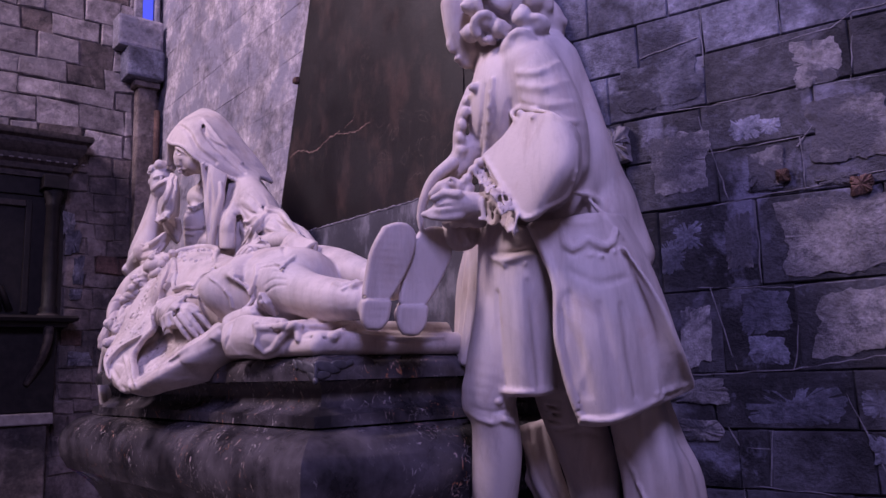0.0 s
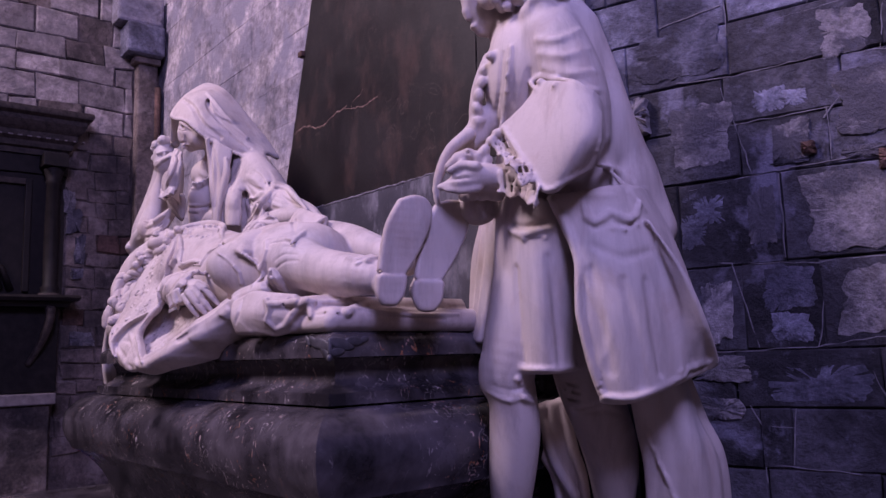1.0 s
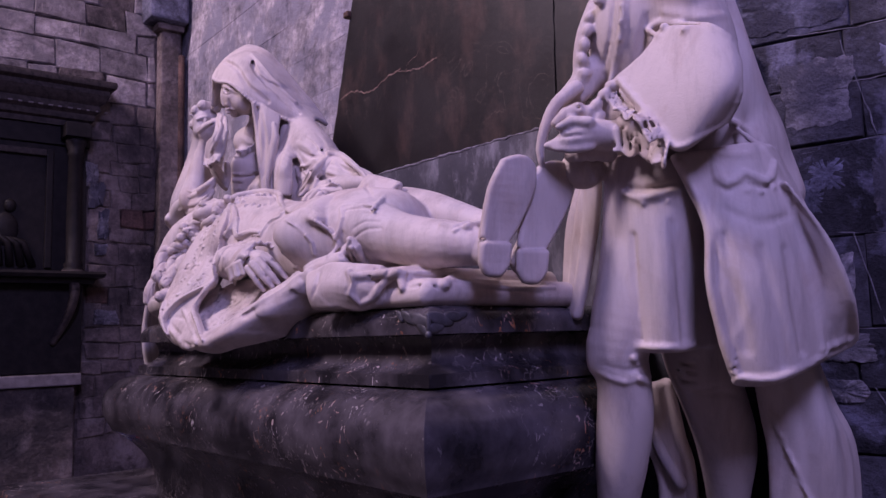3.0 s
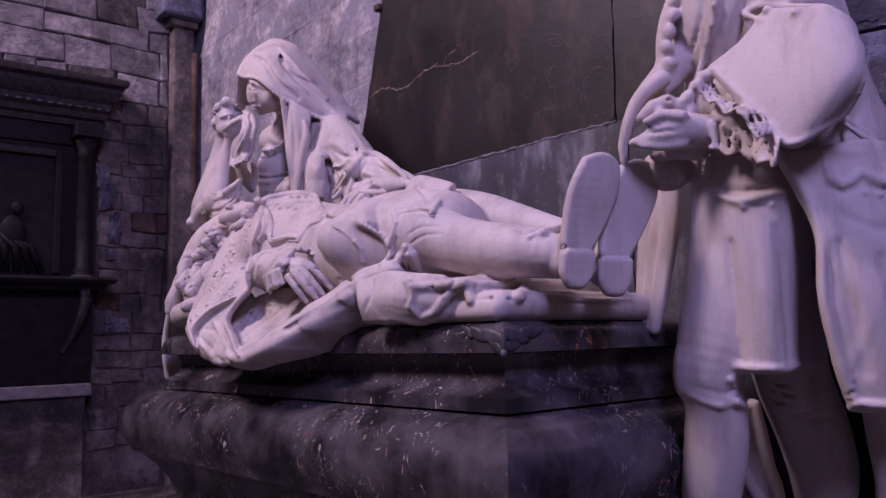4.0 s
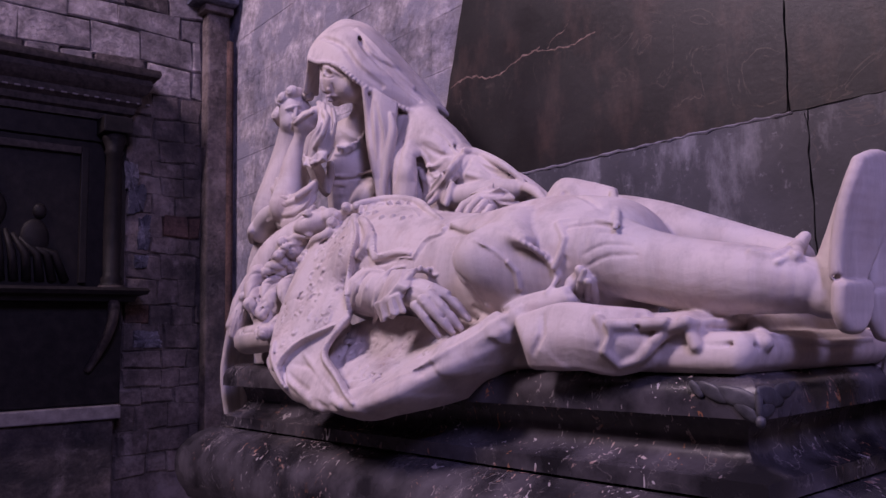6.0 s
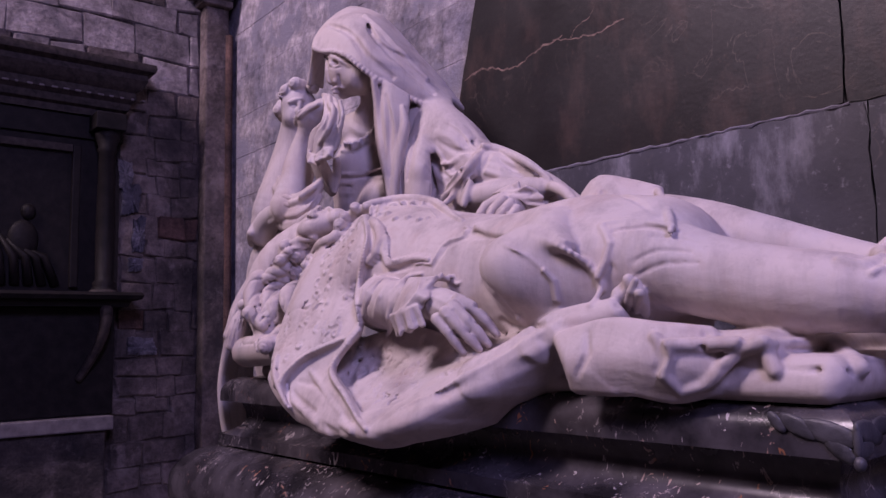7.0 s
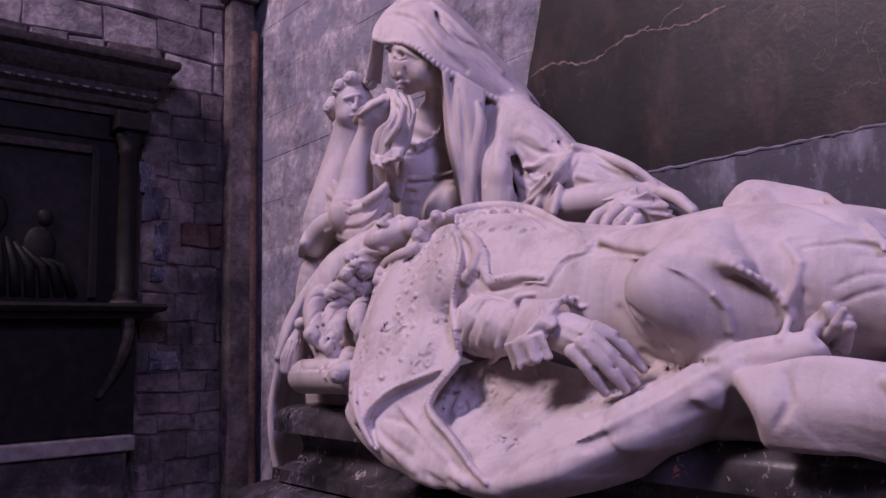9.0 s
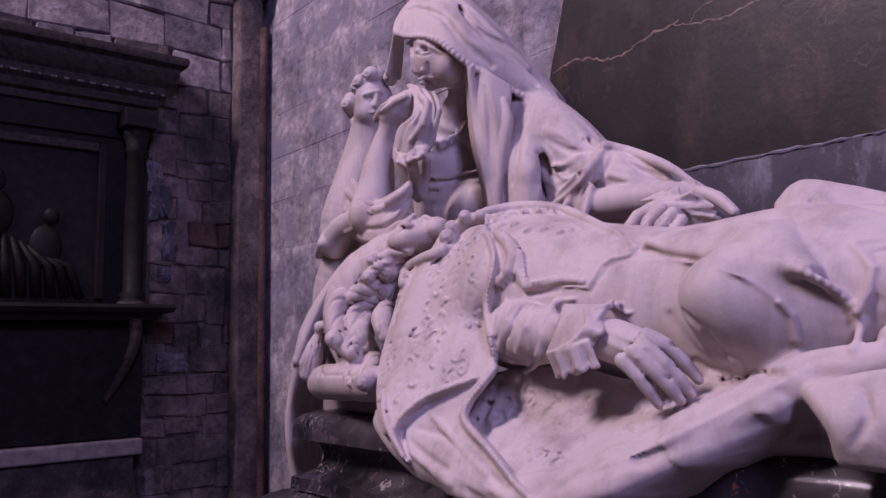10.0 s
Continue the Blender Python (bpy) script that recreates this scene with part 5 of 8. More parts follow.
rec.beads([(-2.651, 1.106, 1.958), (-2.571, 1.123, 1.962), (-2.477, 1.123, 1.966), (-2.376, 1.123, 1.963)], 0.006, 0.022, 0.006)
rec.sheet([[(-2.619, 1.111, 1.965), (-2.526, 1.137, 1.977), (-2.394, 1.124, 1.969), (-2.411, 1.365, 1.986)], [(-2.556, 1.100, 1.943), (-2.450, 1.092, 1.944), (-2.355, 1.079, 1.933), (-2.391, 1.303, 1.938)], [(-2.439, 1.072, 1.922), (-2.364, 1.060, 1.910), (-2.314, 1.056, 1.891), (-2.382, 1.245, 1.881)]], 0.008, 0.006)  # waistcoat skirt
rec.path([(-2.406, 1.061, 1.920, 0.0049), (-2.322, 1.040, 1.888, 0.0053), (-2.286, 1.072, 1.854, 0.0060), (-2.270, 1.085, 1.816, 0.0060), (-2.268, 1.050, 1.784, 0.0044)], 0.006)
rec.beads([(-2.391, 1.050, 1.918), (-2.319, 1.034, 1.889), (-2.283, 1.065, 1.856), (-2.268, 1.082, 1.820)], 0.005, 0.012, 0.006)
rec.ell((-2.404, 1.103, 1.845), (0.1370, 0.0872, 0.0850), (97, 13, 53), 0.04)  # coat over the thigh
rec.path([(-2.556, 1.068, 1.838, 0.0036), (-2.535, 1.065, 1.802, 0.0079), (-2.505, 1.075, 1.760, 0.0121), (-2.435, 1.059, 1.745, 0.0082), (-2.350, 1.015, 1.753, 0.0038)], 0.012, True)
rec.path([(-2.434, 1.045, 1.768, 0.0065), (-2.441, 1.072, 1.755, 0.0083), (-2.455, 1.077, 1.741, 0.0050)], 0.008)
rec.sheet([[(-2.302, 1.020, 1.726), (-2.212, 1.031, 1.746), (-2.122, 1.049, 1.736), (-2.069, 1.084, 1.729)], [(-2.268, 1.003, 1.691), (-2.178, 1.010, 1.695), (-2.107, 1.029, 1.687), (-2.046, 1.071, 1.691)], [(-2.265, 1.014, 1.657), (-2.179, 1.025, 1.654), (-2.111, 1.047, 1.642), (-2.063, 1.073, 1.654)]], 0.016, 0.008)  # mantle edge
rec.path([(-2.122, 1.024, 1.729, 0.0086), (-2.098, 1.020, 1.703, 0.0106), (-2.103, 1.016, 1.672, 0.0095), (-2.091, 1.040, 1.647, 0.0095), (-2.059, 1.052, 1.657, 0.0094), (-2.030, 1.060, 1.686, 0.0104), (-2.011, 1.070, 1.706, 0.0104), (-1.975, 1.073, 1.719, 0.0102)], 0.006)
rec.path([(-2.096, 1.019, 1.717, 0.0095), (-2.053, 1.050, 1.717, 0.0115), (-1.999, 1.063, 1.718, 0.0103), (-1.968, 1.089, 1.716, 0.0082)], 0.008)
rec.pleat((-2.75, 0.88, 1.60), (0.35, 0.12, 0.14), (1, 0, 0.5), 0.19, 0.0035, 16)
rec.pleat((-2.30, 0.98, 1.64), (0.35, 0.14, 0.12), (1, 0, 0.4), 0.17, 0.004, 17)
rec.path([(-3.582, 1.045, 1.709, 0.0450), (-3.396, 1.010, 1.714, 0.0428), (-3.222, 0.975, 1.717, 0.0392)], 0.008)  # cushion
rec.path([(-3.522, 0.991, 1.729, 0.0028), (-3.394, 0.971, 1.733, 0.0033), (-3.287, 0.950, 1.731, 0.0031), (-3.193, 0.947, 1.723, 0.0024)], 0.003, True)
rec.ell((-3.355, 0.965, 1.730), (0.0078, 0.0101, 0.0065), (97, 1, 51), 0.002)
rec.ell((-3.335, 0.965, 1.743), (0.0064, 0.0084, 0.0064), (97, 1, 51), 0.002)
rec.ell((-3.299, 0.952, 1.726), (0.0063, 0.0082, 0.0063), (97, 1, 51), 0.002)
rec.ell((-3.317, 0.951, 1.716), (0.0063, 0.0082, 0.0063), (97, 1, 51), 0.002)
rec.ell((-3.578, 1.030, 1.846), (0.0175, 0.0175, 0.0175), (97, 1, 51), 0.004)  # tassel
rec.path([(-3.584, 1.030, 1.830, 0.0131), (-3.590, 1.022, 1.796, 0.0233), (-3.601, 1.015, 1.756, 0.0291), (-3.605, 1.012, 1.733, 0.0247)], 0.004)
rec.path([(-3.564, 1.038, 1.854, 0.0073), (-3.573, 1.060, 1.868, 0.0059)], 0.003)
rec.path([(-3.588, 1.016, 1.831, 0.0017), (-3.585, 0.991, 1.776, 0.0032), (-3.608, 0.988, 1.725, 0.0029)], 0.003, True)
rec.path([(-3.577, 1.017, 1.830, 0.0017), (-3.578, 0.998, 1.776, 0.0032), (-3.590, 0.991, 1.725, 0.0029)], 0.003, True)
rec.path([(-3.572, 1.021, 1.830, 0.0017), (-3.571, 1.005, 1.776, 0.0032), (-3.585, 1.001, 1.725, 0.0029)], 0.003, True)
rec.path([(-3.570, 1.028, 1.830, 0.0017), (-3.570, 1.014, 1.776, 0.0032), (-3.551, 0.995, 1.725, 0.0028)], 0.003, True)
rec.path([(-3.569, 1.035, 1.830, 0.0017), (-3.569, 1.025, 1.775, 0.0032), (-3.524, 0.993, 1.726, 0.0028)], 0.003, True)
rec.path([(-3.505, 1.005, 1.829, 0.0017), (-3.580, 1.042, 1.775, 0.0032), (-3.493, 0.988, 1.727, 0.0028)], 0.003, True)
rec.path([(-3.396, 1.170, 2.033, 0.0659), (-3.479, 1.125, 1.969, 0.0814), (-3.521, 1.090, 1.898, 0.0727), (-3.487, 1.062, 1.825, 0.0596), (-3.426, 1.040, 1.766, 0.0438)], 0.012)  # wig
rec.ell((-3.331, 1.155, 2.062), (0.0752, 0.0418, 0.0641), (97, -17, 49), 0.008)  # head
rec.ell((-3.266, 1.165, 2.074), (0.0300, 0.0273, 0.0327), (97, 1, 51), 0.008)
rec.path([(-3.313, 1.105, 2.081, 0.0109), (-3.322, 1.129, 2.098, 0.0103), (-3.307, 1.130, 2.107, 0.0069)], 0.004)  # nose
rec.ell((-3.301, 1.110, 2.080), (0.0122, 0.0082, 0.0109), (97, 1, 51), 0.003)
rec.path([(-3.295, 1.136, 2.095, 0.0068), (-3.296, 1.154, 2.102, 0.0083), (-3.266, 1.145, 2.095, 0.0054)], 0.003)
rec.ell((-3.293, 1.135, 2.100), (0.0055, 0.0055, 0.0082), (97, 1, 51), 0.003, True)
rec.ell((-3.316, 1.097, 2.073), (0.0122, 0.0068, 0.0095), (97, -19, 49), 0.004, True)
rec.ell((-3.323, 1.102, 2.071), (0.0096, 0.0055, 0.0082), (97, -19, 49), 0.002)
rec.path([(-3.409, 1.124, 2.081, 0.0085), (-3.372, 1.130, 2.094, 0.0084), (-3.302, 1.104, 2.088, 0.0054)], 0.006)
rec.lock([(-3.314, 1.118, 2.022, 0.0123), (-3.364, 1.106, 2.021, 0.0152), (-3.398, 1.082, 2.000, 0.0125)], 1.5)
rec.lock([(-3.354, 1.123, 2.007, 0.0111), (-3.373, 1.093, 1.998, 0.0125), (-3.408, 1.075, 1.981, 0.0111)], 1.5)
rec.lock([(-3.382, 1.075, 1.987, 0.0152), (-3.414, 1.070, 1.967, 0.0167), (-3.429, 1.059, 1.951, 0.0126)], 1.5)
rec.lock([(-3.412, 1.084, 1.943, 0.0195), (-3.434, 1.062, 1.932, 0.0224), (-3.456, 1.047, 1.916, 0.0196)], 2)
rec.lock([(-3.428, 1.088, 1.910, 0.0183), (-3.450, 1.066, 1.894, 0.0197), (-3.449, 1.042, 1.874, 0.0153)], 2)
rec.lock([(-3.432, 1.138, 1.900, 0.0186), (-3.309, 1.035, 1.858, 0.0262), (-3.269, 1.020, 1.820, 0.0192)], 2)
rec.lock([(-3.439, 1.039, 1.857, 0.0221), (-3.412, 1.031, 1.815, 0.0232), (-3.400, 1.014, 1.794, 0.0162)], 2)
rec.lock([(-3.446, 1.090, 1.874, 0.0169), (-3.400, 1.040, 1.839, 0.0204), (-3.398, 1.048, 1.799, 0.0259), (-3.385, 1.059, 1.761, 0.0271), (-3.215, 0.939, 1.733, 0.0205)], 3.5)
rec.lock([(-3.481, 1.029, 1.915, 0.0253), (-3.484, 1.015, 1.873, 0.0280), (-3.452, 1.005, 1.824, 0.0247)], 2)
rec.lock([(-3.438, 0.984, 1.816, 0.0217), (-3.422, 1.003, 1.797, 0.0217), (-3.395, 1.002, 1.781, 0.0160)], 1.5)
rec.scroll((-3.381, 1.104, 1.975), 0.0250, (0.58, -0.79, -0.20))
rec.scroll((-3.405, 1.113, 1.932), 0.0281, (0.58, -0.79, -0.20))
rec.scroll((-3.211, 0.919, 1.724), 0.0203, (0.58, -0.79, -0.20))
rec.scroll((-3.398, 1.069, 2.005), 0.0166, (0.58, -0.79, -0.20))
rec.scroll((-3.401, 1.058, 1.963), 0.0166, (0.58, -0.79, -0.20))
rec.path([(-2.877, 1.045, 1.819, 0.0603), (-2.828, 1.030, 1.814, 0.0563), (-2.785, 1.020, 1.811, 0.0497)], 0.005)  # sleeve
lapel = rec.sheet([[(-3.134, 1.100, 2.007), (-3.260, 1.085, 1.950), (-3.225, 1.015, 1.849), (-3.194, 0.960, 1.751), (-3.118, 0.903, 1.681), (-3.065, 0.880, 1.638)], [(-3.142, 1.150, 2.039), (-3.101, 1.055, 1.942), (-3.104, 1.010, 1.845), (-3.069, 0.955, 1.752), (-3.037, 0.917, 1.689), (-3.039, 0.900, 1.659)], [(-3.048, 1.110, 2.037), (-2.982, 1.036, 1.931), (-2.998, 1.015, 1.841), (-2.962, 0.965, 1.753), (-2.973, 0.943, 1.715), (-2.994, 0.925, 1.698)], [(-3.019, 1.097, 2.030), (-2.941, 1.036, 1.928), (-2.963, 1.040, 1.840), (-2.900, 0.995, 1.774), (-2.891, 0.975, 1.743), (-2.920, 0.955, 1.728)]], 0.013, 0.003)  # fur lapel
rec.path([(-3.192, 1.170, 2.020, 0.0528), (-3.170, 1.100, 1.898, 0.0760), (-3.155, 1.040, 1.798, 0.0759), (-3.123, 1.000, 1.727, 0.0533)], 0.012)
rec.path([(-2.995, 1.080, 2.024, 0.0070), (-2.946, 1.053, 1.974, 0.0079), (-2.926, 1.027, 1.926, 0.0077), (-2.941, 1.026, 1.872, 0.0078), (-2.885, 0.982, 1.816, 0.0074), (-2.880, 0.986, 1.772, 0.0073), (-2.876, 0.965, 1.747, 0.0083), (-2.906, 0.944, 1.732, 0.0083), (-2.949, 0.927, 1.719, 0.0084), (-2.990, 0.910, 1.701, 0.0086), (-3.027, 0.891, 1.673, 0.0086), (-3.041, 0.877, 1.646, 0.0086), (-3.041, 0.876, 1.614, 0.0075), (-2.997, 0.874, 1.589, 0.0052)], 0.003)  # rolled edge
rec.beads([(-2.988, 1.072, 2.022), (-2.937, 1.044, 1.973), (-2.921, 1.021, 1.926), (-2.931, 1.016, 1.871), (-2.880, 0.976, 1.815), (-2.873, 0.978, 1.772), (-2.869, 0.958, 1.748), (-2.900, 0.937, 1.733), (-2.941, 0.919, 1.719), (-2.983, 0.903, 1.702), (-3.020, 0.885, 1.674), (-3.035, 0.872, 1.647), (-3.033, 0.870, 1.616), (-2.992, 0.869, 1.590)], 0.0042, 0.0088, 0.002)
rec.path([(-3.108, 0.899, 1.698, 0.0068), (-3.078, 0.879, 1.667, 0.0077), (-3.044, 0.869, 1.636, 0.0065), (-3.002, 0.867, 1.598, 0.0052)], 0.004)
rec.path([(-2.946, 1.010, 1.717, 0.0044), (-2.960, 0.983, 1.709, 0.0076), (-2.957, 0.935, 1.699, 0.0085), (-2.986, 0.918, 1.686, 0.0086), (-3.018, 0.900, 1.658, 0.0086), (-3.028, 0.886, 1.631, 0.0075), (-2.999, 0.873, 1.606, 0.0042)], 0.004, True)
rec.path([(-3.256, 1.056, 1.936, 0.0117), (-3.355, 1.143, 1.980, 0.0153), (-3.205, 1.077, 1.990, 0.0141), (-3.145, 1.083, 2.002, 0.0151), (-3.162, 1.126, 2.042, 0.0167), (-3.133, 1.140, 2.071, 0.0153), (-3.082, 1.150, 2.073, 0.0126)], 0.004)  # collar
rec.scroll((-3.143, 1.095, 2.033), 0.0177, (0.77, -0.63, -0.12))
rec.scroll((-3.151, 1.115, 2.058), 0.0153, (0.77, -0.63, -0.12))
rec.scroll((-3.117, 1.127, 2.078), 0.0152, (0.77, -0.63, -0.12))
rec.scroll((-3.078, 1.137, 2.076), 0.0137, (0.77, -0.63, -0.12))
rec.scroll((-3.260, 1.072, 1.955), 0.0118, (0.77, -0.63, -0.12))
rec.path([(-3.071, 1.147, 2.083, 0.0112), (-3.047, 1.200, 2.095, 0.0126), (-2.973, 1.215, 2.088, 0.0123), (-2.900, 1.225, 2.068, 0.0107), (-2.770, 1.163, 2.018, 0.0087), (-2.700, 1.138, 1.990, 0.0052)], 0.005)
rec.path([(-3.066, 1.160, 2.074, 0.0031), (-2.990, 1.180, 2.072, 0.0037), (-2.926, 1.218, 2.067, 0.0042), (-2.796, 1.161, 2.023, 0.0028)], 0.003, True)
rec.ruffle([(-3.062, 1.142, 2.074), (-2.999, 1.155, 2.066), (-2.915, 1.156, 2.055), (-2.846, 1.158, 2.036), (-2.789, 1.136, 2.009)], (0.28, -0.13, -0.95), 0.0298, 6.5, 0.0112)  # lace of the shirt
rec.ruffle([(-3.058, 1.136, 2.071), (-3.039, 1.193, 2.083), (-2.965, 1.206, 2.079), (-2.909, 1.218, 2.062)], (0.59, -0.49, -0.65), 0.0223, 5.5, 0.0111)
rec.ell((-2.980, 1.108, 2.038), (0.0083, 0.0083, 0.0083), (97, 1, 51), 0.003)
rec.ell((-2.945, 1.111, 2.036), (0.0093, 0.0093, 0.0093), (97, 1, 51), 0.003)
rec.ell((-2.898, 1.099, 2.018), (0.0079, 0.0079, 0.0079), (97, 1, 51), 0.003)
rec.ell((-2.864, 1.111, 2.017), (0.0078, 0.0078, 0.0078), (97, 1, 51), 0.003)
rec.ell((-2.825, 1.114, 2.007), (0.0077, 0.0077, 0.0077), (97, 1, 51), 0.003)
rec.ell((-2.810, 1.127, 2.009), (0.0066, 0.0066, 0.0066), (97, 1, 51), 0.003)
rec.path([(-2.975, 1.087, 2.022, 0.0105), (-2.913, 1.066, 1.990, 0.0134), (-2.891, 1.055, 1.962, 0.0143), (-2.896, 1.044, 1.936, 0.0132), (-2.916, 1.037, 1.915, 0.0099)], 0.003)  # coat facing
rec.beads([(-2.936, 1.073, 2.016), (-2.887, 1.063, 1.980), (-2.876, 1.055, 1.956), (-2.885, 1.045, 1.928), (-2.909, 1.039, 1.908)], 0.005, 0.011, 0.002)
rec.path([(-2.930, 1.061, 2.005, 0.0017), (-2.921, 1.059, 1.972, 0.0034), (-2.902, 1.028, 1.927, 0.0022)], 0.003, True)
rec.path([(-2.877, 1.059, 1.968, 0.0066), (-2.874, 1.049, 1.934, 0.0087), (-2.853, 1.046, 1.904, 0.0096), (-2.818, 1.054, 1.906, 0.0084), (-2.773, 1.060, 1.911, 0.0072), (-2.728, 1.064, 1.904, 0.0051)], 0.003)  # waistcoat facing
rec.beads([(-2.870, 1.058, 1.960), (-2.856, 1.047, 1.926), (-2.833, 1.042, 1.909), (-2.801, 1.052, 1.915), (-2.771, 1.065, 1.919), (-2.733, 1.069, 1.910)], 0.0045, 0.01, 0.002)
rec.path([(-2.886, 1.045, 1.917, 0.0033), (-2.861, 1.045, 1.892, 0.0054), (-2.822, 1.051, 1.889, 0.0053), (-2.779, 1.058, 1.893, 0.0031)], 0.004, True)
rec.path([(-2.767, 1.058, 1.898, 0.0031), (-2.719, 1.065, 1.893, 0.0040), (-2.711, 1.069, 1.907, 0.0040), (-2.703, 1.082, 1.931, 0.0040), (-2.686, 1.090, 1.942, 0.0045), (-2.659, 1.098, 1.944, 0.0050), (-2.644, 1.112, 1.959, 0.0050), (-2.670, 1.122, 1.972, 0.0040)], 0.003)  # waistcoat hem
rec.path([(-2.713, 1.064, 1.883, 0.0030), (-2.701, 1.069, 1.902, 0.0040), (-2.688, 1.083, 1.928, 0.0040), (-2.669, 1.088, 1.936, 0.0040), (-2.641, 1.101, 1.944, 0.0029)], 0.003, True)
rec.path([(-2.765, 1.058, 1.894, 0.0021), (-2.722, 1.063, 1.888, 0.0025), (-2.722, 1.061, 1.866, 0.0020)], 0.002, True)
rec.path([(-2.735, 1.079, 1.940, 0.0020), (-2.711, 1.082, 1.936, 0.0030), (-2.706, 1.086, 1.942, 0.0020)], 0.002, True)
rec.path([(-2.862, 1.022, 1.874, 0.0021), (-2.853, 0.987, 1.848, 0.0042), (-2.867, 0.981, 1.805, 0.0031)], 0.006, True)
rec.path([(-2.832, 1.022, 1.870, 0.0021), (-2.819, 0.977, 1.834, 0.0041), (-2.860, 0.991, 1.782, 0.0031)], 0.006, True)
rec.path([(-2.853, 0.998, 1.773, 0.0021), (-2.820, 0.990, 1.759, 0.0041), (-2.804, 1.007, 1.761, 0.0030)], 0.006, True)
rec.path([(-2.909, 1.038, 1.881, 0.0022), (-2.885, 0.998, 1.858, 0.0043), (-2.882, 0.984, 1.830, 0.0021)], 0.006, True)
rec.path([(-2.863, 1.037, 1.877, 0.0032), (-2.837, 0.980, 1.839, 0.0051), (-2.868, 0.987, 1.788, 0.0031)], 0.006)
rec.path([(-2.903, 1.042, 1.879, 0.0033), (-2.871, 0.992, 1.851, 0.0053), (-2.872, 0.981, 1.815, 0.0031)], 0.006)
rec.path([(-2.801, 1.012, 1.864, 0.0031), (-2.782, 0.972, 1.825, 0.0050), (-2.817, 0.982, 1.782, 0.0041)], 0.006)
rec.path([(-2.746, 1.058, 1.874, 0.0041), (-2.788, 1.054, 1.871, 0.0062), (-2.752, 1.000, 1.844, 0.0069), (-2.750, 0.982, 1.812, 0.0069), (-2.763, 0.983, 1.781, 0.0069), (-2.819, 1.026, 1.758, 0.0062), (-2.859, 1.043, 1.747, 0.0042)], 0.003)  # cuff
rec.path([(-2.757, 1.022, 1.854, 0.0030), (-2.740, 0.997, 1.825, 0.0049), (-2.747, 0.990, 1.796, 0.0049), (-2.762, 0.993, 1.775, 0.0030)], 0.003, True)
rec.path([(-2.786, 1.015, 1.811, 0.0405), (-2.728, 1.015, 1.811, 0.0353), (-2.666, 1.018, 1.806, 0.0285)], 0.005)
rec.path([(-2.761, 1.024, 1.856, 0.0020), (-2.727, 0.985, 1.829, 0.0034), (-2.733, 0.981, 1.802, 0.0019)], 0.003)
rec.path([(-2.779, 1.055, 1.859, 0.0021), (-2.715, 0.988, 1.828, 0.0034), (-2.721, 0.980, 1.802, 0.0019)], 0.003, True)
rec.path([(-2.768, 1.057, 1.859, 0.0021), (-2.702, 0.989, 1.828, 0.0034), (-2.712, 0.981, 1.802, 0.0019)], 0.003)
rec.path([(-2.757, 1.058, 1.860, 0.0020), (-2.689, 0.991, 1.828, 0.0033), (-2.704, 0.984, 1.801, 0.0019)], 0.003, True)
rec.sheet([[(-2.723, 1.010, 1.858), (-2.707, 0.975, 1.820), (-2.723, 0.965, 1.781)], [(-2.681, 1.010, 1.856), (-2.667, 0.972, 1.828), (-2.692, 0.960, 1.788)], [(-2.636, 1.010, 1.854), (-2.638, 0.972, 1.822), (-2.685, 0.958, 1.786)]], 0.006, 0.003)  # shirt cuff
rec.ruffle([(-2.671, 0.999, 1.857), (-2.640, 0.968, 1.831), (-2.653, 0.955, 1.806), (-2.686, 0.951, 1.788), (-2.713, 0.955, 1.781)], (0.76, 0.49, -0.43), 0.0246, 3.2, 0.0057)  # cuff lace
rec.ruffle([(-2.710, 0.949, 1.783), (-2.681, 0.949, 1.786), (-2.651, 0.953, 1.795), (-2.634, 0.962, 1.800)], (0.25, 0.19, -0.95), 0.0376, 2.6, 0.0066)
rec.ruffle([(-2.644, 0.996, 1.854), (-2.666, 1.064, 1.854), (-2.636, 1.065, 1.845)], (0.83, 0.50, 0.25), 0.0168, 3, 0.0047)
rec.path([(-2.679, 1.022, 1.810, 0.0307), (-2.627, 1.016, 1.800, 0.0361), (-2.580, 1.014, 1.788, 0.0323), (-2.560, 1.014, 1.784, 0.0248)], 0.008)  # hand
rec.path([(-2.544, 0.990, 1.807, 0.0130), (-2.518, 1.005, 1.791, 0.0121), (-2.501, 1.022, 1.766, 0.0107), (-2.491, 1.040, 1.740, 0.0077)], 0.003)
rec.path([(-2.541, 0.974, 1.795, 0.0129), (-2.510, 0.984, 1.767, 0.0114), (-2.495, 0.998, 1.743, 0.0101), (-2.487, 1.014, 1.721, 0.0076)], 0.003)
rec.path([(-2.545, 0.960, 1.783, 0.0128), (-2.516, 0.970, 1.754, 0.0109), (-2.502, 0.982, 1.732, 0.0100), (-2.494, 0.998, 1.712, 0.0075)], 0.003)
rec.path([(-2.561, 0.952, 1.771, 0.0120), (-2.538, 0.960, 1.746, 0.0106), (-2.529, 0.970, 1.726, 0.0093), (-2.523, 0.984, 1.705, 0.0068)], 0.003)
rec.path([(-2.516, 0.983, 1.789, 0.0013), (-2.495, 0.988, 1.764, 0.0022), (-2.526, 1.076, 1.728, 0.0027)], 0.002, True)
rec.path([(-2.519, 0.966, 1.774, 0.0013), (-2.499, 0.971, 1.749, 0.0022), (-2.537, 1.065, 1.716, 0.0027)], 0.002, True)
rec.path([(-2.539, 0.953, 1.765, 0.0013), (-2.526, 0.965, 1.741, 0.0024), (-2.559, 1.049, 1.707, 0.0027)], 0.002, True)
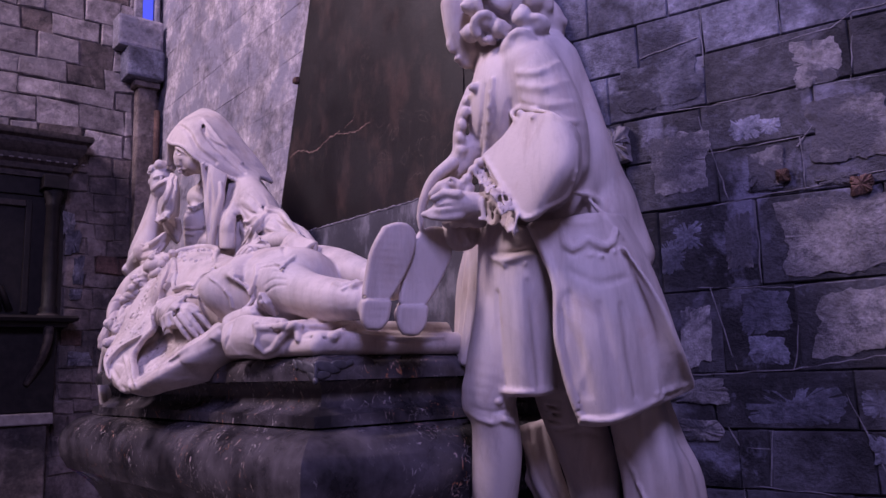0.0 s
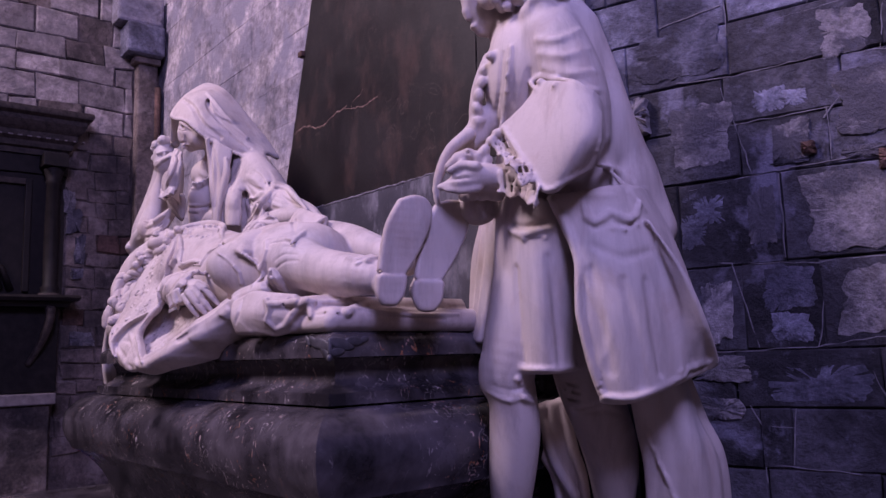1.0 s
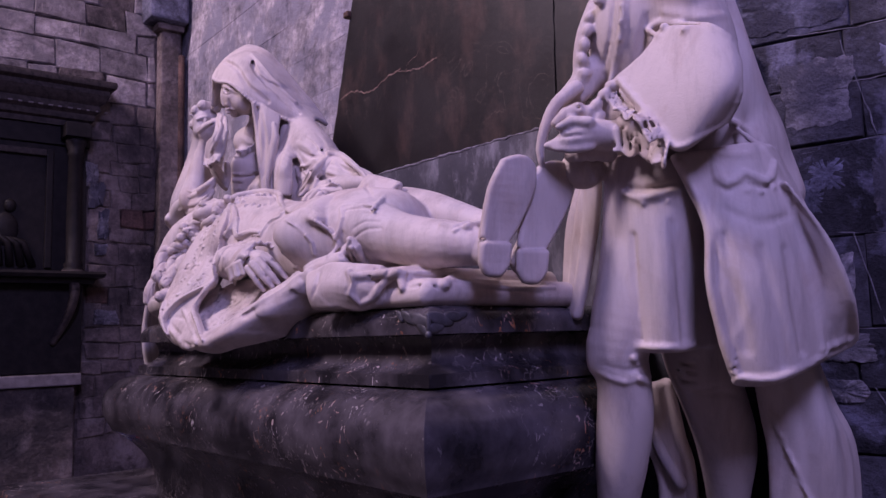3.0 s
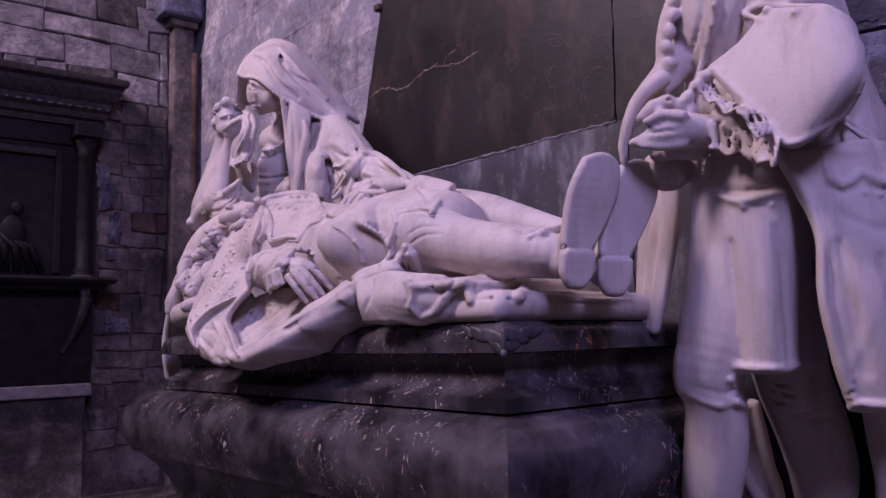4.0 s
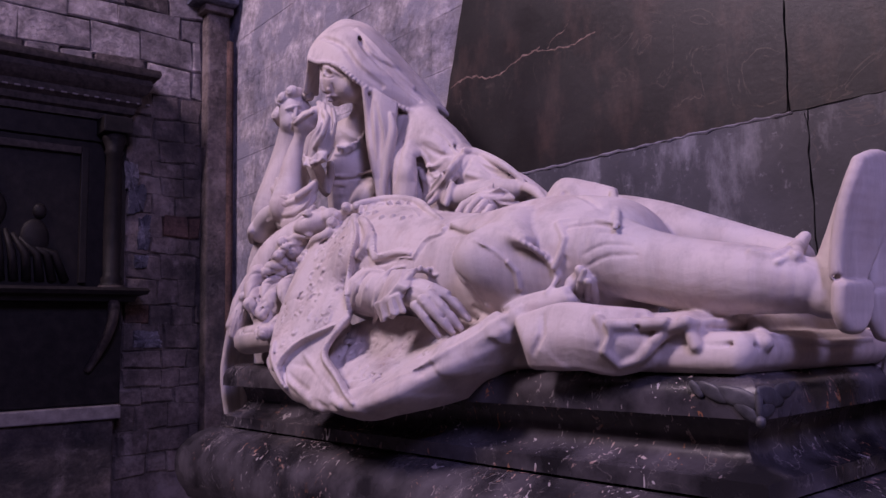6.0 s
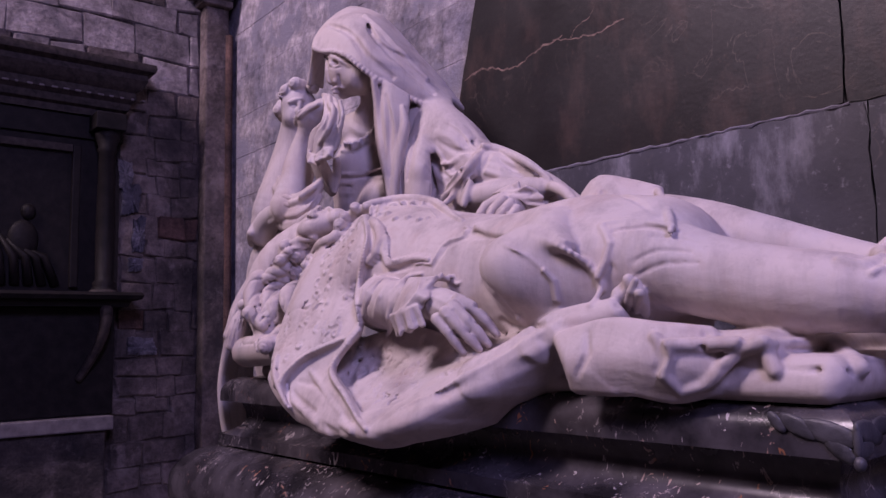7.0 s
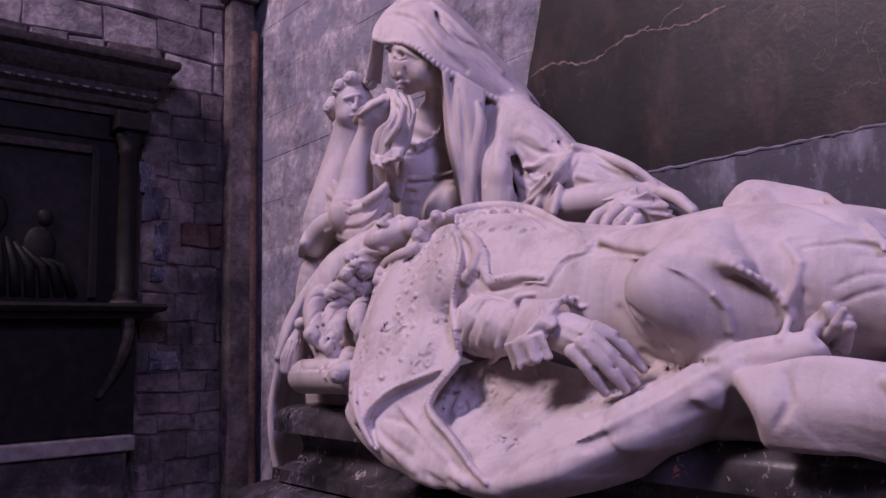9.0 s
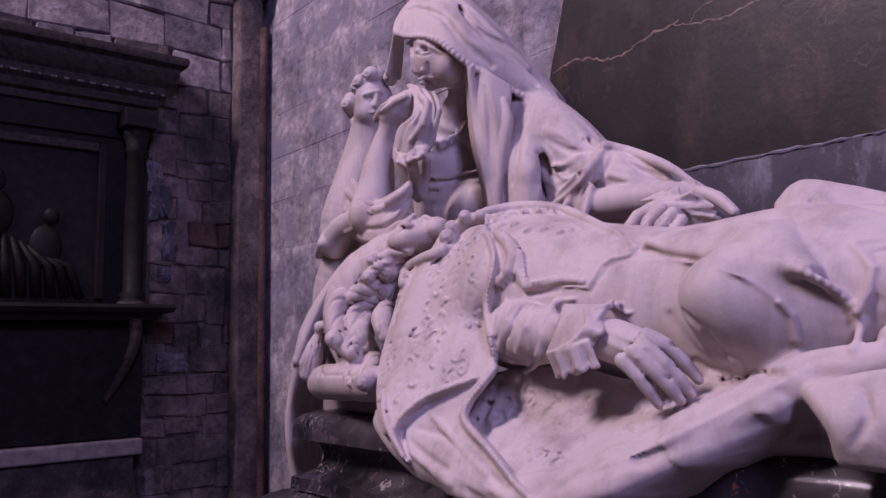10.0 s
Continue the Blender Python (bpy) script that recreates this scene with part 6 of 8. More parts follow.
rec.path([(-2.612, 0.985, 1.816, 0.0018), (-2.573, 0.986, 1.802, 0.0022), (-2.529, 0.965, 1.790, 0.0017)], 0.006)
rec.path([(-2.614, 0.981, 1.800, 0.0018), (-2.583, 0.982, 1.787, 0.0022), (-2.532, 0.951, 1.775, 0.0017)], 0.006)
rec.ell((-2.485, 1.034, 1.741), (0.0043, 0.0051, 0.0026), (98, -34, 47), 0.0015)
rec.ell((-2.481, 1.009, 1.723), (0.0042, 0.0050, 0.0025), (98, -34, 47), 0.0015)
rec.ell((-2.488, 0.993, 1.714), (0.0042, 0.0050, 0.0025), (98, -34, 47), 0.0015)
rec.ell((-2.517, 0.980, 1.707), (0.0042, 0.0051, 0.0025), (98, -34, 47), 0.0015)
rec.sheet([[(-2.871, 0.966, 1.745), (-2.910, 0.946, 1.702), (-2.909, 0.931, 1.670), (-2.863, 0.914, 1.648), (-2.796, 0.899, 1.617), (-2.730, 0.884, 1.581)], [(-2.916, 0.952, 1.724), (-2.955, 0.935, 1.691), (-2.957, 0.916, 1.650), (-2.903, 0.899, 1.620), (-2.825, 0.886, 1.590), (-2.756, 0.878, 1.570)], [(-2.989, 0.928, 1.698), (-3.019, 0.912, 1.668), (-3.025, 0.900, 1.637), (-2.974, 0.888, 1.600), (-2.880, 0.880, 1.578), (-2.785, 0.876, 1.563)]], 0.01, 0.006)  # mantle panel
rec.path([(-2.867, 0.974, 1.757, 0.0072), (-2.873, 0.951, 1.730, 0.0092), (-2.898, 0.939, 1.699, 0.0093), (-2.895, 0.922, 1.674, 0.0082), (-2.853, 0.903, 1.652, 0.0079), (-2.788, 0.890, 1.622, 0.0075), (-2.725, 0.874, 1.588, 0.0063), (-2.668, 0.860, 1.567, 0.0052)], 0.004)  # mantle edge
rec.beads([(-2.859, 0.967, 1.754), (-2.868, 0.944, 1.726), (-2.890, 0.929, 1.696), (-2.881, 0.910, 1.673), (-2.838, 0.893, 1.650), (-2.773, 0.880, 1.620), (-2.713, 0.866, 1.587)], 0.004, 0.009, 0.002)
rec.path([(-2.915, 1.030, 1.730, 0.0076), (-2.925, 1.008, 1.694, 0.0129), (-2.917, 0.979, 1.665, 0.0137), (-2.878, 0.959, 1.644, 0.0092), (-2.837, 0.949, 1.624, 0.0040)], 0.006, True)
rec.path([(-2.997, 0.895, 1.647, 0.0032), (-2.918, 0.899, 1.638, 0.0061), (-2.819, 0.881, 1.605, 0.0057), (-2.751, 0.871, 1.580, 0.0027)], 0.008, True)
rec.path([(-3.002, 0.883, 1.623, 0.0032), (-2.953, 0.878, 1.603, 0.0072), (-2.885, 0.871, 1.588, 0.0039)], 0.008, True)
rec.path([(-2.965, 0.911, 1.667, 0.0042), (-2.883, 0.899, 1.627, 0.0070), (-2.785, 0.879, 1.588, 0.0047)], 0.008)
rec.path([(-2.797, 0.942, 1.610, 0.0029), (-2.760, 0.944, 1.617, 0.0038), (-2.718, 0.942, 1.617, 0.0019)], 0.005, True)
rec.path([(-2.715, 0.981, 1.646, 0.0028), (-2.693, 0.991, 1.652, 0.0038)], 0.005, True)
rec.path([(-2.612, 0.976, 1.656, 0.0027), (-2.583, 0.983, 1.668, 0.0035), (-2.555, 0.968, 1.664, 0.0017)], 0.005, True)
rec.path([(-2.869, 1.021, 1.700, 0.0042), (-2.832, 1.014, 1.679, 0.0041)], 0.005, True)
rec.path([(-2.898, 0.988, 1.667, 0.0032), (-2.868, 0.991, 1.663, 0.0031)], 0.005, True)
rec.path([(-2.505, 1.001, 1.796, 0.0034), (-2.526, 1.085, 1.766, 0.0072), (-2.486, 1.087, 1.751, 0.0061), (-2.441, 1.065, 1.749, 0.0025)], 0.006, True)
rec.path([(-2.486, 1.001, 1.839, 0.0025), (-2.454, 1.001, 1.813, 0.0050), (-2.456, 1.044, 1.779, 0.0034)], 0.014, True)
rec.path([(-2.614, 1.097, 1.931, 0.0029), (-2.542, 1.091, 1.924, 0.0032), (-2.420, 1.002, 1.899, 0.0029), (-2.376, 1.015, 1.874, 0.0024), (-2.352, 1.030, 1.849, 0.0024)], 0.005)
rec.path([(-2.350, 1.026, 1.848, 0.0039), (-2.340, 1.040, 1.829, 0.0047), (-2.341, 1.048, 1.797, 0.0055)], 0.005)
rec.path([(-2.209, 1.090, 1.853, 0.0025), (-2.164, 1.102, 1.870, 0.0037), (-2.111, 1.115, 1.862, 0.0024)], 0.004, True)
rec.path([(-2.202, 1.096, 1.832, 0.0025), (-2.152, 1.100, 1.847, 0.0037), (-2.097, 1.110, 1.843, 0.0024)], 0.004, True)
rec.path([(-2.181, 1.110, 1.896, 0.0025), (-2.146, 1.120, 1.892, 0.0037), (-2.105, 1.127, 1.878, 0.0024)], 0.004, True)
rec.path([(-2.280, 1.101, 1.923, 0.0065), (-2.250, 1.087, 1.888, 0.0076), (-2.257, 1.081, 1.857, 0.0076), (-2.268, 1.073, 1.833, 0.0063)], 0.004)  # coat edge
rec.path([(-2.246, 1.082, 1.849, 0.0050), (-2.228, 1.075, 1.816, 0.0100), (-2.218, 1.062, 1.783, 0.0074)], 0.005, True)
rec.path([(-2.275, 1.103, 1.928, 0.0039), (-2.227, 1.126, 1.928, 0.0045), (-2.149, 1.128, 1.908, 0.0037)], 0.006)  # waistcoat hem
rec.path([(-2.251, 1.099, 1.912, 0.0038), (-2.202, 1.119, 1.914, 0.0050), (-2.147, 1.126, 1.898, 0.0037)], 0.004, True)
rec.path([(-2.107, 1.014, 1.723, 0.0046), (-2.099, 1.008, 1.700, 0.0080), (-2.112, 1.010, 1.680, 0.0046)], 0.006, True)
rec.path([(-2.240, 1.007, 1.739, 0.0037), (-2.229, 0.991, 1.705, 0.0072), (-2.249, 0.987, 1.669, 0.0036)], 0.006, True)
rec.path([(-1.991, 1.020, 1.748, 0.0033), (-2.060, 1.065, 1.732, 0.0057), (-2.050, 1.038, 1.709, 0.0034)], 0.006, True)
rec.path([(-2.041, 1.137, 1.753, 0.0035), (-1.991, 1.057, 1.723, 0.0055), (-2.025, 1.051, 1.680, 0.0033)], 0.006, True)
rec.tufts(lapel, 190, 1, (0.78, -0.62, 0.1))
rec.tufts(lining, 130, 2, (0.5, -0.6, 0.6))
rec.grain(0.00025, 150.0, 2)
rec.skin("reclining_statue", MARBLE, "pale marble reclining effigy on a mat, wrapped in a fur mantle")
wom = Clay((-3.98, 1.02, 1.42), (-2.30, 1.76, 2.88), 0.0040)
wom.ell((-3.442, 1.315, 2.577), (0.0658, 0.0815, 0.0721), (97, -7, 50), 0.01)  # face
wom.ell((-3.452, 1.360, 2.639), (0.0926, 0.1054, 0.0958), (97, 1, 51), 0.01)
wom.ell((-3.401, 1.325, 2.545), (0.0495, 0.0556, 0.0587), (97, 1, 51), 0.012)
wom.path([(-3.515, 1.272, 2.633, 0.0048), (-3.437, 1.250, 2.608, 0.0054), (-3.394, 1.258, 2.582, 0.0045), (-3.374, 1.277, 2.564, 0.0038)], 0.008)  # brow
wom.ell((-3.420, 1.250, 2.582), (0.0229, 0.0092, 0.0107), (97, 13, 53), 0.004, True)
wom.ell((-3.502, 1.266, 2.614), (0.0095, 0.0079, 0.0095), (97, 1, 51), 0.004, True)
wom.ell((-3.430, 1.257, 2.580), (0.0184, 0.0069, 0.0061), (97, 13, 53), 0.004)  # eyelid
wom.path([(-3.448, 1.246, 2.577, 0.0025), (-3.420, 1.249, 2.564, 0.0030), (-3.397, 1.261, 2.565, 0.0024)], 0.002, True)
wom.path([(-3.489, 1.266, 2.613, 0.0063), (-3.466, 1.253, 2.571, 0.0078), (-3.470, 1.261, 2.545, 0.0101), (-3.467, 1.264, 2.536, 0.0085)], 0.004)  # nose
wom.ell((-3.435, 1.261, 2.530), (0.0077, 0.0069, 0.0077), (97, 1, 51), 0.004)
wom.path([(-3.460, 1.269, 2.526, 0.0031), (-3.438, 1.270, 2.521, 0.0031)], 0.002, True)
wom.path([(-3.413, 1.261, 2.541, 0.0046), (-3.417, 1.269, 2.525, 0.0053), (-3.420, 1.273, 2.517, 0.0031)], 0.006, True)
wom.path([(-3.451, 1.262, 2.509, 0.0054), (-3.436, 1.274, 2.515, 0.0069), (-3.416, 1.286, 2.506, 0.0038)], 0.003)  # lips
wom.path([(-3.447, 1.266, 2.499, 0.0062), (-3.452, 1.290, 2.505, 0.0078), (-3.427, 1.292, 2.502, 0.0039)], 0.003)
wom.path([(-3.446, 1.262, 2.505, 0.0025), (-3.432, 1.275, 2.506, 0.0031), (-3.414, 1.287, 2.502, 0.0025)], 0.002, True)
wom.ell((-3.449, 1.305, 2.498), (0.0203, 0.0125, 0.0140), (97, -9, 50), 0.008)  # chin
wom.path([(-3.415, 1.385, 2.555, 0.0474), (-3.443, 1.415, 2.483, 0.0481), (-3.484, 1.430, 2.421, 0.0749)], 0.012)  # neck
wom.sheet([[(-3.532, 1.245, 2.668), (-3.574, 1.260, 2.621), (-3.612, 1.270, 2.571)], [(-3.575, 1.300, 2.716), (-3.625, 1.330, 2.652), (-3.652, 1.340, 2.585)]], 0.007, 0.004)  # hood lining
wom.sheet([[(-3.532, 1.245, 2.665), (-3.485, 1.250, 2.641), (-3.428, 1.258, 2.624), (-3.376, 1.268, 2.597), (-3.340, 1.285, 2.562), (-3.320, 1.310, 2.533), (-3.299, 1.350, 2.505), (-3.279, 1.400, 2.475), (-3.254, 1.450, 2.452), (-3.220, 1.530, 2.431)], [(-3.555, 1.270, 2.709), (-3.510, 1.285, 2.727), (-3.416, 1.285, 2.691), (-3.342, 1.300, 2.632), (-3.305, 1.330, 2.583), (-3.280, 1.375, 2.545), (-3.257, 1.430, 2.506), (-3.234, 1.480, 2.472), (-3.220, 1.535, 2.447)], [(-3.571, 1.310, 2.762), (-3.538, 1.335, 2.786), (-3.420, 1.345, 2.741), (-3.354, 1.370, 2.678), (-3.317, 1.410, 2.621), (-3.292, 1.465, 2.565), (-3.268, 1.515, 2.517), (-3.238, 1.560, 2.470)], [(-3.627, 1.380, 2.824), (-3.606, 1.430, 2.863), (-3.509, 1.470, 2.817), (-3.440, 1.510, 2.736), (-3.389, 1.550, 2.651), (-3.339, 1.590, 2.577), (-3.299, 1.615, 2.512), (-3.271, 1.630, 2.465)]], 0.01, 0.005)  # hood
wom.path([(-3.511, 1.430, 2.726, 0.0767), (-3.447, 1.500, 2.636, 0.0762), (-3.354, 1.555, 2.519, 0.0648)], 0.012)
wom.ell((-3.471, 1.538, 2.367), (0.1812, 0.1812, 0.1100), (97, 21, 54), 0.02)
wom.path([(-3.503, 1.400, 2.796, 0.0050), (-3.340, 1.338, 2.675, 0.0107), (-3.295, 1.366, 2.610, 0.0121), (-3.260, 1.418, 2.542, 0.0121), (-3.225, 1.482, 2.478, 0.0076)], 0.005, True)  # crease of the hood
wom.path([(-3.413, 1.360, 2.753, 0.0095), (-3.334, 1.381, 2.668, 0.0139), (-3.290, 1.418, 2.595, 0.0138), (-3.256, 1.476, 2.528, 0.0123)], 0.006)
wom.path([(-3.504, 1.281, 2.737, 0.0048), (-3.379, 1.280, 2.671, 0.0091), (-3.310, 1.299, 2.581, 0.0089), (-3.273, 1.364, 2.519, 0.0060)], 0.012, True)
wom.beads([(-3.520, 1.237, 2.654), (-3.474, 1.242, 2.632), (-3.417, 1.250, 2.616), (-3.367, 1.261, 2.590), (-3.332, 1.278, 2.555), (-3.313, 1.305, 2.527), (-3.292, 1.344, 2.499), (-3.272, 1.394, 2.469), (-3.247, 1.443, 2.446), (-3.217, 1.514, 2.429)], 0.0085, 0.015, 0.0015)
wom.ell((-3.543, 1.440, 2.419), (0.0965, 0.0732, 0.0865), (97, 1, 51), 0.012)  # breast
wom.ell((-3.535, 1.430, 2.272), (0.0953, 0.1512, 0.0986), (97, 1, 51), 0.012)  # bodice
wom.ell((-3.506, 1.395, 2.302), (0.0807, 0.0646, 0.0613), (97, 1, 51), 0.012)
wom.path([(-3.509, 1.330, 2.334, 0.0064), (-3.472, 1.349, 2.329, 0.0079), (-3.453, 1.391, 2.357, 0.0079), (-3.426, 1.406, 2.386, 0.0063)], 0.003)  # neckline
wom.ruffle([(-3.503, 1.337, 2.343), (-3.462, 1.345, 2.332), (-3.444, 1.384, 2.360), (-3.422, 1.399, 2.387)], (0.44, -0.33, 0.84), 0.0191, 5, 0.0064)
wom.path([(-3.538, 1.330, 2.266, 0.0040), (-3.491, 1.342, 2.257, 0.0063), (-3.448, 1.385, 2.261, 0.0063), (-3.351, 1.380, 2.257, 0.0038)], 0.004)
wom.path([(-3.544, 1.334, 2.253, 0.0040), (-3.493, 1.343, 2.243, 0.0063), (-3.449, 1.385, 2.247, 0.0063), (-3.352, 1.380, 2.243, 0.0038)], 0.004, True)
wom.path([(-3.548, 1.337, 2.239, 0.0040), (-3.497, 1.346, 2.230, 0.0063), (-3.453, 1.388, 2.234, 0.0063), (-3.352, 1.380, 2.230, 0.0038)], 0.004)
wom.path([(-3.554, 1.341, 2.227, 0.0040), (-3.501, 1.349, 2.218, 0.0063), (-3.455, 1.389, 2.221, 0.0063), (-3.352, 1.380, 2.217, 0.0038)], 0.004, True)
wom.path([(-3.565, 1.349, 2.210, 0.0040), (-3.507, 1.353, 2.200, 0.0064), (-3.461, 1.393, 2.203, 0.0063), (-3.353, 1.380, 2.199, 0.0038)], 0.004)
wom.path([(-3.576, 1.357, 2.198, 0.0041), (-3.512, 1.357, 2.187, 0.0064), (-3.464, 1.396, 2.190, 0.0063), (-3.354, 1.380, 2.185, 0.0038)], 0.004, True)
wom.path([(-3.614, 1.385, 2.190, 0.0041), (-3.519, 1.362, 2.172, 0.0064), (-3.472, 1.402, 2.175, 0.0064), (-3.354, 1.380, 2.170, 0.0038)], 0.004)
wom.path([(-3.555, 1.450, 2.244, 0.1096), (-3.531, 1.470, 2.142, 0.1153), (-3.325, 1.500, 2.118, 0.0928)], 0.02)
wom.sheet([[(-3.352, 1.345, 2.538), (-3.359, 1.360, 2.451), (-3.354, 1.365, 2.341), (-3.319, 1.360, 2.241), (-3.296, 1.360, 2.138)], [(-3.285, 1.350, 2.498), (-3.274, 1.345, 2.396), (-3.268, 1.345, 2.305), (-3.256, 1.345, 2.213), (-3.250, 1.345, 2.136)], [(-3.249, 1.400, 2.458), (-3.245, 1.385, 2.366), (-3.255, 1.375, 2.276), (-3.261, 1.370, 2.202), (-3.259, 1.370, 2.142)]], 0.009, 0.006)  # veil
wom.path([(-3.305, 1.317, 2.509, 0.0089), (-3.315, 1.341, 2.406, 0.0135), (-3.295, 1.341, 2.292, 0.0133), (-3.263, 1.337, 2.184, 0.0116), (-3.258, 1.338, 2.133, 0.0086)], 0.005)
wom.path([(-3.242, 1.376, 2.421, 0.0059), (-3.237, 1.382, 2.367, 0.0147), (-3.245, 1.367, 2.285, 0.0160), (-3.245, 1.348, 2.200, 0.0130), (-3.242, 1.343, 2.137, 0.0086)], 0.006)
wom.path([(-3.276, 1.337, 2.456, 0.0059), (-3.260, 1.340, 2.362, 0.0131), (-3.259, 1.336, 2.284, 0.0116), (-3.252, 1.335, 2.211, 0.0058)], 0.006, True)
wom.path([(-3.284, 1.460, 2.419, 0.0306), (-3.284, 1.445, 2.346, 0.0304), (-3.280, 1.430, 2.258, 0.0301)], 0.01)
wom.path([(-3.286, 1.485, 2.360, 0.0462), (-3.254, 1.455, 2.256, 0.0510), (-3.239, 1.445, 2.162, 0.0533)], 0.012)
wom.sheet([[(-3.257, 1.455, 2.408), (-3.250, 1.395, 2.293), (-3.268, 1.385, 2.220), (-3.235, 1.380, 2.137)], [(-3.228, 1.455, 2.382), (-3.173, 1.380, 2.246), (-3.182, 1.375, 2.182), (-3.185, 1.375, 2.129)], [(-3.204, 1.460, 2.359), (-3.166, 1.405, 2.248), (-3.155, 1.400, 2.187), (-3.162, 1.400, 2.128)]], 0.01, 0.008)  # fold of the sleeve
wom.path([(-3.220, 1.405, 2.330, 0.0059), (-3.202, 1.368, 2.250, 0.0100), (-3.212, 1.365, 2.196, 0.0057)], 0.006, True)
wom.path([(-3.244, 1.510, 2.394, 0.0704), (-3.166, 1.520, 2.301, 0.0861), (-3.072, 1.540, 2.211, 0.0688)], 0.02)  # shoulder
wom.path([(-3.302, 1.566, 2.393, 0.0596), (-3.238, 1.562, 2.320, 0.0794), (-3.151, 1.539, 2.242, 0.0820), (-3.035, 1.530, 2.205, 0.0641), (-2.942, 1.539, 2.174, 0.0484), (-2.850, 1.562, 2.140, 0.0338), (-2.736, 1.556, 2.071, 0.0221)], 0.02)  # sleeve
wom.sheet([[(-3.228, 1.491, 2.421), (-3.201, 1.465, 2.316), (-3.176, 1.449, 2.221), (-3.147, 1.455, 2.123)], [(-3.162, 1.516, 2.383), (-3.121, 1.487, 2.295), (-3.092, 1.460, 2.207), (-3.083, 1.455, 2.118)], [(-3.080, 1.537, 2.301), (-3.047, 1.506, 2.254), (-3.024, 1.453, 2.180), (-3.031, 1.426, 2.100)]], 0.01, 0.008)  # sleeve drape
wom.path([(-3.060, 1.513, 2.291, 0.0084), (-3.031, 1.552, 2.276, 0.0127), (-2.949, 1.542, 2.233, 0.0122), (-2.870, 1.529, 2.179, 0.0091)], 0.008)
wom.path([(-3.046, 1.501, 2.272, 0.0097), (-3.035, 1.458, 2.211, 0.0123), (-3.089, 1.443, 2.141, 0.0110), (-3.103, 1.417, 2.113, 0.0082)], 0.008)
wom.path([(-3.169, 1.442, 2.233, 0.0057), (-3.111, 1.452, 2.235, 0.0112), (-3.057, 1.475, 2.259, 0.0069)], 0.008)
wom.path([(-3.148, 1.440, 2.212, 0.0042), (-3.092, 1.447, 2.208, 0.0097), (-3.036, 1.450, 2.224, 0.0054)], 0.006, True)
wom.path([(-3.192, 1.465, 2.352, 0.0044), (-3.167, 1.441, 2.247, 0.0129), (-3.111, 1.417, 2.149, 0.0083)], 0.01, True)
wom.path([(-3.141, 1.490, 2.344, 0.0058), (-3.090, 1.495, 2.305, 0.0085), (-3.040, 1.488, 2.275, 0.0055)], 0.008, True)
wom.path([(-3.048, 1.440, 2.183, 0.0041), (-3.070, 1.433, 2.145, 0.0095), (-3.086, 1.428, 2.116, 0.0055)], 0.006, True)
wom.path([(-2.996, 1.474, 2.226, 0.0054), (-2.938, 1.494, 2.208, 0.0093), (-2.877, 1.516, 2.173, 0.0052)], 0.006, True)
wom.path([(-3.010, 1.468, 2.200, 0.0054), (-2.951, 1.487, 2.175, 0.0080), (-2.901, 1.505, 2.159, 0.0052)], 0.007)
wom.pleat((-3.120, 1.463, 2.270), (0.106, 0.108, 0.113), (0.51, 0.50, 0.68), 0.045, 0.0035, 2, 0.6)
wom.path([(-3.027, 1.474, 2.126, 0.0367), (-2.938, 1.488, 2.124, 0.0381), (-2.845, 1.509, 2.120, 0.0344), (-2.781, 1.523, 2.119, 0.0162)], 0.01)  # forearm
wom.path([(-2.770, 1.506, 2.116, 0.0160), (-2.726, 1.500, 2.096, 0.0156), (-2.685, 1.493, 2.060, 0.0117)], 0.008)
wom.path([(-3.030, 1.516, 2.276, 0.0112), (-3.032, 1.444, 2.205, 0.0178), (-3.093, 1.445, 2.168, 0.0182), (-3.150, 1.444, 2.131, 0.0128)], 0.005)  # turned-back sleeve
wom.path([(-3.021, 1.497, 2.272, 0.0111), (-2.983, 1.534, 2.255, 0.0139), (-2.860, 1.510, 2.195, 0.0117), (-2.792, 1.517, 2.141, 0.0076)], 0.005)
wom.path([(-3.030, 1.472, 2.256, 0.0042), (-3.051, 1.420, 2.186, 0.0109), (-3.153, 1.440, 2.148, 0.0057)], 0.004, True)
wom.path([(-3.211, 1.450, 2.260, 0.0044), (-3.118, 1.444, 2.221, 0.0085), (-3.024, 1.453, 2.241, 0.0041)], 0.006, True)
wom.path([(-3.145, 1.390, 2.187, 0.0042), (-3.125, 1.441, 2.184, 0.0085), (-3.045, 1.434, 2.200, 0.0041)], 0.006, True)
wom.path([(-3.155, 1.433, 2.308, 0.0043), (-3.088, 1.456, 2.266, 0.0085), (-3.026, 1.481, 2.265, 0.0042)], 0.008, True)
wom.path([(-2.994, 1.492, 2.243, 0.0041), (-3.001, 1.465, 2.196, 0.0095), (-3.055, 1.433, 2.139, 0.0055)], 0.005, True)
wom.path([(-2.964, 1.497, 2.227, 0.0041), (-2.921, 1.505, 2.192, 0.0080), (-2.869, 1.520, 2.171, 0.0039)], 0.005, True)
wom.path([(-2.689, 1.340, 2.027, 0.0292), (-2.700, 1.300, 2.040, 0.0289), (-2.722, 1.285, 2.046, 0.0268)], 0.008)  # hand
wom.path([(-2.729, 1.272, 2.055, 0.0123), (-2.752, 1.258, 2.041, 0.0129), (-2.767, 1.250, 2.020, 0.0124), (-2.776, 1.250, 2.001, 0.0090)], 0.0025)
wom.path([(-2.700, 1.265, 2.048, 0.0121), (-2.722, 1.250, 2.027, 0.0126), (-2.731, 1.243, 2.001, 0.0115), (-2.738, 1.243, 1.983, 0.0088)], 0.0025)
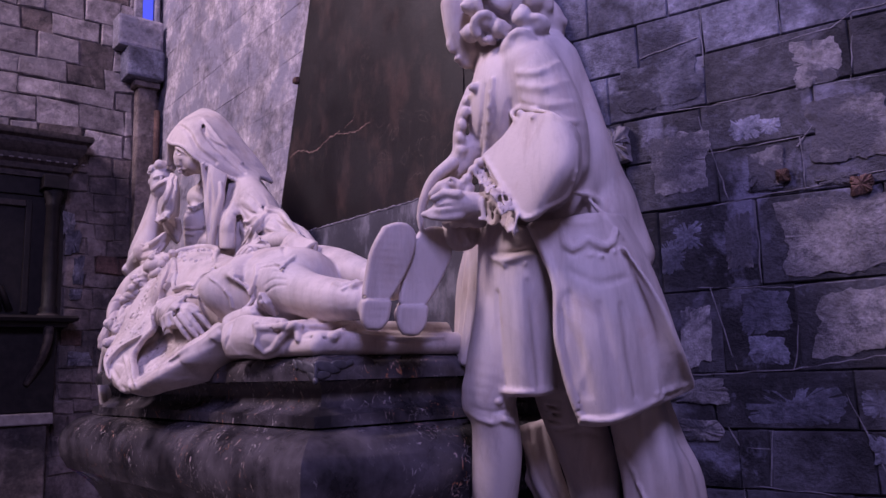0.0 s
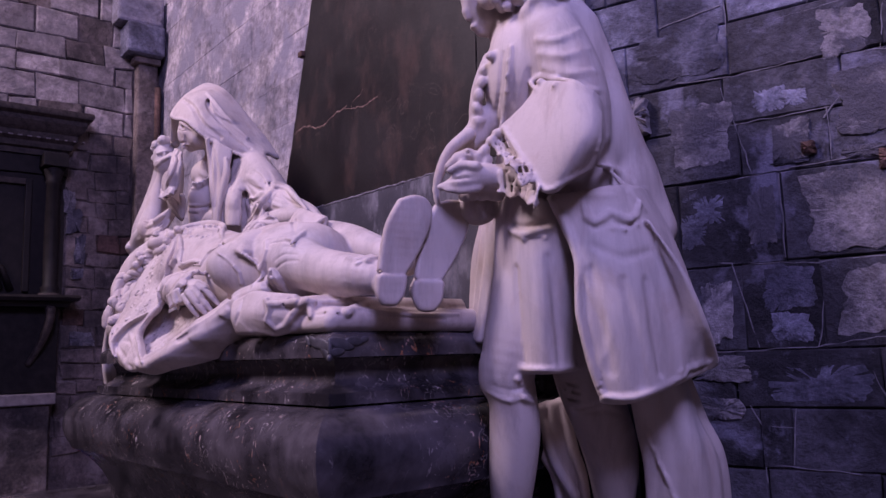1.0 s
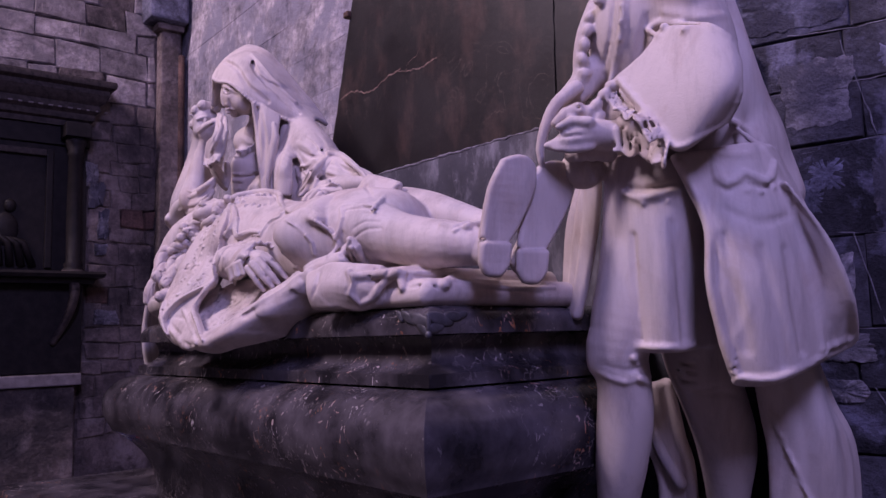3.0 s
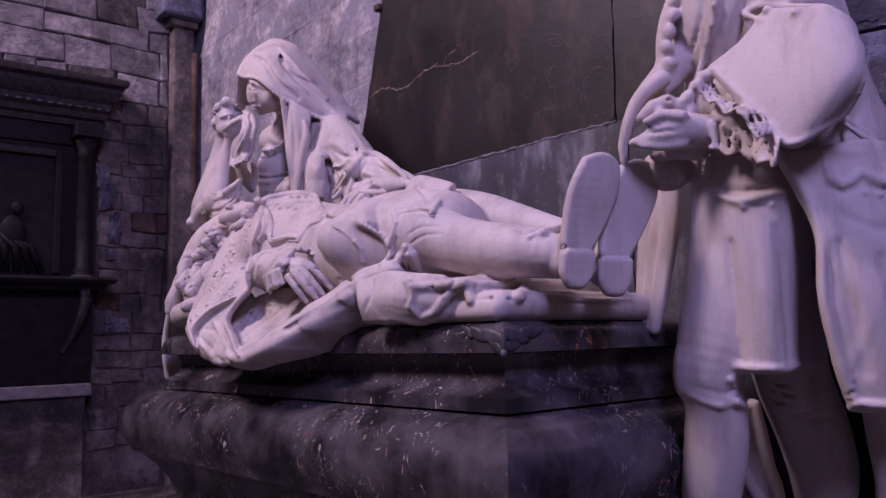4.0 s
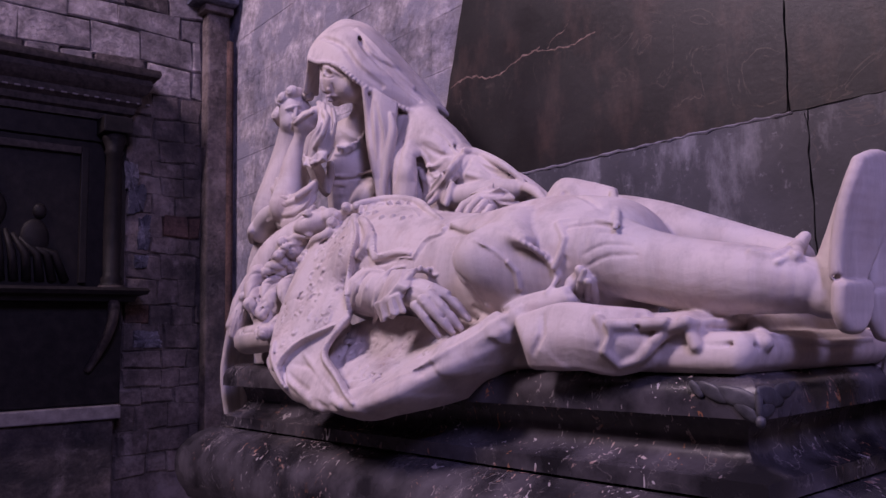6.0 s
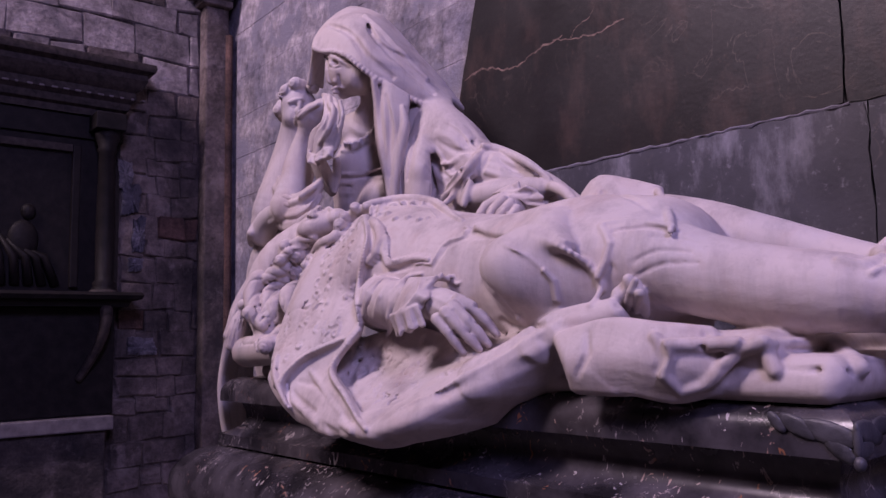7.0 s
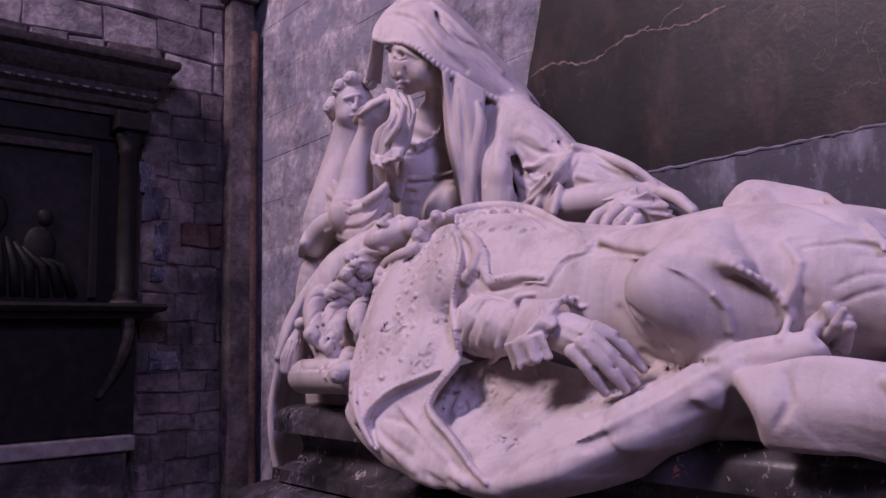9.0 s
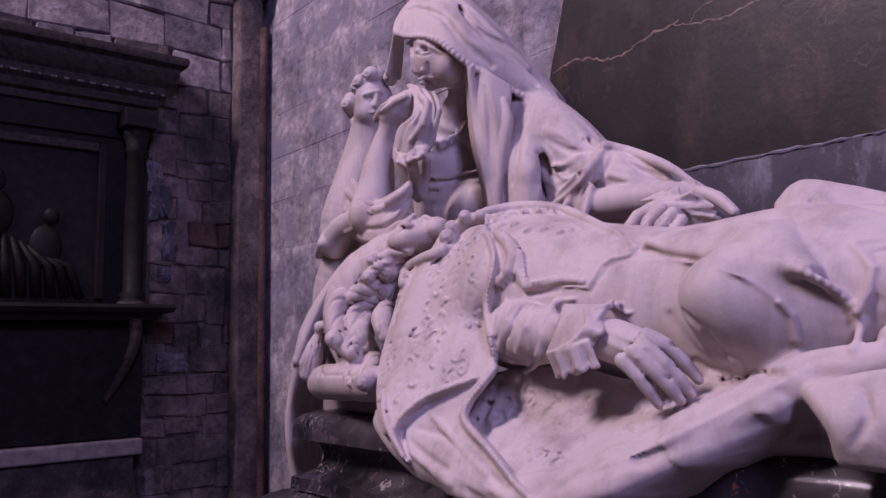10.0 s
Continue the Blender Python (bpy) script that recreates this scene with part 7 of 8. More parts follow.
wom.path([(-2.674, 1.262, 2.037, 0.0119), (-2.691, 1.247, 2.016, 0.0124), (-2.697, 1.242, 1.995, 0.0113), (-2.702, 1.242, 1.981, 0.0087)], 0.0025)
wom.path([(-2.657, 1.265, 2.022, 0.0107), (-2.665, 1.250, 2.004, 0.0112), (-2.674, 1.248, 1.992, 0.0086)], 0.0025)
wom.path([(-2.701, 1.246, 2.042, 0.0016), (-2.725, 1.237, 2.027, 0.0027), (-2.744, 1.235, 2.000, 0.0033)], 0.002, True)
wom.path([(-2.676, 1.246, 2.031, 0.0016), (-2.697, 1.234, 2.012, 0.0027), (-2.710, 1.232, 1.985, 0.0032)], 0.002, True)
wom.path([(-2.659, 1.250, 2.019, 0.0016), (-2.669, 1.235, 2.002, 0.0027), (-2.690, 1.247, 1.988, 0.0032)], 0.002, True)
wom.ruffle([(-2.772, 1.300, 2.078), (-2.713, 1.284, 2.072), (-2.672, 1.292, 2.053), (-2.664, 1.309, 2.029), (-2.682, 1.316, 2.003)], (0.87, 0.46, 0.17), 0.0392, 4.5, 0.0092)  # cuff lace
wom.ruffle([(-2.694, 1.275, 2.059), (-2.662, 1.296, 2.041), (-2.658, 1.312, 2.013)], (0.75, 0.64, -0.14), 0.0439, 3.5, 0.0099)
wom.path([(-3.551, 1.170, 2.148, 0.0611), (-3.550, 1.185, 2.215, 0.0508), (-3.548, 1.195, 2.285, 0.0418), (-3.531, 1.205, 2.349, 0.0325), (-3.508, 1.210, 2.386, 0.0308)], 0.008)  # forearm
wom.path([(-3.508, 1.210, 2.392, 0.0324), (-3.478, 1.212, 2.423, 0.0397), (-3.443, 1.217, 2.440, 0.0287)], 0.008)  # hand
wom.ell((-3.483, 1.208, 2.424), (0.0520, 0.0336, 0.0336), (98, -37, 46), 0.006)
wom.path([(-3.572, 1.205, 2.419, 0.0110), (-3.485, 1.169, 2.421, 0.0136), (-3.451, 1.182, 2.433, 0.0135), (-3.425, 1.193, 2.441, 0.0090)], 0.004)
wom.path([(-3.481, 1.170, 2.401, 0.0030), (-3.446, 1.178, 2.419, 0.0045), (-3.417, 1.202, 2.437, 0.0030)], 0.003, True)
wom.path([(-3.490, 1.158, 2.417, 0.0030), (-3.462, 1.164, 2.433, 0.0045), (-3.440, 1.186, 2.449, 0.0030)], 0.003, True)
wom.sheet([[(-3.469, 1.240, 2.489), (-3.386, 1.205, 2.427), (-3.370, 1.185, 2.370), (-3.424, 1.180, 2.350), (-3.463, 1.185, 2.289)], [(-3.439, 1.245, 2.476), (-3.336, 1.200, 2.404), (-3.316, 1.180, 2.346), (-3.362, 1.175, 2.314), (-3.395, 1.180, 2.263)], [(-3.409, 1.245, 2.455), (-3.323, 1.215, 2.386), (-3.309, 1.200, 2.333), (-3.322, 1.195, 2.294), (-3.349, 1.200, 2.274)]], 0.007, 0.004, 0.005, 2.6)  # kerchief
wom.path([(-3.362, 1.213, 2.437, 0.0044), (-3.307, 1.189, 2.389, 0.0100), (-3.307, 1.173, 2.337, 0.0085), (-3.337, 1.170, 2.299, 0.0057)], 0.003, True)
wom.path([(-3.377, 1.191, 2.428, 0.0044), (-3.332, 1.178, 2.384, 0.0072), (-3.349, 1.169, 2.343, 0.0057)], 0.003, True)
wom.path([(-3.371, 1.202, 2.440, 0.0044), (-3.326, 1.190, 2.397, 0.0086), (-3.316, 1.166, 2.338, 0.0085), (-3.370, 1.170, 2.309, 0.0072)], 0.004)
wom.path([(-3.325, 1.210, 2.430, 0.0058), (-3.285, 1.195, 2.373, 0.0071), (-3.310, 1.196, 2.321, 0.0071), (-3.327, 1.194, 2.283, 0.0057)], 0.004)
wom.ruffle([(-3.439, 1.168, 2.297), (-3.392, 1.167, 2.275), (-3.349, 1.169, 2.287), (-3.325, 1.186, 2.285)], (0.19, -0.18, -0.96), 0.0266, 3, 0.0089)
wom.path([(-3.490, 1.215, 2.283, 0.0107), (-3.486, 1.245, 2.229, 0.0168), (-3.481, 1.275, 2.188, 0.0108)], 0.004)
wom.path([(-3.383, 1.185, 2.258, 0.0116), (-3.448, 1.240, 2.235, 0.0166), (-3.469, 1.274, 2.189, 0.0092)], 0.004)
wom.path([(-3.410, 1.250, 2.275, 0.0120), (-3.443, 1.270, 2.237, 0.0137), (-3.457, 1.272, 2.190, 0.0076)], 0.004)
wom.path([(-3.427, 1.240, 2.261, 0.0045), (-3.437, 1.250, 2.225, 0.0060), (-3.452, 1.263, 2.195, 0.0030)], 0.003, True)
wom.sheet([[(-3.720, 1.215, 2.276), (-3.520, 1.150, 2.172), (-3.433, 1.170, 2.185), (-3.419, 1.200, 2.210)], [(-3.736, 1.205, 2.214), (-3.513, 1.145, 2.113), (-3.432, 1.165, 2.128), (-3.418, 1.195, 2.173)], [(-3.755, 1.205, 2.133), (-3.532, 1.150, 2.065), (-3.448, 1.165, 2.074), (-3.437, 1.190, 2.122)]], 0.009, 0.005, 0.004, 3)  # rolled sleeve
wom.path([(-3.439, 1.146, 2.160, 0.0102), (-3.413, 1.170, 2.182, 0.0102), (-3.409, 1.193, 2.204, 0.0073)], 0.004)
wom.path([(-3.449, 1.145, 2.132, 0.0044), (-3.420, 1.164, 2.153, 0.0087), (-3.405, 1.179, 2.175, 0.0044)], 0.004, True)
wom.path([(-3.450, 1.145, 2.096, 0.0044), (-3.418, 1.166, 2.117, 0.0087), (-3.410, 1.182, 2.150, 0.0044)], 0.004, True)
wom.sheet([[(-3.604, 1.287, 2.147), (-3.672, 1.217, 2.070), (-3.717, 1.134, 1.959), (-3.750, 1.081, 1.851), (-3.758, 1.060, 1.744), (-3.784, 1.052, 1.606), (-3.791, 1.067, 1.484), (-3.784, 1.092, 1.391)], [(-3.676, 1.317, 2.110), (-3.737, 1.259, 2.013), (-3.774, 1.205, 1.884), (-3.806, 1.158, 1.756), (-3.815, 1.154, 1.629), (-3.817, 1.156, 1.518), (-3.831, 1.154, 1.439), (-3.835, 1.147, 1.362)]], 0.014, 0.01, 0.005, 3)  # cloak
wom.path([(-3.639, 1.233, 2.100, 0.0127), (-3.687, 1.152, 1.989, 0.0172), (-3.728, 1.095, 1.866, 0.0155), (-3.743, 1.052, 1.759, 0.0123)], 0.01)
wom.path([(-3.644, 1.199, 2.050, 0.0047), (-3.681, 1.130, 1.941, 0.0108), (-3.718, 1.085, 1.819, 0.0077)], 0.008, True)
wom.path([(-3.766, 1.239, 2.098, 0.0563), (-3.814, 1.239, 1.952, 0.0834), (-3.846, 1.268, 1.752, 0.0841), (-3.853, 1.291, 1.585, 0.0673)], 0.02)
wom.path([(-3.407, 1.451, 2.143, 0.1120), (-3.256, 1.516, 2.102, 0.1109), (-3.067, 1.561, 2.082, 0.0905), (-2.902, 1.608, 2.065, 0.0725)], 0.02)
wom.pleat((-3.314, 1.384, 2.623), (0.106, 0.117, 0.106), (0.46, 0.42, 0.78), 0.07, 0.003, 6, 0.6)
wom.grain(0.00025, 130.0, 3)
wom.skin("mourning_statue", MARBLE, "pale marble mourner in a scalloped hood, leaning on one arm")
kid = Clay((-4.15, 1.05, 1.95), (-3.40, 1.72, 2.82), 0.0042)
kid.ell((-3.704, 1.285, 2.512), (0.0609, 0.0744, 0.0710), (97, -9, 50), 0.01)  # head
kid.ell((-3.688, 1.262, 2.473), (0.0434, 0.0367, 0.0400), (97, 1, 51), 0.012)
kid.ell((-3.655, 1.237, 2.501), (0.0131, 0.0082, 0.0099), (97, 1, 51), 0.004, True)
kid.ell((-3.636, 1.268, 2.512), (0.0115, 0.0082, 0.0099), (97, 1, 51), 0.004, True)
kid.ell((-3.661, 1.241, 2.500), (0.0099, 0.0058, 0.0082), (97, 1, 51), 0.002)
kid.path([(-3.665, 1.224, 2.515, 0.0049), (-3.648, 1.241, 2.521, 0.0066), (-3.640, 1.259, 2.525, 0.0049)], 0.004)
kid.path([(-3.640, 1.253, 2.510, 0.0066), (-3.645, 1.250, 2.484, 0.0098)], 0.004)
kid.path([(-3.655, 1.241, 2.462, 0.0041), (-3.649, 1.252, 2.465, 0.0049)], 0.003)
kid.path([(-3.659, 1.239, 2.457, 0.0025), (-3.647, 1.255, 2.460, 0.0030)], 0.002, True)
kid.scroll((-3.706, 1.227, 2.550), 0.0200, (0.42, -0.89, 0.17))
kid.scroll((-3.831, 1.285, 2.555), 0.0212, (0.42, -0.89, 0.17))
kid.scroll((-3.839, 1.290, 2.518), 0.0194, (0.42, -0.89, 0.17))
kid.scroll((-3.799, 1.285, 2.475), 0.0191, (0.42, -0.89, 0.17))
kid.scroll((-3.684, 1.244, 2.572), 0.0200, (0.42, -0.89, 0.17))
kid.scroll((-3.670, 1.275, 2.584), 0.0201, (0.42, -0.89, 0.17))
kid.scroll((-3.633, 1.290, 2.570), 0.0182, (0.42, -0.89, 0.17))
kid.scroll((-3.695, 1.232, 2.562), 0.0233, (0.42, -0.89, 0.17))
kid.scroll((-3.831, 1.277, 2.536), 0.0246, (0.42, -0.89, 0.17))
kid.scroll((-3.664, 1.248, 2.581), 0.0232, (0.42, -0.89, 0.17))
kid.path([(-3.715, 1.300, 2.470, 0.0646), (-3.747, 1.300, 2.381, 0.0753), (-3.758, 1.270, 2.275, 0.0779), (-3.773, 1.220, 2.157, 0.0668), (-3.779, 1.200, 2.085, 0.0465)], 0.015)  # body
kid.path([(-3.744, 1.170, 2.083, 0.0390), (-3.689, 1.165, 2.122, 0.0383), (-3.606, 1.160, 2.136, 0.0310)], 0.008)  # hand
kid.path([(-3.601, 1.148, 2.166, 0.0093), (-3.519, 1.135, 2.168, 0.0112), (-3.487, 1.150, 2.158, 0.0074)], 0.0025)
kid.path([(-3.585, 1.142, 2.152, 0.0023), (-3.530, 1.142, 2.158, 0.0030), (-3.482, 1.143, 2.146, 0.0022)], 0.002, True)
kid.path([(-3.582, 1.140, 2.141, 0.0092), (-3.513, 1.135, 2.146, 0.0112), (-3.482, 1.150, 2.137, 0.0074)], 0.0025)
kid.path([(-3.580, 1.142, 2.130, 0.0023), (-3.509, 1.132, 2.133, 0.0030), (-3.477, 1.143, 2.125, 0.0022)], 0.002, True)
kid.path([(-3.589, 1.140, 2.120, 0.0092), (-3.576, 1.172, 2.136, 0.0116), (-3.488, 1.150, 2.116, 0.0074)], 0.0025)
kid.path([(-3.596, 1.148, 2.110, 0.0023), (-3.579, 1.173, 2.124, 0.0031), (-3.483, 1.143, 2.105, 0.0022)], 0.002, True)
kid.path([(-3.630, 1.144, 2.107, 0.0093), (-3.577, 1.150, 2.116, 0.0115), (-3.521, 1.150, 2.103, 0.0075)], 0.0025)
kid.path([(-3.643, 1.156, 2.098, 0.0024), (-3.576, 1.150, 2.103, 0.0031), (-3.515, 1.143, 2.091, 0.0022)], 0.002, True)
kid.path([(-3.807, 1.190, 2.139, 0.0134), (-3.737, 1.131, 2.085, 0.0161), (-3.861, 1.190, 2.068, 0.0136)], 0.005)
kid.grain(0.00025, 130.0, 4)
kid.skin("child_statue", MARBLE, "pale marble curly-haired child figure behind the mourner")

# ---- corner pilaster and altar on the side wall ----
pilaster = empty("wall_pilaster", "slim sooty stone pilaster in the chapel corner", "pilaster", kind="structure")
bm = block(-5.70, -5.60, 1.725, 1.86, 0.0, 3.66, 0.012)
part("shaft", bm, BROWN_STONE, pilaster)
bm = tube([(-5.60, 1.862, z * 0.25) for z in range(15)], 0.022, 10)
part("corner_roll", bm, RUST_STONE, pilaster, "rusty half-round roll in the corner", True)
part("capital", block(-5.70, -5.50, 1.62, 1.88, 3.70, 3.92, 0.02), BLUE_LIME, pilaster)
part("astragal", block(-5.70, -5.56, 1.69, 1.87, 3.655, 3.70, 0.012), BROWN_STONE, pilaster)
part("window_sill_stone", block(-5.70, -5.54, 1.56, 1.88, 3.925, 4.16, 0.02), PALE_STONE, pilaster)
lancet = empty("window_1", "tiny slit window of deep blue glass", "window", kind="structure")
part("pane", block(-5.70, -5.680, 1.76, 1.84, 4.17, 4.75, 0.0), GLASS_BLUE, lancet)
part("window_frame", block(-5.70, -5.64, 1.70, 1.755, 4.165, 4.8, 0.01), PALE_STONE, lancet)
part("window_frame", block(-5.70, -5.64, 1.845, 1.88, 4.165, 4.8, 0.01), PALE_STONE, lancet)

altar = empty("carved_altar", "blackened carved wooden altar against the rubble wall", "altar")
AX = -5.70


def altar_moulding(name, profile, y0, y1, mat, label=""):
    """A straight moulding along the wall with returned ends; profile: (offset from the wall, z)."""
    bm = bmesh.new()
    top = max(o for o, _ in profile)
    rows = []
    for o, z in profile:
        e = top - o
        rows.append([bm.verts.new(p) for p in ((AX, y1 - e, z), (AX + o, y1 - e, z), (AX + o, y0 + e, z), (AX, y0 + e, z))])
    for a, b in zip(rows, rows[1:]):
        for i in range(3):
            bm.faces.new((a[i], a[i + 1], b[i + 1], b[i]))
    bm.faces.new(rows[0])
    bm.faces.new(rows[-1][::-1])
    return crease(part(name, bm, mat, altar, label), 30)


YL, YR = -0.55, 1.42
altar_moulding("cornice", [(0.20, 3.205), (0.205, 3.185), (0.20, 3.165), (0.165, 3.15), (0.17, 3.12), (0.15, 3.08), (0.12, 3.06), (0.125, 3.02), (0.10, 3.00), (0.095, 2.965), (0.07, 2.955), (0.07, 2.92)], YL, YR, WORN_OAK, "worn moulded cornice with chipped edges")
rnd = random.Random(2)
for k in range(34):
    y = YL + 0.1 + 0.055 * k
    part("chip", block(AX + 0.095, AX + 0.128 + rnd.uniform(0, 0.004), y, y + rnd.uniform(0.012, 0.03), 3.018, 3.028, 0.003), GREY_LEDGE, altar)
part("frieze", block(AX, AX + 0.05, YL + 0.1, 1.30, 2.80, 2.9195, 0.004), DARK_OAK, altar)
part("back_panel", block(AX, AX + 0.03, YL + 0.1, 1.29, 2.00, 2.7995, 0.0), DARK_OAK, altar)
for y in (1.20, 0.02):
    col = part("column", turned([(0.062, 1.995), (0.062, 2.02), (0.05, 2.035), (0.058, 2.05), (0.043, 2.07), (0.046, 2.3), (0.040, 2.72), (0.05, 2.735), (0.043, 2.75), (0.06, 2.80), (0.06, 2.83)], 20, None, Matrix.Translation((AX + 0.115, y, 0))), DARK_OAK, altar, "", True)
    part("base_ring", turned([(0.066, 1.982), (0.072, 2.0), (0.066, 2.016)], 20, None, Matrix.Translation((AX + 0.115, y, 0))), WORN_OAK, col, "pale worn ring at the foot", True)
    part("capital_block", block(AX + 0.05, AX + 0.19, y - 0.075, y + 0.075, 2.832, 2.918, 0.006), DARK_OAK, altar)
for a, b, c, d in ((0.12, 0.16, 2.03, 2.76), (1.05, 1.09, 2.03, 2.76)):
    part("panel_frame", block(AX + 0.03, AX + 0.06, a, b, c, d, 0.006), DARK_OAK, altar)
part("panel_frame", block(AX + 0.03, AX + 0.06, 0.16, 1.05, 2.72, 2.76, 0.006), WORN_OAK, altar)
altar_moulding("shelf", [(0.24, 2.00), (0.25, 1.985), (0.24, 1.965), (0.20, 1.955), (0.19, 1.93)], YL, 1.36, DARK_OAK)
part("predella", block(AX, AX + 0.10, YL + 0.1, 1.26, 1.40, 1.9295, 0.004), DARK_OAK, altar)


def console(y):
    pts = []
    for i in range(22):
        s = i / 21
        pts.append((AX + 0.20 - 0.09 * s * s + 0.012 * math.sin(6 * s), y - 0.10 * s * s, 1.92 - 0.35 * s))
    bm = tube(pts, [0.03 - 0.012 * i / 21 for i in range(22)], 10)
    turned([(0.02, -0.022), (0.035, -0.02), (0.035, 0.02), (0.02, 0.022)], 16, bm, Matrix.Translation((AX + 0.20, y, 1.90)) @ Matrix.Rotation(math.pi / 2, 4, "X"))
    return bm


part("console", console(1.19), WORN_OAK, altar, "scrolled console with a worn pale edge", True)
part("console", console(0.02), WORN_OAK, altar, "scrolled console with a worn pale edge", True)
part("foot_ledge", block(AX, AX + 0.16, YL + 0.05, 1.25, 1.325, 1.395, 0.008), GREY_LEDGE, altar, "dusty pale stone ledge")
part("altar_base", block(AX, AX + 0.13, YL + 0.05, 1.22, 0.0, 1.3245, 0.01), BROWN_STONE, altar)


relief = empty("relief_carving", "blackened low relief of plain draped shapes in the altar", "relief")
for i in range(11):
    x, y = AX + 0.03, 0.44 + 0.05 * i
    part("drapery_fold", tube([(x, y + 0.05 * (i - 5) / 5, 2.04), (x + 0.012, y + 0.012 * math.sin(i), 2.18), (x, y - 0.018 * (i - 4), 2.36 - 0.02 * abs(i - 3))], [0.024, 0.021, 0.012], 8), DARK_OAK, relief, "", True)
for place, size in (((AX + 0.03, 0.60, 2.40), (0.03, 0.11, 0.12)), ((AX + 0.04, 0.62, 2.55), (0.03, 0.05, 0.06)), ((AX + 0.03, 0.84, 2.26), (0.025, 0.07, 0.10)), ((AX + 0.03, 0.86, 2.40), (0.025, 0.035, 0.042))):
    bm = bmesh.new()
    bmesh.ops.create_icosphere(bm, subdivisions=3, radius=1.0, matrix=Matrix.Translation(place) @ Matrix.Diagonal((*size, 1)))
    part("boss", bm, DARK_OAK, relief, "", True)

# folded tricolour cloth that hangs low by the wall
flag = empty("ribbon_sash", "small red, white and blue striped sash by the wall", "sash")
for k, m in enumerate((RED_CLOTH, BLUE_CLOTH, WHITE_CLOTH, BLUE_CLOTH, RED_CLOTH)):
    y0 = 1.026 + 0.0792 * k
    pts = [(-5.556 + 0.008 * math.sin(3 * i + k), y0 + 0.008 * i, 0.720 - 0.05 * i + 0.01 * (k % 2)) for i in range(6)]
    bm = bmesh.new()
    prev = None
    for x, y, z in pts:
        row = [bm.verts.new(v) for v in ((x, y, z), (x, y + 0.0772, z), (x - 0.006, y + 0.0772, z), (x - 0.006, y, z))]
        if prev:
            for i in range(4):
                bm.faces.new((prev[i], prev[(i + 1) % 4], row[(i + 1) % 4], row[i]))
        else:
            bm.faces.new(row)
        prev = row
    bm.faces.new(prev[::-1])
    part("stripe", bm, m, flag)

# ---- masonry pieces ----
def stone_mesh(w, h, proud, rnd, chamfer=0.008, jitter=0.006, rough=1.0):
    """One dressed block, w wide and h high, its face proud of the wall by about proud."""
    c = chamfer
    ring0, ring1, ring2 = [], [], []
    for sx, sz in ((0, 0), (1, 0), (1, 1), (0, 1)):
        x, z = sx * w + rnd.uniform(-jitter, jitter), sz * h + rnd.uniform(-jitter, jitter)
        ring0.append((x, 0.0, z))
        ring1.append((x, -proud + c * 0.7 + rnd.uniform(0, 0.003) * rough, z))
        ring2.append((x + (c if sx == 0 else -c), -proud - rnd.uniform(0, 0.004) * rough, z + (c if sz == 0 else -c)))
    verts = ring0 + ring1 + ring2 + [(w / 2, -proud - rnd.uniform(0.0, 0.006) * rough, h / 2)]
    faces = []
    for a in (0, 4):
        for i in range(4):
            k = (i + 1) % 4
            faces.append((a + i, a + k, a + 4 + k, a + 4 + i))
    faces += [(8 + i, 8 + (i + 1) % 4, 12) for i in range(4)]
    me = bpy.data.meshes.new("stone")
    me.from_pydata(verts, [], faces)
    return me


def lay_stone(parent, m, u, z, w, h, proud, rnd, mat, gap=0.006, chamfer=0.008, jitter=0.006, rough=1.0):
    me = stone_mesh(w - gap, h - gap, proud, rnd, chamfer, jitter, rough)
    me.materials.append(mat)
    ob = new("stone", me)
    ob.parent = parent
    ob.matrix_parent_inverse = Matrix()
    ob.matrix_world = m @ Matrix.Translation((u + gap / 2, 0, z + gap / 2))
    return ob


def flake_mesh(w, h, thick, rnd, n=84, rough=0.2):
    """A ragged, squarish face of lime or broken stone, its outline broken at several scales."""
    waves = [(k, rnd.uniform(0, 6.28), rnd.uniform(0.5, 1.0) / k ** 0.75) for k in (2, 3, 5, 7, 11, 16, 23)]
    out, inn = [], []
    for i in range(n):
        a = 2 * math.pi * i / n
        sq = 1.0 / max(abs(math.cos(a)), abs(math.sin(a))) ** 0.9
        q = 0.97 + rough * (0.8 * sum(g * math.sin(k * a + p) for k, p, g in waves) + rnd.uniform(-0.18, 0.18))
        x, z = 0.5 * w * math.cos(a) * sq * q, 0.5 * h * math.sin(a) * sq * q
        out.append((x, 0.0, z))
        inn.append((x * 0.97, -thick * rnd.uniform(0.5, 1.0), z * 0.97))
    mid = [(x * 0.5, -thick * rnd.uniform(0.7, 1.25), z * 0.5) for x, _, z in inn[::3]]
    verts = out + inn + mid + [(0, -thick, 0)]
    faces = [(i, (i + 1) % n, n + (i + 1) % n, n + i) for i in range(n)]
    k = len(mid)
    for i in range(k):
        a, b = 2 * n + i, 2 * n + (i + 1) % k
        p = [n + (3 * i + j) % n for j in range(4)]
        faces += [(p[0], p[1], a), (p[1], p[2], b, a), (p[2], p[3], b)]
        faces.append((a, b, 2 * n + k))
    me = bpy.data.meshes.new("lime_flake")
    me.from_pydata(verts, [], faces)
    me.polygons.foreach_set("use_smooth", [True] * len(faces))
    me.set_sharp_from_angle(angle=radians(50))
    return me


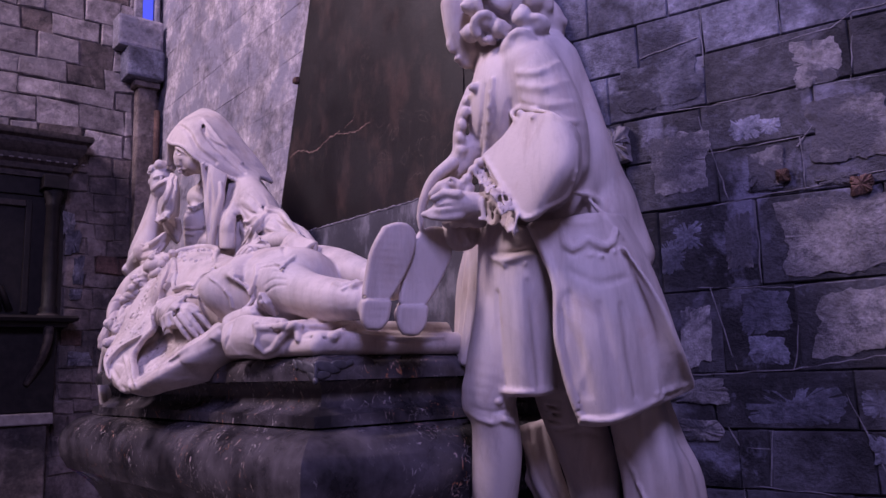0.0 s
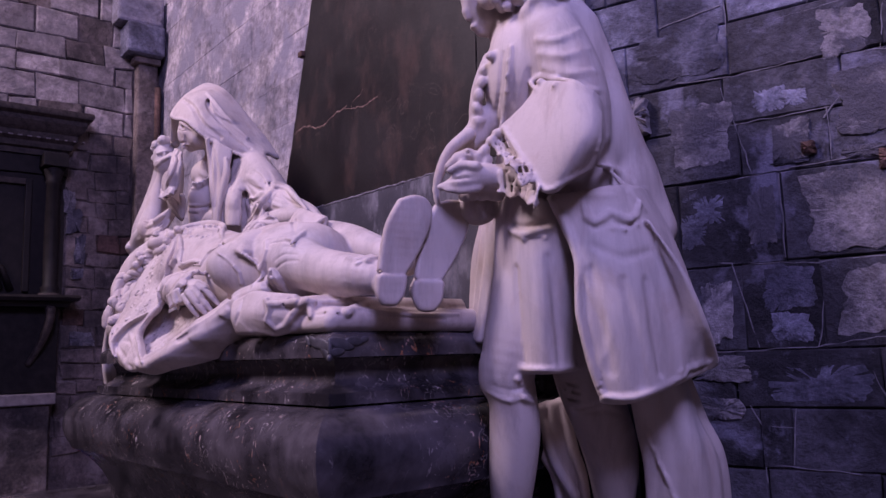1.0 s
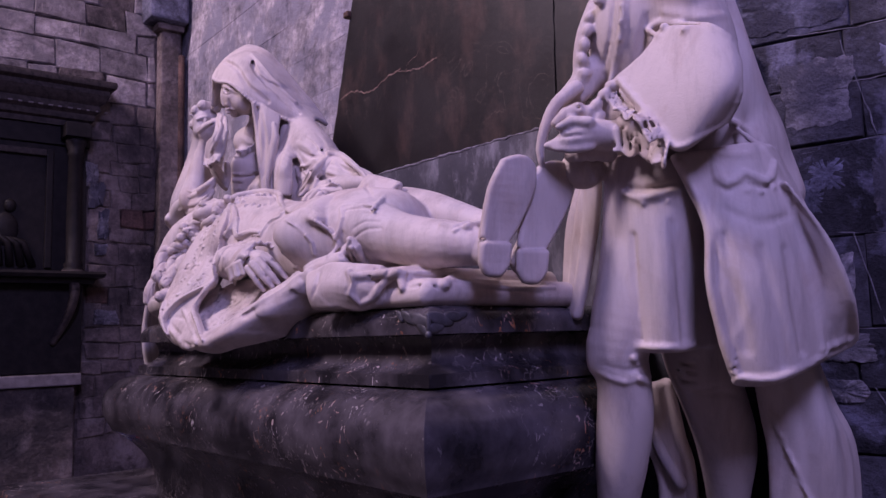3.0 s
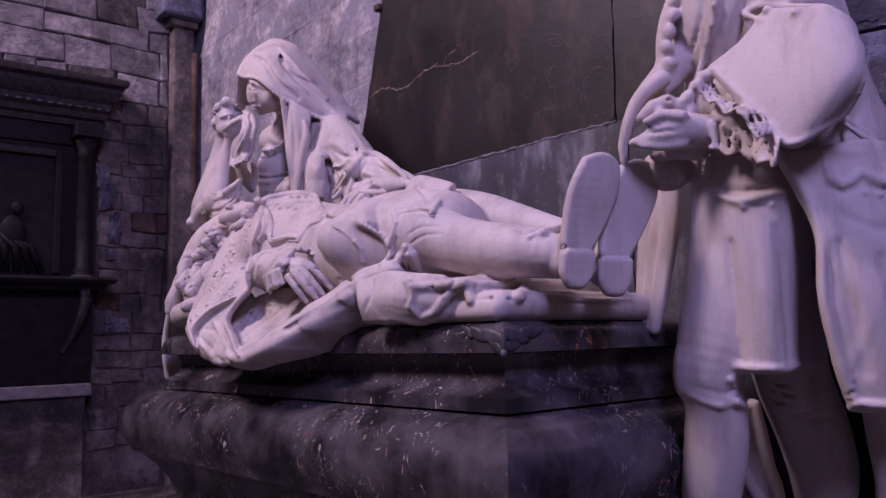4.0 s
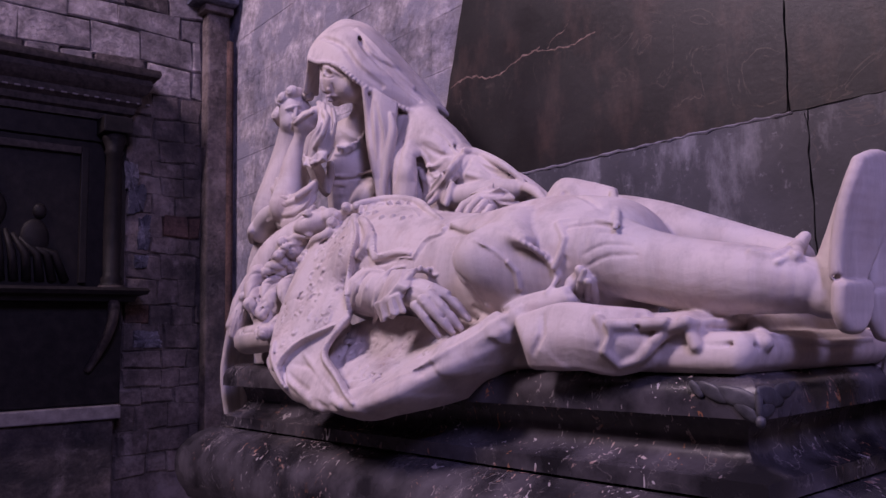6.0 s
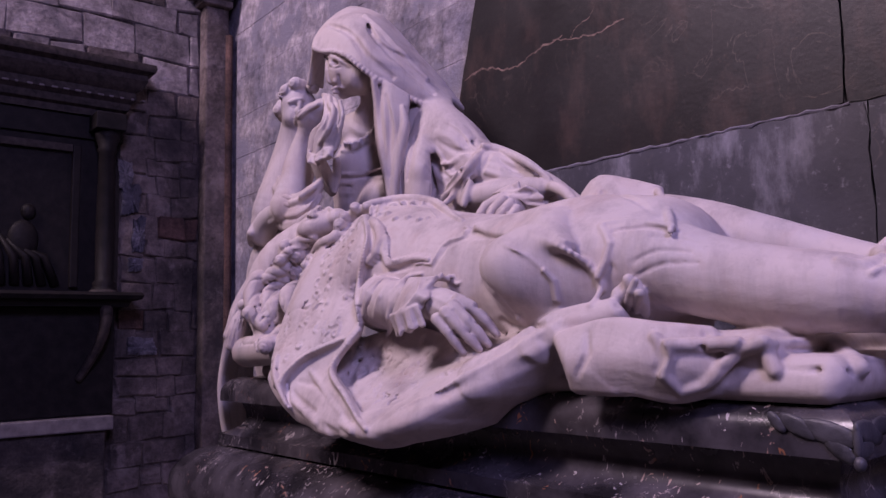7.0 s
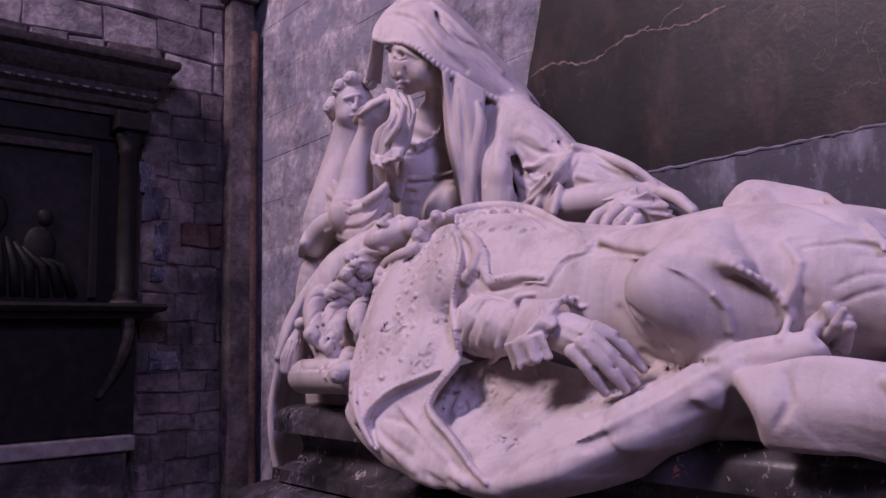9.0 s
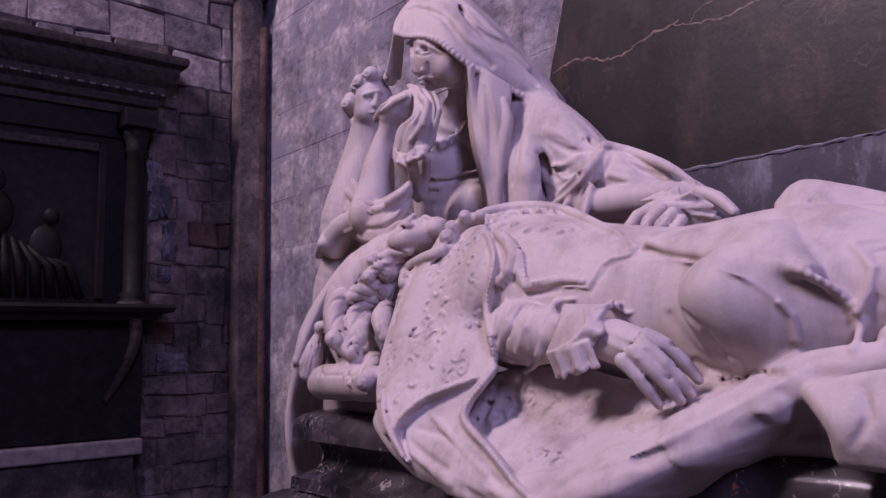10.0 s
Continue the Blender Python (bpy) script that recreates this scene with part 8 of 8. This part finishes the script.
def lay_flake(parent, m, u0, u1, z0, z1, thick, rnd, mat, name="lime_flake"):
    me = flake_mesh((u1 - u0) * 0.96, (z1 - z0) * 0.96, thick, rnd)
    me.materials.append(mat)
    ob = new(name, me)
    ob.parent = parent
    ob.matrix_parent_inverse = Matrix()
    ob.matrix_world = m @ Matrix.Translation(((u0 + u1) / 2, 0, (z0 + z1) / 2))
    return ob


# right wall: courses of black blocks; u runs along the wall from the pyramid
rnd = random.Random(21)
RW = R_MAT @ Matrix.Translation((0, 0.02, 0))
COURSES = [
    (1.00, 1.22, (0.0, 0.42, 0.82, 1.10, 1.5)),
    (1.22, 1.39, (0.0, 0.35, 0.60, 0.81, 0.895, 1.16, 1.5)),
    (1.39, 1.553, (0.0, 0.30, 0.75, 1.13, 1.5)),
    (1.553, 1.803, (0.0, 0.28, 0.50, 0.79, 1.00, 1.30, 1.6)),
    (1.803, 2.062, (0.0, 0.33, 0.62, 0.914, 1.25, 1.6)),
    (2.062, 2.226, (0.0, 0.25, 0.52, 0.81, 1.055, 1.4)),
    (2.226, 2.376, (0.0, 0.25, 0.52, 0.775, 1.10, 1.5)),
    (2.376, 2.545, (0.0, 0.30, 0.48, 0.80, 1.21, 1.6)),
    (2.545, 2.70, (0.0, 0.36, 0.59, 0.80, 1.03, 1.35, 1.7)),
    (2.70, 2.88, (0.0, 0.42, 0.70, 1.0, 1.4)),
    (2.88, 3.06, (0.0, 0.30, 0.62, 0.95, 1.4)),
]
for z0, z1, cuts in COURSES:
    for a, b in zip(cuts, cuts[1:]):
        lay_stone(wall_right, RW, a, z0, b - a, z1 - z0, 0.014 + rnd.uniform(0, 0.005), rnd, BLUE_LIME if z0 > 2.53 or (z0 > 2.37 and a < 0.75) else DARK_STONE, 0.003, 0.004, 0.004, 0.8)
# proud ribbons of pointing along the joints
def pointing(line, r=0.0022):
    pts = []
    for (u0, z0), (u1, z1) in zip(line, line[1:]):
        n = max(2, int(math.hypot(u1 - u0, z1 - z0) / 0.03))
        pts += [(u0 + (u1 - u0) * i / n + rnd.uniform(-0.003, 0.003), -0.0185 + rnd.uniform(-0.001, 0.001), z0 + (z1 - z0) * i / n + rnd.uniform(-0.003, 0.003)) for i in range(n)]
    u, z = line[-1]
    pts.append((u, -0.0185, z))
    ob = part("pointing_ridge", tube(pts, [r * rnd.uniform(0.45, 1.1) for _ in pts], 5), POINTING, None)
    ob.parent = wall_right
    ob.matrix_parent_inverse = Matrix()
    ob.matrix_world = RW


for line in (
    [(0.592, 2.578), (0.788, 2.604)], [(0.801, 2.724), (0.798, 2.503)], [(0.789, 2.501), (0.977, 2.523), (1.165, 2.53), (1.227, 2.564), (1.36, 2.57)],
    [(0.635, 2.385), (0.779, 2.374), (1.06, 2.383), (1.149, 2.366), (1.34, 2.36)], [(0.777, 2.223), (1.062, 2.228)], [(1.044, 2.198), (1.094, 2.256), (1.134, 2.366)],
    [(0.769, 2.348), (0.841, 2.067)], [(0.648, 2.04), (0.857, 2.065), (1.048, 2.071), (1.32, 2.10)], [(0.914, 2.057), (0.914, 1.812)],
    [(0.685, 1.814), (0.993, 1.792), (1.30, 1.797)], [(0.762, 1.807), (0.825, 1.56)], [(1.03, 1.794), (0.979, 1.557)], [(0.691, 1.55), (0.832, 1.552), (0.972, 1.557), (1.28, 1.60)],
    [(1.081, 1.546), (1.132, 1.424), (1.183, 1.286)], [(0.758, 1.438), (0.815, 1.341)], [(0.815, 1.341), (0.90, 1.336)], [(0.815, 1.341), (0.819, 1.18)],
    [(0.905, 1.391), (0.891, 1.234)], [(0.822, 1.234), (1.057, 1.216)], [(1.054, 2.23), (1.056, 2.078)], [(1.222, 2.548), (1.201, 2.368)], [(1.029, 2.657), (1.03, 2.54)],
):
    pointing(line)
# pale faces where soot and lime have flaked away
BASE = RW @ Matrix.Translation((0, -0.014, 0))
for u0, u1, z0, z1, th, mat in (
    (0.51, 0.79, 2.39, 2.56, 0.009, BLUE_LIME), (0.60, 0.80, 2.11, 2.31, 0.011, LIME), (0.86, 0.95, 2.24, 2.32, 0.008, BLUE_LIME), (0.94, 1.01, 2.25, 2.30, 0.008, BLUE_LIME),
    (0.90, 1.01, 2.09, 2.21, 0.011, LIME), (1.07, 1.30, 2.13, 2.33, 0.012, LIME), (1.05, 1.18, 2.36, 2.52, 0.010, LIME), (0.96, 1.28, 1.82, 2.05, 0.012, LIME),
    (0.82, 0.90, 1.85, 2.03, 0.011, LIME), (1.04, 1.27, 1.59, 1.78, 0.012, LIME), (0.84, 0.99, 1.66, 1.79, 0.008, BLUE_LIME), (0.86, 0.97, 1.57, 1.66, 0.008, BLUE_LIME),
    (0.66, 0.76, 1.57, 1.76, 0.011, LIME), (0.60, 0.80, 1.46, 1.54, 0.012, LIME), (0.64, 0.77, 1.35, 1.42, 0.012, LIME), (0.84, 1.11, 1.40, 1.51, 0.009, BLUE_LIME),
    (1.08, 1.20, 2.07, 2.105, 0.009, LIME), (1.17, 1.23, 2.03, 2.09, 0.022, RUST_STONE), (0.66, 0.76, 1.93, 2.02, 0.008, BLUE_LIME), (0.62, 0.70, 1.86, 1.97, 0.008, BLUE_LIME),
    (1.14, 1.24, 1.42, 1.50, 0.008, BLUE_LIME), (0.98, 1.02, 2.10, 2.14, 0.020, RUST_STONE), (0.90, 1.00, 2.08, 2.10, 0.008, BLUE_LIME), (1.15, 1.24, 1.30, 1.38, 0.008, BLUE_LIME),
):
    lay_flake(wall_right, BASE, u0, u1, z0, z1, th, rnd, mat)
# broken stones that stick out behind the standing figure
for u0, u1, z0, z1, th in ((0.37, 0.45, 2.22, 2.37, 0.07), (0.42, 0.50, 2.13, 2.25, 0.06), (0.45, 0.55, 2.24, 2.36, 0.045), (0.44, 0.52, 2.05, 2.13, 0.05)):
    lay_flake(wall_right, BASE, u0, u1, z0, z1, th, rnd, LIME, "broken_stone")

# back wall: pale plastered blocks between the corner and the pyramid
rnd = random.Random(33)
BW = Matrix.Translation((0, WALL_Y + 0.02, 0))
z = 1.02
while z < 4.3:
    h = rnd.uniform(0.19, 0.30)
    x = -5.575
    while x < -3.2:
        w = min(rnd.uniform(0.26, 0.62), -3.1 - x)
        lay_stone(wall_back, BW, x, z, w, h, 0.004, rnd, PALE_STONE, 0.0, 0.0012, 0.002, 0.5)
        x += w
    z += h
# side wall: rubble beside and above the altar
LW = Matrix.Translation((-5.70, 0, 0)) @ Matrix.Rotation(math.pi / 2, 4, "Z")
rnd = random.Random(44)
z = 1.0
while z < 4.7:
    h = rnd.uniform(0.085, 0.15) if z < 3.0 else rnd.uniform(0.12, 0.2)
    y = 1.30 if z < 2.95 and z > 1.40 else (1.27 if z <= 1.40 else -0.7)
    while y < 1.71:
        w = min(rnd.uniform(0.10, 0.22) if z < 3.0 else rnd.uniform(0.16, 0.36), 1.72 - y)
        q = rnd.random()
        mat = (RUST_STONE if q < 0.04 else BROWN_STONE) if z < 3.05 else (BROWN_STONE if q < 0.15 else OLIVE_STONE)
        if w > 0.03:
            lay_stone(wall_left, LW, y, z, w, h, rnd.uniform(0.012, 0.02), rnd, mat, 0.0, 0.008, 0.012, 1.2)
        y += w
    z += h
BL = LW @ Matrix.Translation((0, -0.02, 0))
for y0, y1, z0, z1 in ((1.30, 1.40, 2.42, 2.60), (1.36, 1.43, 2.22, 2.42), (1.28, 1.36, 2.55, 2.72), (1.34, 1.50, 1.68, 1.78), (1.00, 1.22, 1.14, 1.26), (0.72, 0.98, 1.16, 1.24), (1.34, 1.42, 2.12, 2.2)):
    lay_flake(wall_left, BL, y0, y1, z0, z1, 0.022, rnd, LIME)
